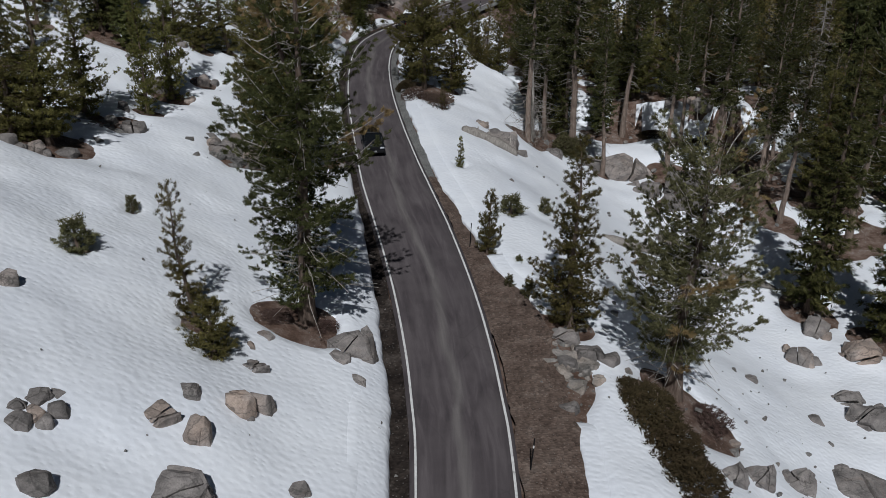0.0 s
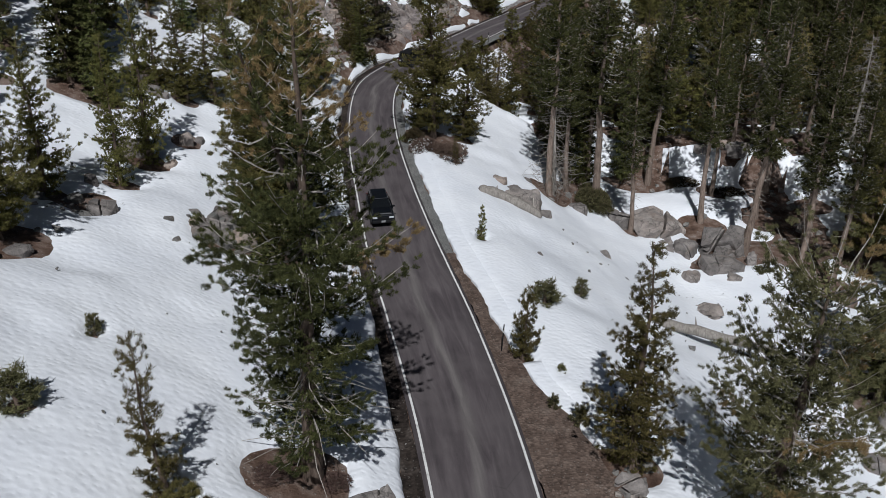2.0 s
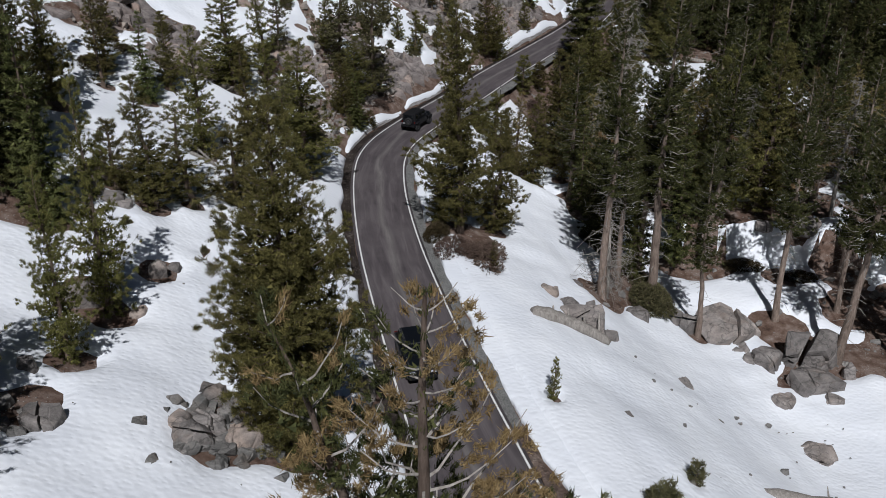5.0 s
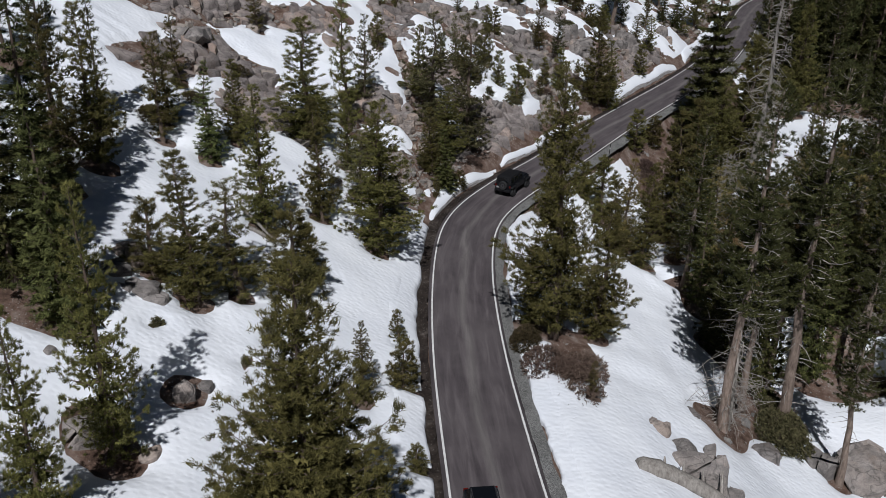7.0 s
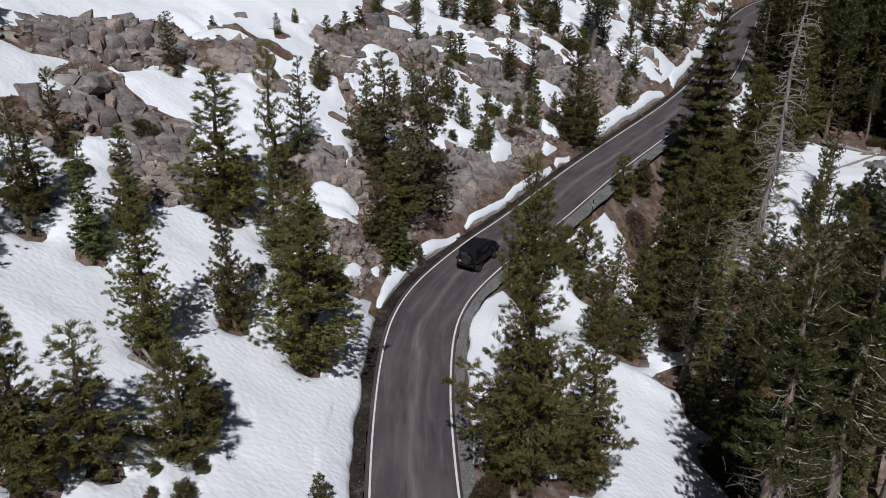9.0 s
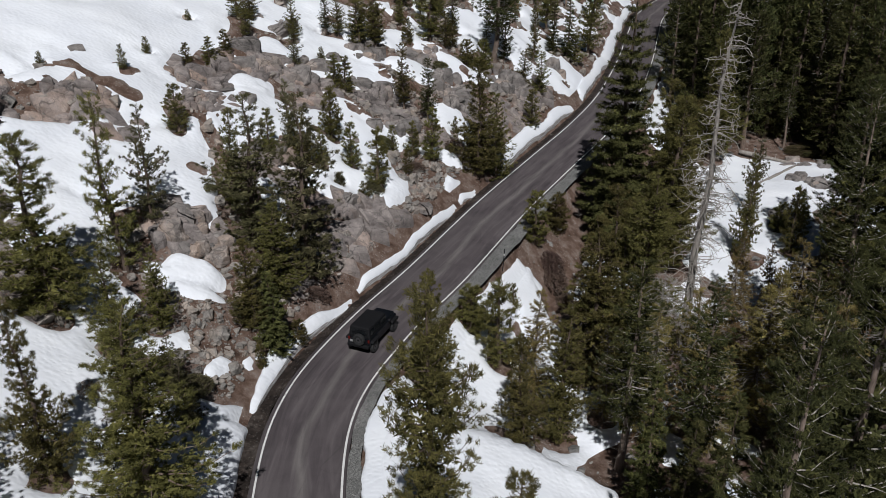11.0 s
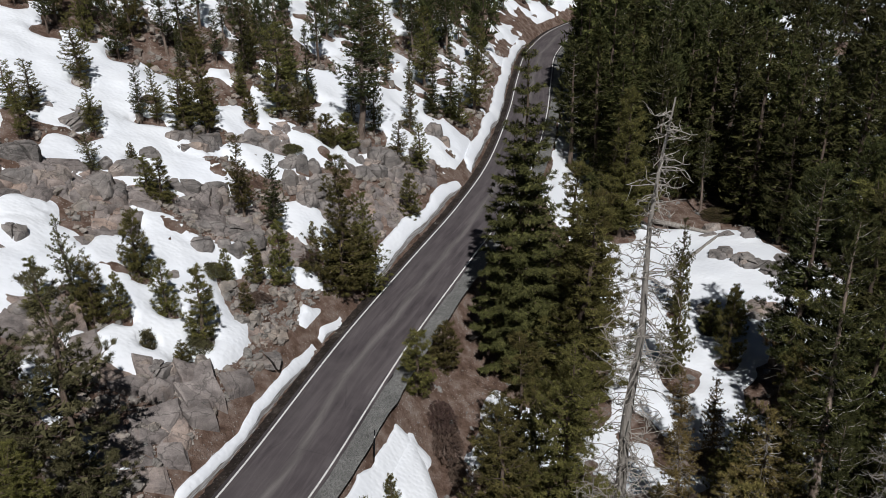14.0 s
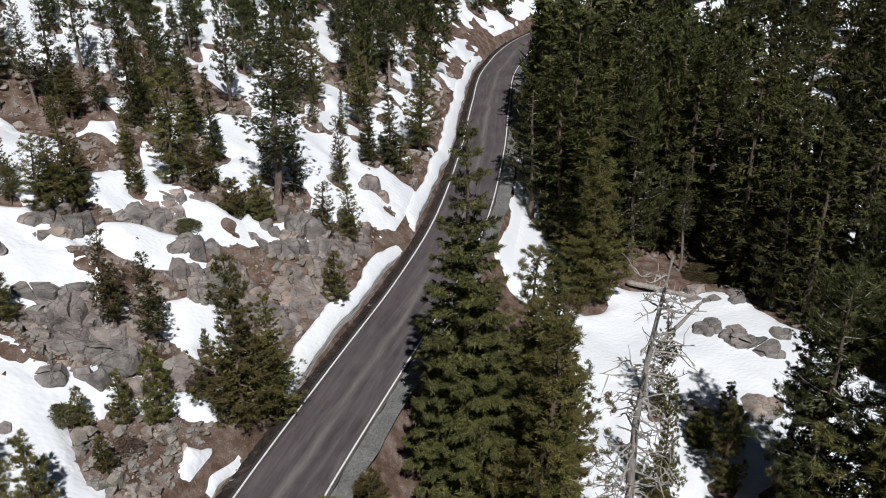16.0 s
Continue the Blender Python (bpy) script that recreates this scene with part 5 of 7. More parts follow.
tree("pine_a", -13.2, 77.4, 5.0, wide=0.95)
tree("pine_c", -12.5, 117.7, 10.4, wide=1.25)
tree("pine_c", -8.9, 117.3, 13.0, wide=1.08)
tree("pine_a", -11.1, 114.6, 6.8, wide=1.52)
tree("fir_a", -10.6, 110.5, 5.8, wide=1.40)
tree("pine_b", -12.0, 111.3, 6.2, wide=1.14)
tree("young_b", -9.4, 111.9, 1.7, wide=1.30)
tree("young_a", -11.3, 108.7, 2.0, wide=0.80)
tree("pine_a", -17.1, 108.8, 5.4, wide=1.05)
tree("pine_c", -17.0, 101.9, 5.6, wide=1.30)
tree("pine_c", -14.3, 102.4, 4.2, wide=1.30)
tree("pine_c", -15.6, 104.6, 3.2, wide=1.40)
tree("pine_mid", 37.2, 125.3, 17.9, wide=1.30)
tree("pine_mid2", 35.3, 127.4, 17.7, wide=1.10)
tree("fir_mid", 36.9, 123.3, 17.7, wide=1.30)
tree("pine_b", 28.7, 131.5, 9.9, wide=0.66)
tree("pine_c", 33.1, 140.2, 8.8, wide=0.66)
tree("young_a", 33.8, 132.7, 6.2, wide=0.85)
tree("pine_pole", 45.4, 159.9, 10.4, wide=1.00)
tree("pine_scrag", 12.9, 38.5, 14.0, wide=0.84)
tree("pine_a", 7.4, 41.7, 11.6, wide=0.95)
tree("young_b", 3.0, 50.3, 4.2, wide=0.62)
tree("pine_slim", -11.8, 34.4, 7.4, wide=0.80)
tree("young_b", -10.6, 32.5, 3.1, wide=1.20)
tree("sapling", -17.6, 36.3, 1.6, wide=1.30)
tree("sapling", -17.6, 43.5, 1.0, wide=1.00)
tree("young_a", 1.4, 65.6, 2.7, wide=0.60)
tree("sapling", 5.1, 57.0, 1.5, wide=1.60)
tree("sapling", 5.0, 49.1, 0.5, wide=1.50)
tree("sapling", 4.1, 45.7, 0.8, wide=1.00)
tree("sapling", 5.2, 44.3, 1.2, wide=1.00)
tree("sapling", 8.0, 60.6, 1.3, wide=1.00)
tree("pine_a", -22.7, 62.4, 10.0, wide=0.72)
tree("pine_wide", -11.9, 59.7, 16.8, wide=1.00)
tree("pine_slim", -0.0, 81.3, 2.4, wide=1.00)
tree("pine_full", -2.0, 87.5, 17.9, wide=0.95)
tree("pine_b", 1.1, 89.7, 9.9, wide=1.14)
tree("pine_b", -3.6, 88.3, 5.9, wide=0.95)
tree("pine_pole", 9.0, 84.9, 22.3, wide=1.00)
tree("pine_pole", 14.2, 88.8, 25.1, wide=1.10)
tree("pine_pole", 21.5, 96.2, 22.4, wide=1.00)
tree("pine_pole", 25.0, 87.8, 21.2, wide=0.90)
tree("pine_pole", 27.6, 82.0, 24.4, wide=1.00)
tree("pine_pole", 11.2, 88.0, 18.1, wide=1.00)
tree("pine_pole", 14.0, 91.9, 19.9, wide=1.00)
tree("pine_pole", 31.0, 89.0, 16.9, wide=1.00)
tree("pine_pole", 33.6, 76.2, 18.5, wide=1.00)
tree("pine_b", -24.7, 50.4, 11.8, wide=1.14)
tree("pine_a", -26.6, 49.6, 9.9, wide=1.14)
tree("pine_a", -25.3, 57.4, 10.0, wide=0.95)
tree("sapling", -19.3, 83.2, 0.5, wide=2.20)
tree("sapling", -20.8, 81.7, 0.4, wide=1.60)
tree("sapling", -18.9, 81.8, 0.5, wide=1.20)
tree("sapling", -17.7, 82.4, 1.0, wide=1.30)
tree("sapling", -18.6, 79.5, 1.1, wide=1.30)
tree("sapling", -23.8, 76.6, 0.5, wide=1.90)
tree("sapling", -17.6, 84.4, 0.7, wide=1.30)
tree("sapling", -19.2, 76.5, 0.5, wide=1.30)
tree("fir_b", 30.5, 60.5, 22.8, wide=1.00)
tree("fir_b", 34.9, 56.0, 22.4, wide=1.00)
tree("pine_pole", 34.3, 84.3, 21.8, wide=1.00)
tree("pine_tall", 38.7, 72.0, 23.6, wide=1.00)
tree("pine_pole", 33.7, 94.1, 19.9, wide=1.00)
tree("pine_slim", -30.3, 96.4, 7.7, wide=1.00)
tree("pine_a", -21.7, 90.7, 10.0, wide=0.95)
tree("pine_c", -18.7, 116.5, 7.8, wide=0.85)
tree("pine_b", -18.9, 95.8, 9.1, wide=0.85)
tree("pine_a", -14.8, 95.5, 11.5, wide=1.42)
tree("pine_b", -23.0, 80.2, 8.8, wide=1.28)
tree("young_a", -25.3, 80.6, 4.6, wide=1.40)
tree("pine_slim", -20.9, 82.3, 7.1, wide=1.60)
tree("young_a", -18.2, 87.7, 3.8, wide=1.00)
tree("pine_a", -22.3, 67.5, 12.7, wide=0.71)
tree("young_a", -11.9, 84.4, 2.6, wide=1.00)
tree("young_b", -11.2, 79.8, 3.3, wide=1.00)
tree("young_a", -9.7, 73.0, 1.9, wide=1.50)
tree("pine_b", -26.2, 100.5, 6.5, wide=1.14)
tree("pine_b", -32.2, 84.9, 10.3, wide=0.95)
tree("pine_a", -18.6, 105.7, 6.4, wide=1.00)
tree("young_a", -18.7, 85.2, 5.6, wide=1.60)
tree("pine_b", -14.0, 120.7, 7.1, wide=0.95)
tree("young_a", -18.8, 127.3, 3.5, wide=1.20)
tree("young_a", -23.4, 131.5, 1.8, wide=1.00)
tree("young_b", -31.8, 113.7, 0.8, wide=1.00)
tree("young_b", -28.6, 128.9, 1.0, wide=1.00)
tree("pine_full", 13.7, 114.4, 15.9, wide=1.10)
tree("pine_b", 20.8, 130.3, 15.5, wide=1.23)
tree("young_a", 9.0, 128.7, 4.5, wide=1.30)
tree("young_b", 11.5, 131.9, 3.3, wide=1.20)
tree("pine_b", -1.0, 108.7, 8.6, wide=0.95)
tree("young_b", 2.3, 116.0, 3.3, wide=1.30)
tree("young_a", 4.0, 114.2, 6.2, wide=1.20)
tree("young_a", 6.0, 120.2, 2.0, wide=1.00)
tree("pine_pole", 28.5, 114.1, 20.7, wide=1.00)
tree("pine_pole", 37.0, 131.8, 15.6, wide=1.00)
tree("pine_a", 26.6, 119.2, 7.8, wide=1.14)
tree("young_a", 37.1, 138.2, 3.4, wide=1.00)
tree("young_b", 34.3, 136.5, 3.1, wide=1.00)
tree("pine_b", 23.7, 138.5, 11.1, wide=1.14)
tree("pine_b", 34.6, 155.3, 14.7, wide=1.14)
tree("young_a", 36.2, 136.0, 3.4, wide=1.20)

tree("pine_slim", -16.8, 147.3, 3.9, wide=1.54)
tree("pine_slim", -16.0, 149.0, 3.9, wide=1.54)
tree("pine_mid", -13.4, 154.3, 5.6, wide=1.28)
tree("pine_mid", -11.7, 147.7, 4.6, wide=1.15)
tree("pine_c", -11.3, 142.5, 3.2, wide=1.15)
tree("pine_mid2", -8.9, 151.2, 4.9, wide=1.02)
tree("pine_mid", -7.7, 151.7, 4.9, wide=1.02)
tree("pine_slim", -5.3, 151.3, 5.5, wide=1.66)
tree("pine_mid", -3.9, 151.7, 8.0, wide=1.02)
tree("young_b", -9.1, 145.6, 1.4, wide=0.96)
tree("young_a", -7.8, 141.9, 2.6, wide=1.24)
tree("young_a", -6.8, 141.4, 3.3, wide=1.24)
tree("pine_mid", -1.4, 142.8, 6.3, wide=1.02)
tree("pine_mid2", 0.8, 141.7, 6.2, wide=1.15)
tree("young_b", -0.5, 155.3, 2.4, wide=0.96)
tree("pine_slim", 2.0, 157.4, 8.2, wide=1.41)
tree("pine_slim", 3.6, 157.1, 4.0, wide=1.54)
tree("young_a", 4.6, 158.2, 2.9, wide=0.96)
tree("young_b", 5.9, 155.8, 3.0, wide=1.16)
tree("pine_tall", 9.1, 158.0, 14.1, wide=1.50)
tree("young_b", 7.7, 155.9, 3.3, wide=1.06)
tree("pine_slim", 12.3, 156.2, 4.5, wide=1.54)
tree("pine_slim", 14.1, 156.8, 5.0, wide=1.40)
tree("pine_b", 5.3, 138.9, 10.7, wide=1.15)
tree("pine_a", 7.3, 140.3, 8.2, wide=1.15)
tree("young_a", 12.4, 150.5, 4.1, wide=1.06)
tree("young_a", 3.5, 142.5, 1.9, wide=0.86)
tree("young_a", 0.8, 137.4, 4.6, wide=0.95)
tree("pine_c", -10.8, 129.7, 5.7, wide=0.80)
tree("young_a", -12.4, 128.2, 3.4, wide=1.03)
tree("young_b", -9.9, 129.4, 3.7, wide=0.95)
tree("young_a", -8.5, 129.9, 3.0, wide=0.95)
tree("young_b", -7.8, 133.5, 4.2, wide=0.79)
tree("young_a", -6.1, 131.5, 4.0, wide=0.95)
tree("young_a", -4.1, 130.2, 4.7, wide=1.03)
tree("young_a", -2.6, 136.0, 2.5, wide=0.95)
tree("young_a", -0.9, 137.0, 3.1, wide=1.03)
tree("young_b", -5.2, 127.8, 1.6, wide=1.11)
tree("sapling", -7.1, 128.6, 1.2, wide=1.03)
tree("young_a", -1.4, 133.4, 2.1, wide=1.11)
tree("pine_tall", -7.5, 163.5, 7.8, wide=1.10)
tree("pine_slim", -5.7, 153.5, 4.0, wide=1.66)
tree("pine_slim", -4.1, 154.4, 3.5, wide=1.66)
tree("pine_mid", -1.2, 159.5, 3.9, wide=1.15)
tree("pine_mid", -5.1, 163.0, 5.5, wide=1.28)
tree("pine_tall", -2.6, 168.7, 4.9, wide=1.00)
tree("fir_mid", 3.2, 164.7, 7.8, wide=1.15)
tree("pine_slim", 0.1, 167.4, 4.6, wide=1.28)
tree("pine_mid2", 1.6, 168.9, 6.2, wide=1.02)
tree("pine_slim", 14.2, 177.8, 7.0, wide=1.28)
tree("pine_slim", 12.7, 176.8, 6.0, wide=1.28)
tree("fir_mid", 17.9, 168.9, 7.5, wide=1.02)
tree("fir_mid", 20.0, 169.7, 8.2, wide=1.15)
tree("young_a", 21.2, 169.9, 3.5, wide=1.54)
tree("pine_mid", 24.2, 175.5, 9.9, wide=1.15)
tree("pine_mid", 11.8, 174.8, 8.8, wide=1.15)
tree("pine_tall", 18.6, 183.7, 10.3, wide=1.00)
tree("pine_tall", 23.7, 188.5, 11.0, wide=1.00)
tree("pine_mid", 18.5, 176.0, 9.0, wide=1.15)
tree("pine_slim", -30.9, 98.7, 5.8, wide=1.66)
tree("fir_a", -27.1, 96.7, 7.2, wide=1.15)
tree("pine_b", -22.2, 106.6, 10.3, wide=1.54)
tree("pine_slim", -19.5, 112.3, 11.0, wide=0.80)
tree("pine_slim", -29.4, 120.1, 4.8, wide=1.28)
tree("young_a", -18.2, 138.9, 2.4, wide=1.28)
tree("young_a", -19.7, 137.0, 1.9, wide=1.28)
tree("young_a", -17.1, 139.8, 2.4, wide=1.28)

tree("pine_mid", -15.8, 144.4, 5.0, wide=0.90)
tree("young_b", -22.7, 136.0, 1.3, wide=0.90)
tree("young_b", -20.8, 144.4, 1.1, wide=0.90)

# the next two firs are added to darken a shadowed gap between trunks
tree("fir_b", 13.3, 91.6, 15.6, wide=0.95)
tree("fir_b", 18.9, 96.6, 16.6, wide=0.90)
tree("pine_mid", 23.3, 134.2, 14.3, wide=1.15)
tree("pine_mid", 23.9, 140.2, 13.8, wide=1.15)
tree("pine_mid2", 36.2, 128.8, 16.0, wide=1.00)
tree("pine_mid", 34.0, 154.9, 11.1, wide=1.00)
tree("fir_b", 10.8, 96.4, 11.1, wide=1.10)
tree("fir_b", 12.0, 95.0, 14.0, wide=1.10)
tree("fir_mid", 10.6, 100.8, 9.9, wide=1.00)

# ---- patches of snow and bare ground ----
drift(-20.3, 127.4, 7.1, 2.6, 112)
drift(-16.6, 135.0, 4.0, 1.6, -128)
drift(-13.6, 130.9, 2.8, 1.1, 104)
drift(-7.8, 129.7, 3.1, 2.1, 118)
drift(-6.3, 137.3, 3.2, 1.1, 110)
drift(-2.7, 131.6, 1.4, 0.9, 75)
drift(-19.8, 139.9, 3.9, 2.1, -164)
drift(-13.0, 143.3, 1.7, 1.3, 120)
drift(-7.4, 145.4, 2.1, 1.4, -171)
drift(-4.0, 145.5, 2.1, 0.7, 159)
drift(24.2, 97.5, 2.0, 1.0, 153)
drift(30.8, 95.2, 2.6, 1.8, -154)
drift(24.4, 88.6, 4.8, 2.1, 138)
drift(36.6, 93.6, 3.1, 1.3, -151)
drift(19.4, 96.5, 4.7, 2.2, 103)
drift(29.0, 90.6, 2.7, 2.2, 62)
drift(15.3, 115.6, 2.1, 1.5, 77)
drift(29.7, 113.6, 3.2, 1.0, -133)
drift(28.7, 110.9, 1.4, 1.0, -176)
drift(25.8, 90.7, 5.8, 2.9, 139)
drift(33.5, 95.8, 4.4, 2.8, 57)
drift(19.2, 94.8, 3.0, 2.9, 151)
drift(31.0, 109.5, 4.1, 2.3, 68)
drift(32.6, 120.8, 4.1, 1.3, -101)
drift(30.0, 113.9, 1.7, 1.4, 98)
drift(24.4, 136.3, 5.8, 1.2, -95)
bare(-34.6, 120.5, 6.3, 2.6, -126)
bare(-27.4, 124.8, 5.3, 1.4, -157)
bare(-34.4, 106.8, 3.0, 1.7, -117)
bare(-31.4, 110.8, 3.1, 1.8, -101)
bare(-28.0, 111.3, 3.3, 1.9, 109)
bare(-26.3, 106.9, 2.9, 2.1, 68)
bare(-16.7, 116.8, 2.1, 1.4, -146)
bare(-17.6, 137.2, 3.4, 1.9, -129)
bare(-11.6, 140.7, 3.2, 1.8, -134)
bare(-17.8, 130.9, 2.4, 1.5, -139)
bare(-33.9, 114.1, 1.9, 1.3, -119)
drift(-17.4, 121.7, 4.4, 1.5, 112)
drift(-15.8, 113.1, 1.4, 0.9, 158)
drift(-11.2, 154.8, 8.0, 5.8, 136)
drift(-15.7, 151.5, 4.1, 3.1, 122)
drift(-13.0, 143.6, 3.2, 2.3, 175)
drift(-15.9, 140.5, 1.1, 0.8, 174)
drift(-9.3, 146.5, 4.1, 2.8, 122)
drift(-3.9, 145.9, 3.0, 1.1, 148)
drift(-9.3, 143.5, 1.4, 1.2, -175)
drift(-14.6, 137.2, 2.1, 1.4, -159)
drift(-13.6, 130.3, 3.4, 3.0, 86)
drift(-13.7, 134.4, 2.3, 1.9, -152)
drift(-9.5, 134.4, 2.2, 1.2, 86)
drift(-7.0, 139.1, 2.1, 0.9, 136)
drift(-6.8, 130.2, 4.2, 2.5, 93)
drift(-5.0, 135.7, 2.6, 1.7, 147)
drift(-1.9, 137.8, 1.0, 0.8, 52)
drift(0.0, 138.2, 1.1, 0.8, 71)
drift(-2.7, 130.8, 2.3, 1.3, 85)
drift(2.9, 138.7, 1.7, 0.6, -180)
drift(2.6, 135.0, 2.1, 0.9, 170)
drift(4.0, 135.4, 1.2, 1.1, 55)
drift(3.2, 144.0, 2.0, 1.7, 52)
drift(3.7, 149.5, 1.4, 1.1, -169)
drift(0.9, 161.7, 7.2, 1.6, 93)
drift(-1.2, 154.8, 3.2, 2.1, -180)
drift(0.2, 150.1, 2.2, 1.8, -173)
drift(6.2, 154.1, 4.2, 1.9, -168)
drift(10.6, 156.3, 1.1, 0.6, -144)
drift(5.2, 165.4, 2.8, 1.9, -153)
drift(14.8, 170.2, 7.1, 4.2, 85)
drift(16.5, 163.4, 2.8, 0.9, 92)
drift(-12.0, 124.0, 2.5, 0.9, 107)
drift(4.4, 121.0, 2.6, 1.9, -162)
drift(-6.3, 132.4, 4.4, 2.9, 123)
drift(-7.2, 127.8, 2.4, 1.4, -134)
drift(-4.6, 136.2, 3.5, 1.8, -153)
drift(-12.2, 132.2, 2.8, 0.9, 101)
bare(-5.0, 124.7, 2.9, 1.5, -152)
bare(-0.9, 134.9, 1.9, 1.8, 67)
bare(-16.7, 116.3, 2.9, 1.8, -170)
bare(-14.1, 111.0, 3.3, 1.9, -164)
bare(-14.6, 106.2, 3.0, 1.5, 15)
drift(-25.0, 75.6, 3.0, 1.8, -157)
drift(37.5, 75.9, 6.0, 3.4, 109)
drift(38.8, 69.5, 3.9, 2.0, 79)
drift(31.3, 79.5, 2.8, 2.3, 157)
drift(-15.9, 114.0, 1.5, 1.0, 175)
drift(-15.6, 112.3, 1.5, 0.6, -173)
drift(-16.7, 107.8, 1.1, 0.7, -136)
drift(-13.5, 107.4, 1.1, 0.5, -119)
drift(-11.5, 109.1, 1.5, 0.6, -128)
drift(-18.6, 120.3, 3.2, 1.7, 159)
patch(26.3, 137.6, 1.6, 7.3, 2.6)
patch(39.0, 143.5, 5.2, 4.9, 2.6)
patch(36.7, 134.2, 1.3, 1.9, 2.6)
patch(-15.8, 113.1, 2.3, 1.7, 1)
patch(-16.3, 107.6, 1.2, 1.2, 1)
patch(-0.6, 129.9, 3.4, 2.4, -1)
patch(-15.0, 109.7, 3.8, 2.1, -1)
patch(-17.0, 116.0, 3.5, 1.7, -1)
patch(38.6, 145.0, 5.9, 7.3, 1)
patch(30.8, 144.0, 2.1, 4.3, 1)
patch(28.7, 154.4, 1.7, 3.1, 1)
patch(33.9, 166.8, 2.8, 5.3, 1)
patch(37.1, 180.4, 2.2, 7.4, 1)
patch(50.1, 158.3, 9.5, 2.7, -1)
patch(4.3, 95.8, 2.2, 4.6, 1)
patch(36.1, 143.3, 2.8, 10.7, 1)
patch(7.7, 121.7, 1.0, 3.4, 1)
patch(-15.6, 115.2, 2.7, 2.7, -1)
patch(-12.7, 112.1, 1.7, 2.3, -1)
patch(-1.1, 85.1, 1.9, 2.2, -1)
patch(32.0, 92.2, 3.3, 3.7, -1)
patch(-7.9, 38.0, 2.6, 1.5, -1)
patch(14.5, 37.0, 2.0, 2.1, -1)
patch(-24.0, 50.4, 5.1, 2.4, -1)
patch(6.7, 36.5, 1.1, 3.0, -1)
patch(-29.5, 74.5, 1.9, 1.1, -1)
patch(25.1, 91.0, 5.3, 2.9, 1)
patch(29.2, 77.2, 4.2, 3.5, 1)
patch(16.3, 82.8, 3.7, 5.0, 1)
patch(19.8, 92.2, 4.1, 2.8, 1)
patch(27.1, 90.4, 3.1, 2.2, 1)
patch(27.0, 97.1, 2.2, 1.2, 1)
patch(3.7, 93.2, 1.9, 5.6, 1)
patch(-15.4, 59.7, 2.0, 2.8, -1)
patch(-22.7, 57.9, 1.3, 2.0, -1)
patch(-8.7, 64.5, 0.5, 3.8, -1)
patch(-21.1, 72.7, 1.3, 1.5, -1)
patch(-24.1, 68.7, 1.4, 2.1, -1)
patch(5.0, 122.2, 2.7, 1.5, 1)
patch(7.6, 120.3, 1.4, 3.1, 1)

# ---- boulders ----
rock(6.9, 40.1, 1.6, 1.0)
rock(6.3, 33.5, 1.0, 0.9)
rock(26.6, 54.0, 1.2, 1.7)
rock(26.9, 52.9, 2.2, 1.7)
rock(27.7, 52.8, 1.5, 1.4)
rock(28.9, 56.7, 0.9, 1.3)
rock(29.6, 56.6, 1.8, 1.7)
rock(30.1, 56.1, 1.2, 1.3)
rock(31.6, 54.3, 1.5, 1.8)
rock(32.4, 54.0, 2.0, 1.6)
rock(32.9, 53.3, 1.0, 1.6)
rock(29.9, 46.3, 1.2, 1.6)
rock(16.0, 36.3, 0.7, 0.5)
rock(7.6, 30.3, 0.6, 0.5)
rock(20.8, 42.3, 0.5, 0.5)
rock(-25.3, 47.6, 1.0, 0.8)
rock(-24.9, 48.2, 1.7, 0.7)
rock(-24.2, 48.3, 0.9, 0.7)
rock(-23.4, 49.4, 1.5, 0.7)
rock(-26.0, 47.6, 1.5, 1.1)
rock(-16.9, 58.9, 1.3, 1.6)
rock(-16.2, 59.1, 1.9, 1.4)
rock(-15.5, 59.4, 1.4, 1.3)
rock(29.8, 98.1, 1.3, 1.6)
rock(30.2, 97.0, 1.1, 1.6)
rock(31.0, 96.9, 2.5, 1.6)
rock(31.7, 96.8, 1.3, 1.7)
rock(6.8, 79.7, 0.8, 1.9)
rock(27.7, 80.1, 1.1, 1.8)
rock(-16.3, 58.2, 1.8, 1.5)
rock(-14.2, 59.3, 2.1, 1.8)
rock(-16.2, 61.9, 1.6, 1.2)
rock(-25.1, 79.1, 2.0, 1.1)
rock(-27.2, 72.1, 0.9, 0.9)
rock(-26.8, 81.2, 2.2, 2.0)
rock(-27.1, 79.5, 1.8, 1.4)
rock(-25.6, 78.7, 2.4, 1.3)
rock(-24.5, 78.4, 1.5, 1.0)
rock(-16.6, 117.9, 1.9, 1.6)
rock(-15.8, 117.1, 1.2, 1.4)
rock(-15.6, 115.8, 1.3, 1.5)
rock(-14.9, 116.2, 2.2, 1.1)
rock(-14.2, 116.8, 1.2, 1.5)
rock(-16.8, 115.8, 1.1, 1.2)
rock(-16.1, 115.6, 1.7, 1.2)
rock(-15.6, 116.3, 1.0, 1.0)
rock(-15.5, 141.3, 3.3, 2.3, 1.6)
rock(9.3, 156.4, 1.3, 1.9)
rock(10.0, 155.3, 1.7, 2.3)
rock(11.0, 155.8, 3.0, 2.7)
rock(11.8, 154.9, 1.6, 2.0)
rock(-5.9, 151.4, 1.3, 1.6)
rock(-5.0, 151.5, 1.7, 1.6)
rock(-4.2, 150.1, 2.8, 1.9)
rock(-3.4, 150.8, 1.5, 2.2)
rock(-10.6, 143.8, 1.4, 1.2)
rock(-9.8, 143.4, 1.3, 1.3)
rock(-9.1, 144.1, 2.6, 1.8)
rock(-8.3, 144.5, 1.3, 1.2)
rock(-2.9, 138.8, 1.1, 1.5)
rock(-2.0, 138.6, 1.3, 2.1)
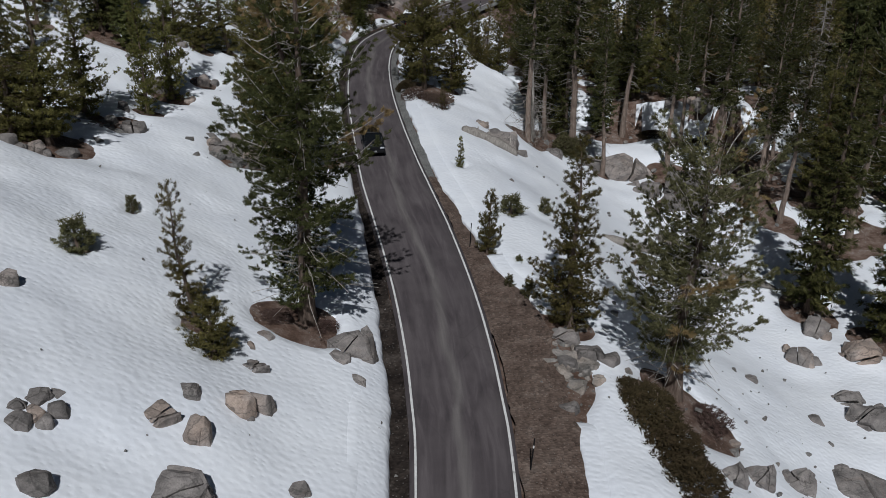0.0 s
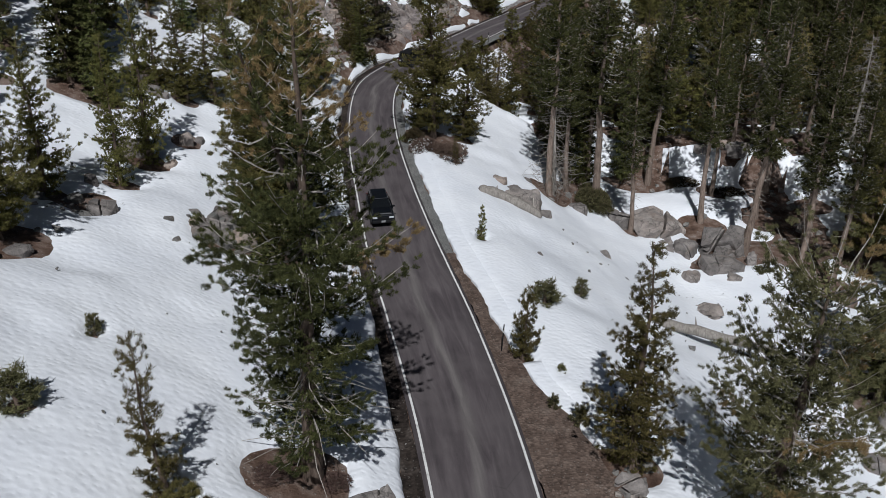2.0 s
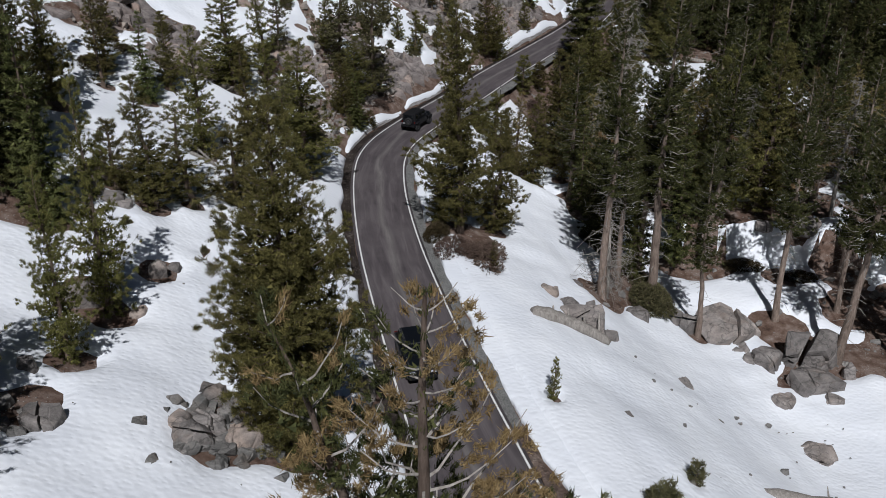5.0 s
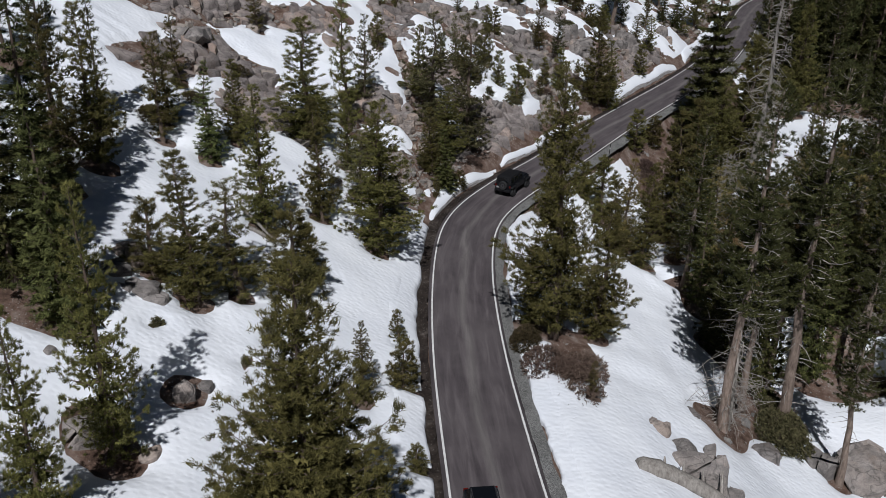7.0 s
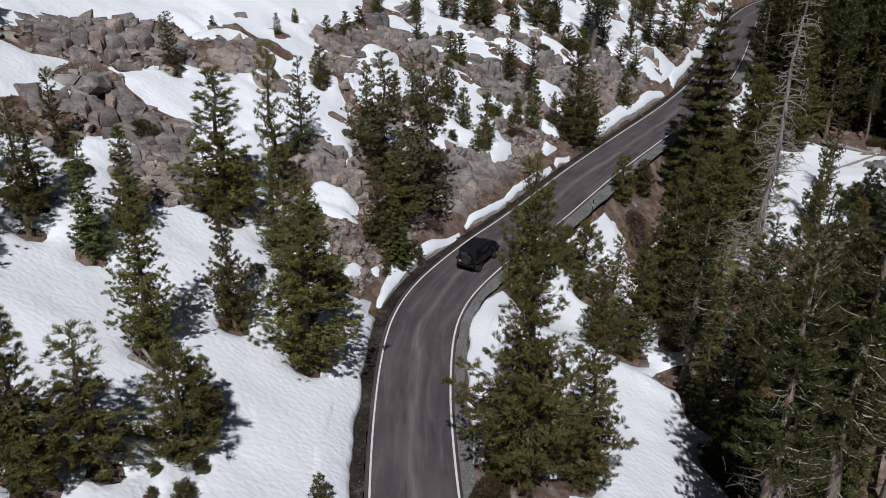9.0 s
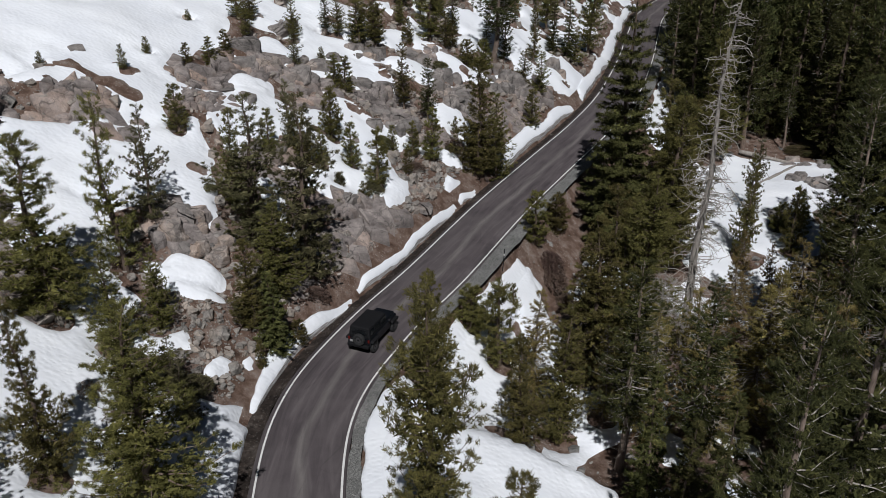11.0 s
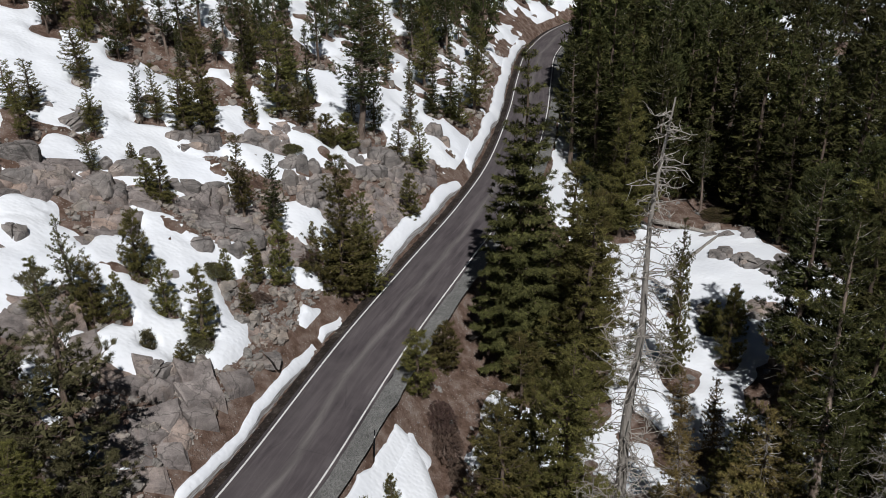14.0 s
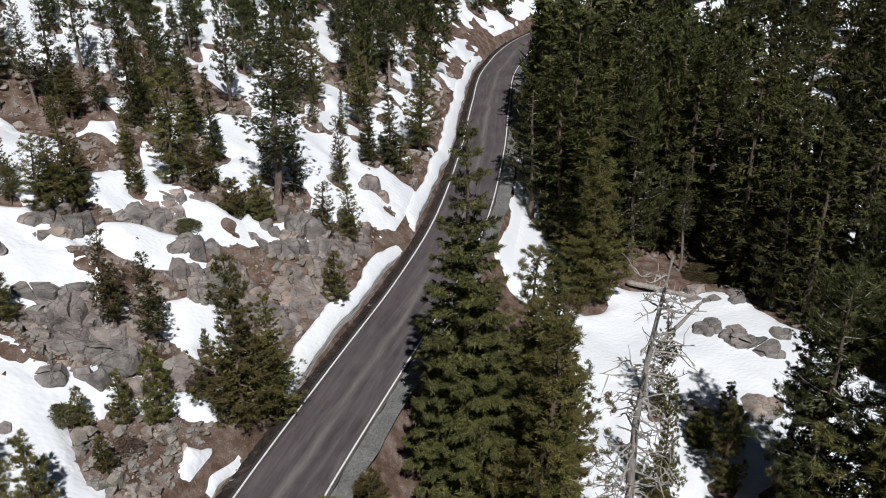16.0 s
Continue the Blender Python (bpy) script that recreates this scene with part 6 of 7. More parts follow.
rock(-1.1, 140.0, 2.8, 1.6)
rock(-0.3, 138.6, 1.9, 1.8)
rock(3.3, 149.6, 1.2, 2.2)
rock(4.2, 150.1, 1.5, 1.9)
rock(4.9, 149.1, 2.3, 2.1)
rock(5.8, 149.5, 1.6, 1.6)
rock(-17.0, 117.5, 2.1, 1.7)
rock(-14.7, 117.5, 1.6, 1.0)
rock(-15.3, 116.3, 1.0, 0.8)
rock(-7.1, 126.5, 1.0, 1.3)
rock(-6.4, 126.4, 1.9, 1.7)
rock(-5.7, 126.5, 1.1, 1.9)
rock(-13.3, 128.1, 1.2, 1.5)
rock(-12.4, 127.6, 2.2, 1.2)
rock(-11.8, 128.6, 1.5, 1.4)
rock(-0.4, 153.4, 1.2, 1.9)
rock(0.4, 154.0, 1.9, 1.2)
rock(1.1, 153.5, 1.4, 1.8)
rock(-15.4, 149.6, 2.0, 1.3, 1.0)
rock(-13.9, 149.8, 1.7, 1.3, 0.9)
rock(-15.6, 139.8, 2.9, 1.4, 1.4)
rock(-13.5, 140.2, 2.6, 1.5, 1.3)
rock(-11.2, 139.9, 1.4, 1.4)
rock(-10.5, 141.0, 2.2, 2.2)
rock(-9.7, 140.8, 1.3, 2.0)
rock(2.2, 147.2, 1.6, 2.4)
rock(3.0, 147.0, 1.6, 2.0)
rock(4.0, 148.0, 2.9, 1.7)
rock(4.8, 147.3, 1.9, 2.4)
rock(8.4, 152.6, 1.3, 2.0)
rock(9.2, 152.8, 1.2, 1.5)
rock(9.9, 153.1, 2.0, 1.8)
rock(10.6, 152.4, 1.0, 1.7)
rock(41.0, 148.7, 0.9, 1.3)
rock(41.6, 148.3, 1.7, 1.3)
rock(42.5, 148.5, 1.2, 1.0)
rock(43.3, 154.1, 2.4, 1.1, 1.2)
rock(45.0, 153.5, 2.2, 1.0, 1.1)
rock(-16.4, 135.0, 1.9, 0.9, 1.0)
rock(-5.9, 149.2, 1.9, 0.8)
rock(2.1, 148.0, 1.1, 1.7)
rock(2.8, 147.8, 1.8, 1.5)
rock(3.4, 147.5, 0.8, 1.7)
rock(16.6, 164.4, 1.2, 2.3)
rock(17.5, 164.9, 2.1, 2.3)
rock(18.3, 164.2, 1.4, 1.7)
rock(7.9, 154.8, 1.1, 1.6)
rock(8.6, 154.4, 1.1, 1.2)
rock(9.4, 154.3, 1.9, 1.3)
rock(10.1, 154.6, 1.2, 1.0)
rock(-5.7, 144.0, 2.9, 1.7, 1.4)
rock(-3.6, 144.3, 2.5, 1.3, 1.3)
rock(-2.9, 143.8, 1.1, 1.7)
rock(-2.4, 144.9, 1.8, 1.7)
rock(-1.7, 145.0, 1.3, 1.3)
rock(42.6, 147.2, 1.0, 1.7)
rock(42.7, 146.1, 0.9, 1.9)
rock(43.4, 146.0, 1.9, 2.1)
rock(44.0, 145.8, 1.3, 1.9)
rock(44.3, 144.6, 1.1, 1.2)
rock(44.8, 144.2, 1.4, 1.4)
rock(45.3, 143.8, 0.7, 1.7)
rock(47.2, 146.7, 2.0, 1.5)
rock(44.1, 148.3, 1.9, 1.1)
rock(46.8, 152.8, 1.6, 1.6)
rock(53.4, 151.9, 1.0, 1.1)
rock(53.8, 151.5, 1.7, 1.0)
rock(54.5, 151.3, 0.9, 1.3)
rock(35.8, 139.4, 2.1, 1.9)
rock(39.1, 138.1, 1.2, 1.5)
rock(39.8, 137.8, 1.8, 1.3)
rock(40.7, 137.8, 1.0, 1.3)
rock(-6.0, 134.6, 1.3, 1.3)
rock(-3.7, 140.4, 2.1, 1.2, 1.1)
rock(-2.2, 140.7, 1.9, 1.3, 0.9)
rock(-4.1, 138.3, 2.0, 1.3)

rock(-6.4, 149.9, 1.9, 1.4)
rock(-4.8, 149.6, 2.0, 1.0)
rock(-8.1, 146.8, 1.7, 1.1)
rock(-13.4, 149.4, 4.2, 1.4)
rock(-11.4, 146.3, 1.5, 0.7)
rock(0.1, 152.8, 3.4, 1.5)
rock(3.4, 146.5, 2.3, 1.6)
rock(4.5, 146.6, 1.8, 1.2)
rock(-14.7, 134.2, 1.8, 1.2)
rock(-0.5, 130.2, 2.2, 0.7)
rock(-4.9, 150.5, 2.4, 1.0)
rock(-4.3, 150.1, 2.4, 0.9)
rock(-6.0, 150.4, 2.4, 1.2)
rock(-0.6, 152.9, 2.5, 1.4)
rock(2.2, 150.3, 2.0, 0.9)
rock(3.3, 147.3, 1.7, 1.5)
rock(2.7, 147.1, 1.7, 1.0)
rock(41.9, 149.0, 2.7, 1.7)
rock(43.4, 146.9, 2.9, 1.9)
rock(44.4, 145.2, 2.9, 1.7)
rock(47.6, 154.1, 2.1, 1.2)
rock(40.4, 138.8, 3.5, 1.9)
rock(44.6, 155.6, 2.1, 1.4)
rock(53.4, 156.8, 2.5, 1.4)
rock(52.1, 151.4, 3.2, 1.8)

rock(-11.2, 26.5, 1.6, 1.1)
rock(-9.7, 26.1, 1.3, 2.1)
rock(-10.6, 28.3, 1.5, 1.1)
rock(-8.4, 28.5, 1.0, 0.7)
rock(-4.6, 36.9, 2.9, 2.3)
rock(-5.3, 35.6, 1.5, 1.3)
rock(-4.3, 34.0, 1.3, 1.1)
rock(-3.3, 31.3, 1.0, 0.8)
rock(-9.5, 23.5, 2.5, 1.7)
rock(-13.6, 21.4, 1.3, 1.5)
rock(-5.8, 25.5, 1.3, 1.0)
rock(28.8, 111.1, 2.5, 1.3)
rock(30.8, 96.2, 2.6, 1.4)
rock(27.2, 97.3, 1.8, 1.1)
rock(39.6, 94.2, 2.9, 1.3)
rock(35.3, 86.7, 1.8, 1.5)
rock(16.0, 118.3, 1.0, 0.9)
rock(-18.7, 31.3, 1.4, 1.4)
rock(-33.7, 112.8, 4.1, 1.6)
rock(-35.8, 112.0, 1.5, 0.8)
rock(-26.9, 132.3, 1.4, 1.0)
rock(-39.0, 117.8, 1.5, 0.9)
rock(-32.8, 104.8, 1.7, 0.9)
rock(-19.3, 122.3, 0.9, 0.8)
rock(-16.6, 115.2, 1.2, 1.0)
rock(-15.7, 116.1, 1.1, 0.8)
rock(-14.6, 115.5, 1.4, 1.1)
rock(-17.5, 115.9, 1.8, 1.8)
rock(-14.1, 117.2, 1.0, 0.7)
rock(-37.4, 117.8, 2.0, 1.3)

rock(19.7, 86.6, 5.2, 3.2)
rock(20.3, 84.1, 2.1, 1.3)
rock(16.2, 86.0, 2.5, 2.3)
rock(5.7, 77.3, 3.7, 2.4)
rock(5.0, 79.0, 2.2, 1.3)
rock(7.3, 76.6, 1.8, 1.3)
rock(11.7, 84.2, 1.9, 1.7)
rock(3.7, 80.3, 2.0, 1.2)
rock(6.4, 84.0, 1.9, 0.7)
rock(25.6, 82.3, 4.4, 4.2)
rock(22.1, 82.1, 2.7, 2.5)
rock(24.2, 78.9, 4.6, 2.2)
rock(25.1, 79.0, 2.0, 1.5)
rock(21.0, 82.4, 2.0, 1.3)
rock(25.1, 77.3, 2.0, 1.1)
rock(21.2, 77.0, 1.9, 1.6)
rock(12.4, 75.0, 1.9, 0.9)
rock(21.0, 71.4, 2.7, 1.7)
rock(5.6, 65.3, 1.0, 0.7)
rock(13.7, 71.0, 0.7, 0.5)
rock(-8.9, 65.9, 1.3, 2.4)
rock(-8.4, 63.1, 1.2, 1.4)
rock(-9.2, 62.0, 1.7, 1.4)
rock(-21.1, 72.4, 1.3, 1.7)
rock(-20.4, 73.7, 0.9, 0.8)
rock(-21.0, 68.2, 1.3, 0.8)
rock(-22.0, 57.1, 2.0, 1.5)
rock(-23.8, 60.3, 1.1, 1.6)
rock(-23.7, 67.8, 2.2, 1.9)

rock(-15.1, 23.8, 1.3, 1.0)
rock(-14.5, 24.1, 1.4, 1.0)
rock(-14.2, 24.8, 1.0, 1.2)
rock(-15.1, 25.2, 1.4, 0.9)
rock(-15.5, 24.5, 0.9, 0.9)
rock(-14.7, 25.6, 1.0, 0.7)
rock(-14.9, 24.3, 1.0, 1.0)
rock(-8.6, 28.8, 1.5, 2.0)
rock(-7.8, 29.7, 1.2, 2.3)
rock(-8.9, 32.3, 1.6, 1.1)
rock(-9.4, 34.0, 1.2, 1.0)
rock(-9.0, 35.5, 1.2, 0.9)
rock(7.9, 38.4, 1.9, 1.5)
rock(9.0, 38.3, 1.4, 1.3)
rock(6.6, 37.4, 1.4, 0.9)
rock(27.0, 52.8, 2.8, 2.3)
rock(29.7, 57.0, 2.8, 2.5)
rock(31.9, 53.4, 3.1, 2.7)
rock(28.7, 45.2, 3.1, 2.6)
rock(28.3, 47.6, 2.2, 1.8)
rock(16.5, 33.8, 2.0, 2.0)
rock(19.6, 35.5, 2.5, 2.1)
rock(12.3, 32.2, 1.3, 1.3)
rock(14.6, 32.3, 1.6, 1.6)
rock(24.8, 38.1, 4.3, 1.9)
rock(24.5, 44.3, 1.4, 1.1)
rock(20.7, 46.6, 1.2, 0.9)

# ---- bedrock ----
ledge(-34.6, 120.5, 12.3, 5.4, 1.60, 52, 341)
ledge(-27.4, 124.8, 11.1, 3.7, 1.30, 40, 410)
ledge(-24.1, 124.9, 6.4, 2.8, 1.00, 41, 205)
ledge(-34.4, 106.8, 5.5, 3.5, 1.30, 51, 838)
ledge(-31.4, 110.8, 5.2, 4.6, 1.50, 55, 505)
ledge(-28.1, 111.7, 4.5, 5.0, 1.30, 51, 590)
ledge(-27.3, 107.2, 4.0, 3.7, 1.00, 47, 258)
ledge(-24.9, 107.7, 4.3, 5.2, 0.70, 48, 192)
ledge(-17.0, 117.1, 3.9, 3.1, 1.20, 35, 168)
ledge(-17.6, 137.2, 9.2, 6.7, 1.10, 41, 120)
ledge(-11.6, 140.7, 8.8, 6.8, 0.90, 41, 511)
ledge(-17.8, 130.9, 6.2, 5.0, 0.90, 42, 662)
ledge(-14.5, 139.9, 6.4, 3.9, 0.90, 24, 341)
ledge(-10.3, 141.1, 6.8, 3.9, 1.10, 29, 410)
ledge(-11.9, 136.9, 4.8, 3.4, 0.90, 30, 205)
ledge(-8.0, 137.4, 4.0, 3.8, 0.90, 27, 838)
ledge(-3.8, 142.9, 5.1, 4.3, 0.90, 25, 505)
ledge(-1.6, 139.9, 6.8, 4.2, 0.60, 25, 590)
ledge(9.4, 152.8, 7.6, 5.2, 0.90, 31, 258)
ledge(15.1, 156.2, 9.8, 6.5, 1.00, 39, 192)
ledge(4.2, 147.7, 5.1, 4.0, 0.90, 35, 168)
ledge(2.3, 133.4, 3.7, 2.1, 0.70, 33, 396)
ledge(-12.5, 127.4, 3.3, 2.7, 1.10, 20, 919)
ledge(10.5, 147.6, 5.9, 5.0, 0.80, 36, 160)
ledge(0.5, 153.3, 3.2, 2.6, 1.00, 30, 327)
ledge(-12.9, 140.4, 3.5, 2.8, 1.20, 25, 649)
ledge(15.0, 155.8, 7.9, 5.3, 1.00, 31, 468)
ledge(2.6, 154.4, 2.7, 2.8, 1.00, 17, 383)
ledge(11.9, 149.3, 5.5, 3.8, 0.80, 25, 898)
ledge(-6.5, 125.1, 4.5, 2.8, 1.40, 17, 341, 0.95)
ledge(-5.1, 122.7, 3.5, 2.1, 1.20, 19, 410, 0.8)
ledge(-2.6, 126.2, 3.4, 2.4, 1.10, 26, 205, 0.75)
ledge(2.7, 134.4, 2.6, 2.4, 0.80, 34, 838)
ledge(0.2, 131.6, 3.4, 2.7, 0.50, 30, 505)
ledge(-10.0, 115.9, 3.1, 2.1, 0.58, -10, 11)
ledge(-7.1, 121.2, 2.2, 2.5, 0.50, 15, 16)

# ---- dead trees, logs, shrubs and posts ----
snag(18.5, 117.2, 26.9, 0, 5, 0.1)
snag(14.0, 111.5, 10.1, 0, 6, 0.1)
snag(9.5, 85.5, 12.4, 0, 7, 0.05)
snag(31.2, 112.2, 9.8, 3, 8, 0.1)
snag(42.6, 95.0, 13.2, 0, 9, 0.1)
snag(34.8, 99.7, 13.6, 0, 10, 0.3)
log(1.8, 75.5, 6.9, 74.7, 0.5, lift=0.24)
log(13.3, 63.2, 28.6, 62.9, 0.38, lift=0.14)
log(1.5, 153.0, 4.7, 149.6, 0.28, lift=0.3)
log(39.1, 158.0, 43.9, 154.0, 0.25, lift=0.3)
log(34.9, 146.0, 44.2, 153.4, 0.2, lift=0.3)
log(-22.4, 89.2, -20.5, 88.7, 0.15, lift=0.5)
log(-23.3, 90.9, -20.5, 88.6, 0.12, lift=0.6)
shrub(10.2, 34.1, 3.5, 5.3, 0.9, 0)
shrub(10.6, 31.8, 3.9, 4.7, 1.0, 1)
shrub(11.0, 29.6, 3.8, 4.4, 1.0, 2)
shrub(9.5, 35.4, 2.1, 3.4, 0.7, 0)
shrub(14.6, 37.3, 2.7, 2.8, 0.5, 3)
shrub(-9.0, 37.7, 2.1, 1.4, 0.3, 3)
shrub(-6.5, 38.4, 1.8, 1.3, 0.3, 3)
shrub(-2.9, 83.9, 2.5, 3.8, 1.0, 3)
shrub(-1.6, 83.3, 2.5, 2.7, 0.8, 3)
shrub(-3.9, 86.5, 1.9, 3.4, 1.0, 0)
shrub(-0.9, 83.7, 2.4, 2.6, 0.7, 3)
shrub(-0.8, 82.7, 3.5, 6.2, 0.8, 3)
shrub(-8.6, 116.0, 2.4, 1.5, 0.6, 3)
shrub(-15.8, 121.2, 1.5, 1.1, 0.5, 4)
shrub(-4.6, 129.4, 2.1, 1.7, 1.0, 4)
shrub(2.9, 140.2, 1.9, 1.6, 0.6, 3)
shrub(10.2, 126.1, 2.1, 5.3, 0.9, 3)
shrub(10.1, 127.5, 2.2, 3.5, 0.8, 3)
shrub(10.6, 123.7, 1.7, 3.6, 0.7, 3)
shrub(2.9, 139.6, 1.7, 1.2, 0.8, 4)
shrub(-3.6, 136.0, 1.9, 1.6, 1.0, 4)
shrub(12.0, 158.3, 1.8, 2.2, 0.6, 3)
shrub(2.6, 152.7, 2.0, 1.7, 0.7, 4)
shrub(-0.8, 135.4, 2.0, 1.3, 0.7, 3)
shrub(51.4, 155.6, 5.0, 4.5, 0.8, 0)
shrub(53.6, 152.9, 4.4, 3.9, 0.8, 0)
shrub(47.2, 158.3, 4.4, 3.9, 0.6, 0)
shrub(34.9, 137.4, 2.5, 3.3, 0.9, 0)
shrub(-14.6, 104.8, 2.0, 2.5, 0.9, 4)
shrub(-12.7, 112.9, 1.8, 2.9, 0.7, 4)
shrub(-17.8, 100.3, 1.5, 1.6, 0.6, 3)
shrub(-19.1, 101.5, 1.5, 1.8, 0.6, 3)
shrub(-32.0, 104.2, 2.0, 1.1, 0.6, 0)
shrub(25.2, 95.8, 3.8, 2.9, 0.6, 0)
shrub(29.8, 94.2, 3.3, 2.6, 0.6, 0)
shrub(14.2, 88.8, 2.9, 7.3, 1.6, 4)
shrub(13.4, 87.4, 3.4, 4.9, 1.8, 4)
shrub(-19.3, 83.3, 1.1, 0.7, 0.4, 4)
shrub(-17.4, 84.3, 0.7, 0.7, 0.4, 4)
shrub(-17.9, 82.8, 0.8, 0.9, 0.5, 4)
shrub(-30.6, 103.3, 2.4, 2.0, 0.8, 0)
shrub(-32.2, 98.7, 2.3, 3.0, 1.0, 0)
shrub(-29.1, 111.2, 2.6, 2.2, 1.0, 0)
post(3.9, 29.0)
post(1.8, 50.8)
post(5.2, 121.2)


scatter(265, right_near, right_gap, right_kind, 5, 0.95)
scatter(150, upper_left, lambda x, y, d, yy, rng: None if d > -7 or hand_set(x, y) else 2.0, lambda x, y, d, yy, rng: (rng.choice(["pine_far", "pine_far2", "fir_far", "pine_far", "young_a"]), rng.uniform(3.5, 11) + (y > 185) * 2.5), 17)
scatter(20, lambda rng: (rng.uniform(-22, 4), rng.uniform(160, 182)), lambda x, y, d, yy, rng: 1.9, lambda x, y, d, yy, rng: (rng.choice(["pine_mid", "pine_far", "pine_mid2", "young_a"]), rng.uniform(3.5, 8.5)), 23)
scatter(90, bend_left, lambda x, y, d, yy, rng: 2.2 if -32 < d < -6.5 else None, lambda x, y, d, yy, rng: (rng.choice(["pine_far", "fir_far", "pine_far2"]), rng.uniform(6, 14)), 19)
scatter(115, left_slope, left_gap, left_kind, 7)
scatter(62, left_near, lambda x, y, d, yy, rng: 3.4 if d < -24 else None, lambda x, y, d, yy, rng: (rng.choice(["pine_far", "pine_far2", "fir_far"]), rng.uniform(8, 14)), 8)


def woods(spots, label):
    """Trees of the distance, joined: too many to count."""
    rng = random.Random(5)
    v_all, f_all, m_all, n = [], [], [], 0
    mats = [BARK, PINE, FIR, PINE_GREY, DEADWOOD, RUST, FIR_SHADED, PINE_DARK, PALE_BARK]
    for kind, x, y, h, wide in spots:
        h0, parts = KINDS[kind]
        s = h / h0
        a = np.array(pose(x, y, float(ground(x, y)[0]), rng.uniform(-2, 2), rng.uniform(-2, 2), rng.uniform(0, 360)) @ Matrix.Diagonal((s * wide, s * wide, s, 1)))
        for nm, me, _ in parts:
            co = np.empty(len(me.vertices) * 3)
            me.vertices.foreach_get("co", co)
            co = co.reshape(-1, 3) @ a[:3, :3].T + a[:3, 3]
            idx = np.empty(len(me.loops), dtype=np.int32)
            me.loops.foreach_get("vertex_index", idx)
            mi = np.zeros(len(me.polygons), dtype=np.int32)
            me.polygons.foreach_get("material_index", mi)
            slot = np.array([mats.index(m) for m in me.materials])
            v_all.append(co)
            f_all.append((idx.reshape(-1, 4 if nm == "trunk" else 3) + n).tolist())
            m_all.append(slot[mi])
            n += len(co)
    me = mesh_of("distant_forest", np.vstack(v_all), [f for block in f_all for f in block], mats)
    me.polygons.foreach_set("material_index", np.concatenate(m_all).astype(np.int32))
    tagged(new("distant_forest", me), label, "forest", kind="stuff")


def beyond():
    rng = random.Random(77)
    spots, tries = [], 0
    while len(spots) < 310 and tries < 9000:
        tries += 1
        pick = rng.random()
        if pick < 0.38:
            x, y = rng.uniform(56, 125), rng.uniform(130, 290)
        elif pick < 0.52:
            x, y = rng.uniform(58, 210), rng.uniform(60, 400)
        else:
            x, y = rng.uniform(-150, 70), rng.uniform(205, 400)
        d = float(off_road(x, y)[0][0])
        if abs(d) < 8 or any((x - q[1]) ** 2 + (y - q[2]) ** 2 < 13 for q in spots) or any((x - a) ** 2 + (y - b) ** 2 < 10 for a, b, _ in TREES):
            continue
        spots.append((rng.choice(["pine_tiny", "fir_tiny"]), x, y, rng.uniform(11, 20) if d > 0 else rng.uniform(8, 16), rng.uniform(1.0, 1.25)))
    return spots


woods(FAR, "scattered conifers on the farther snowy slopes")
woods(beyond(), "dense dark conifer forest on the slopes beyond the road")


# ---- rubble ----
def rubble(name, spots, label, lift=0.0):
    """Loose stones, too many to count; spots are (x, y, size)."""
    rng = np.random.default_rng(3)
    shapes = []
    for i in range(8):
        bm = hull_of(random.Random(300 + i), 0.6, 13)
        bmesh.ops.triangulate(bm, faces=bm.faces)
        bm.verts.index_update()
        shapes.append((np.array([v.co[:] for v in bm.verts]) - [0, 0, 0.3], np.array([[v.index for v in f.verts] for f in bm.faces])))
        bm.free()
    pile = Pile()
    spots = np.array(spots)
    z = ground(spots[:, 0], spots[:, 1])
    for (x, y, s), zz in zip(spots, z):
        v, f = shapes[rng.integers(8)]
        m = np.array(Euler(rng.uniform(-0.5, 0.5, 3) * [1, 1, 12]).to_matrix())
        pile.add((v * s * rng.uniform([0.8, 0.7, 0.45], [1.3, 1.2, 0.95])) @ m.T + [x, y, zz + 0.1 * s + lift], f)
    me = pile.mesh(name, RUBBLE)
    tagged(new(name, me), label, "rubble", kind="stuff")


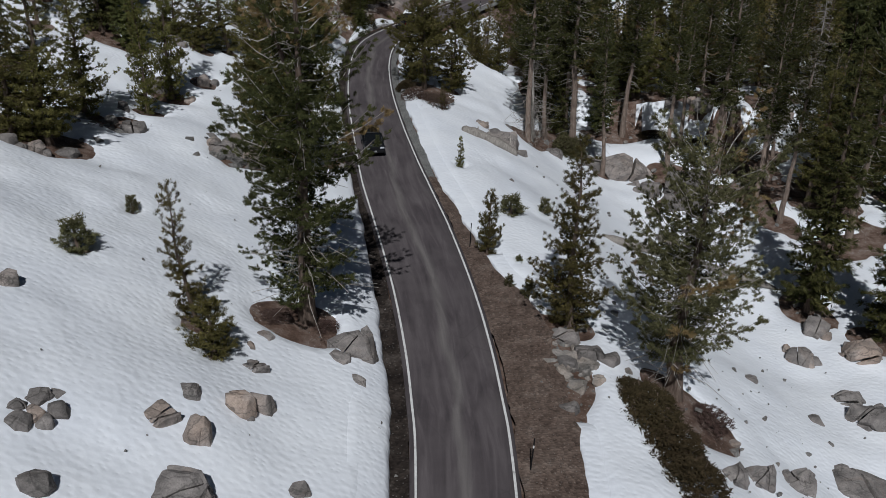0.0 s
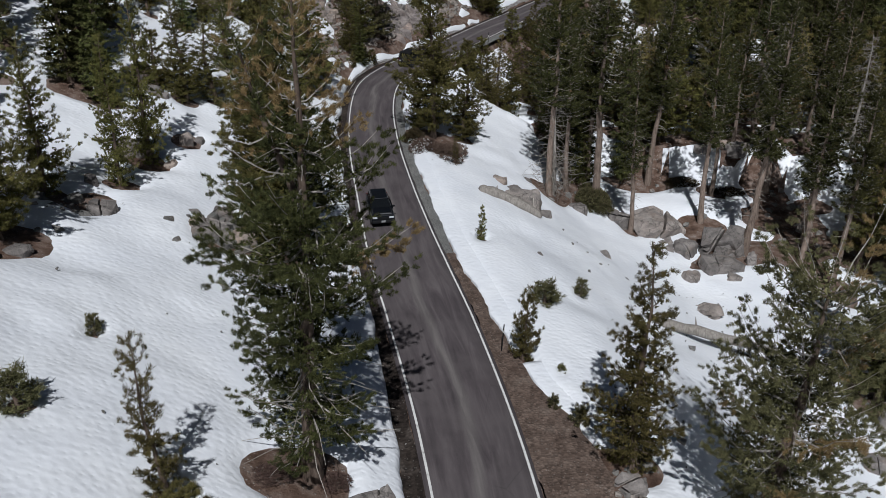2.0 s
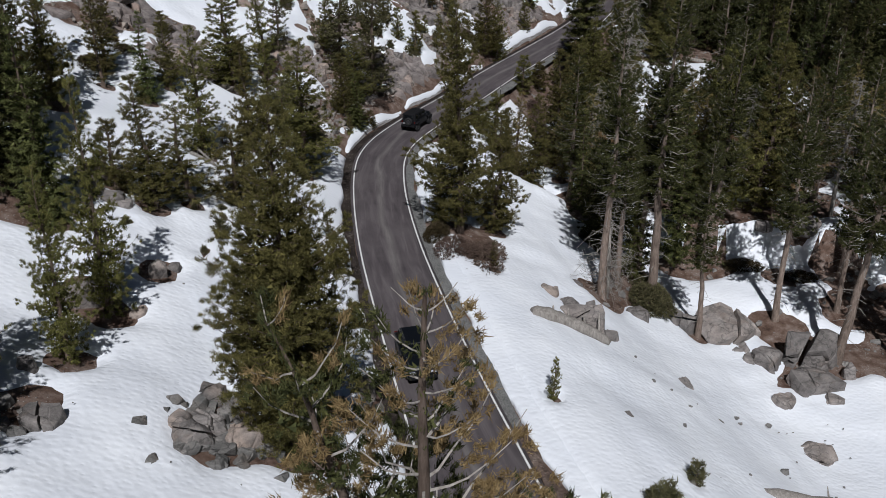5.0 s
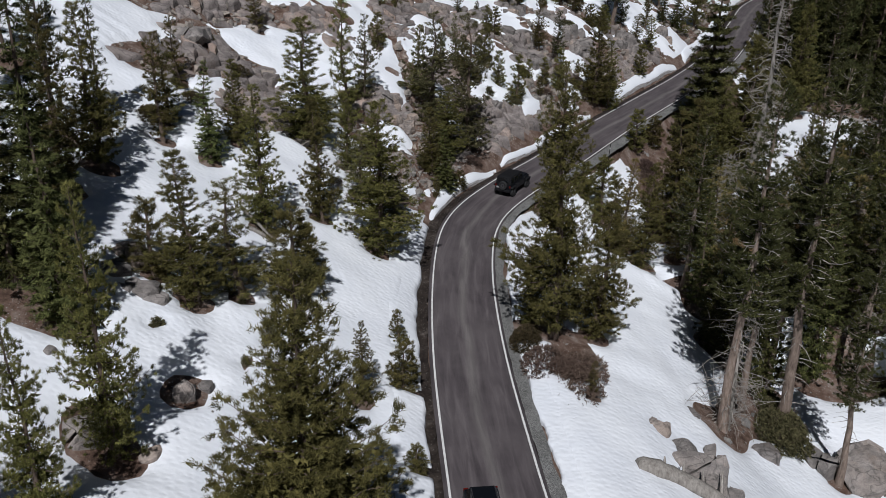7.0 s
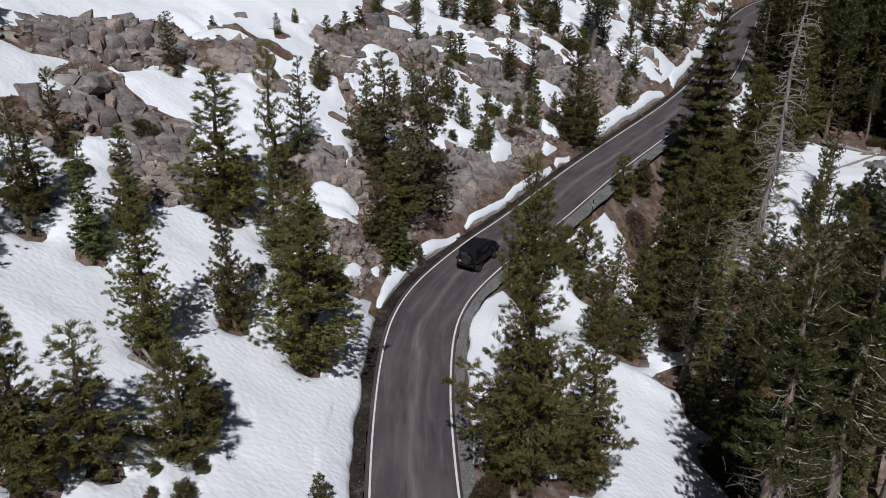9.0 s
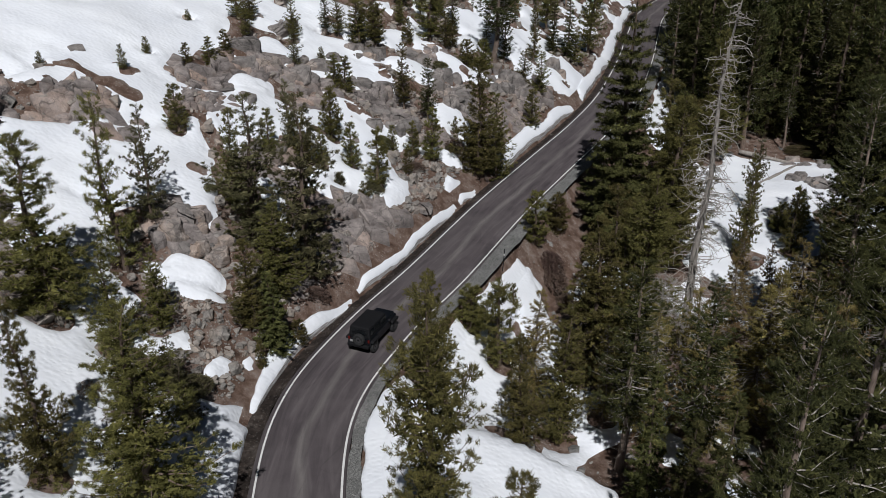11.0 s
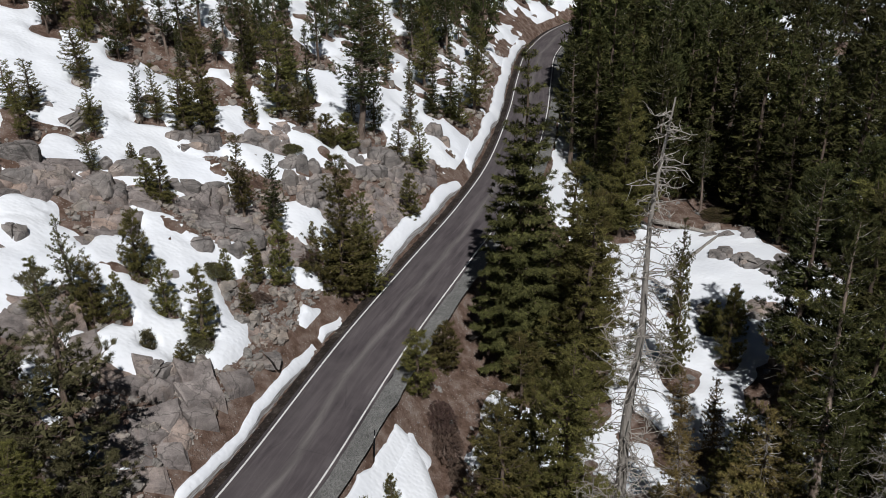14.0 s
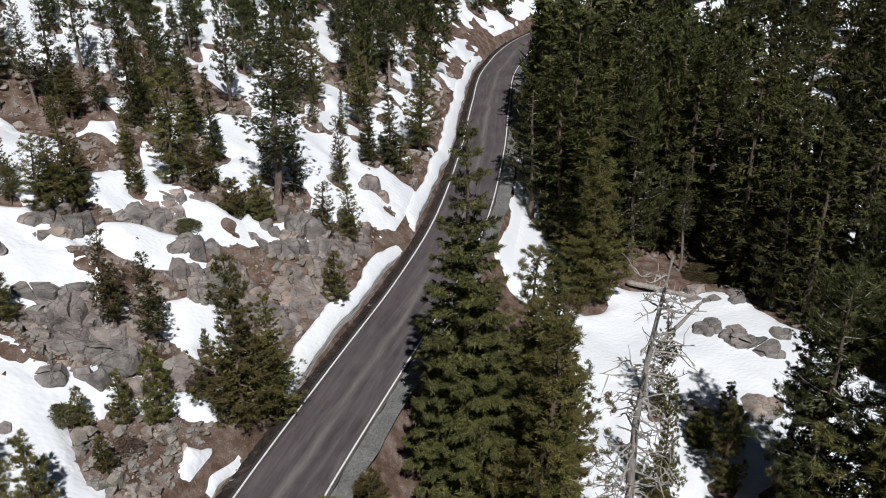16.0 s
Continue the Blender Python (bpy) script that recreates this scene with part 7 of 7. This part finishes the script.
def rubble_spots(count, x0, x1, y0, y1, d0, d1, small, large, limit, seed):
    rng = np.random.default_rng(seed)
    x, y = rng.uniform(x0, x1, count * 6), rng.uniform(y0, y1, count * 6)
    d, _, yy = off_road(x, y)
    ok = (d > d0) & (d < d1)
    x, y, d, yy = x[ok], y[ok], d[ok], yy[ok]
    c = snow_cover(x, y, d, yy)
    ok = c < limit
    x, y = x[ok][:count], y[ok][:count]
    s = small + (large - small) * rng.uniform(0, 1, len(x)) ** 4
    return list(zip(x, y, s))


rubble("rubble_bank", rubble_spots(7500, -60, 45, 104, 205, -34, -5.0, 0.14, 1.2, -0.03, 1), "broken grey-brown granite rubble on the bare uphill bank")
rubble("rubble_fine", rubble_spots(2600, -26, 2, 104, 128, -20, -4.9, 0.05, 0.34, 0.05, 11) + rubble_spots(2600, -14, 30, 126, 165, -20, -4.9, 0.06, 0.34, 0.0, 12) + rubble_spots(800, -18, -8, 105, 116, -14, -4.9, 0.1, 0.6, 0.0, 14) + rubble_spots(1500, -12, 8, 118, 142, -15, -4.9, 0.12, 0.75, 0.0, 13), "fine granite stones and grit on the bare bank")
rubble("rubble_downhill", rubble_spots(1500, -2, 62, 20, 190, 4.4, 45, 0.15, 1.0, -0.05, 2), "scattered granite stones on the bare downhill ground")
rubble("ditch_stones", rubble_spots(900, -14, 50, 18, 200, -4.6, -2.9, 0.06, 0.3, 5.0, 4), "small stones lying in the ditch beside the road")
rubble("snow_stones", rubble_spots(200, 8, 40, 22, 75, 7.5, 30, 0.12, 0.6, 9.0, 8) + rubble_spots(60, -30, -6, 22, 75, -26, -5, 0.1, 0.3, 9.0, 9), "small stones and debris scattered on the snow", 0.38)
rubble("turnout_stones", rubble_spots(420, 2, 9, 20, 62, 3.4, 7.2, 0.06, 0.45, 5.0, 6), "pale stones along the edge of the gravel turnout")
for px, py, n, r in ((-15.6, 59.3, 170, 2.6), (7.5, 37.5, 60, 2.2), (-25.5, 56, 60, 3.0), (-9.9, 64.0, 50, 1.2)):
    rng_ = np.random.default_rng(int(py))
    rubble("rock_heap", [(px + rng_.normal(0, r * 0.5), py + rng_.normal(0, r * 0.5), rng_.uniform(0.3, 1.1)) for _ in range(n)], "heap of broken granite blocks beside the road")

build_land()
build_road()


off_roader(112.8, 0.35)
suv(69.0, -0.95)
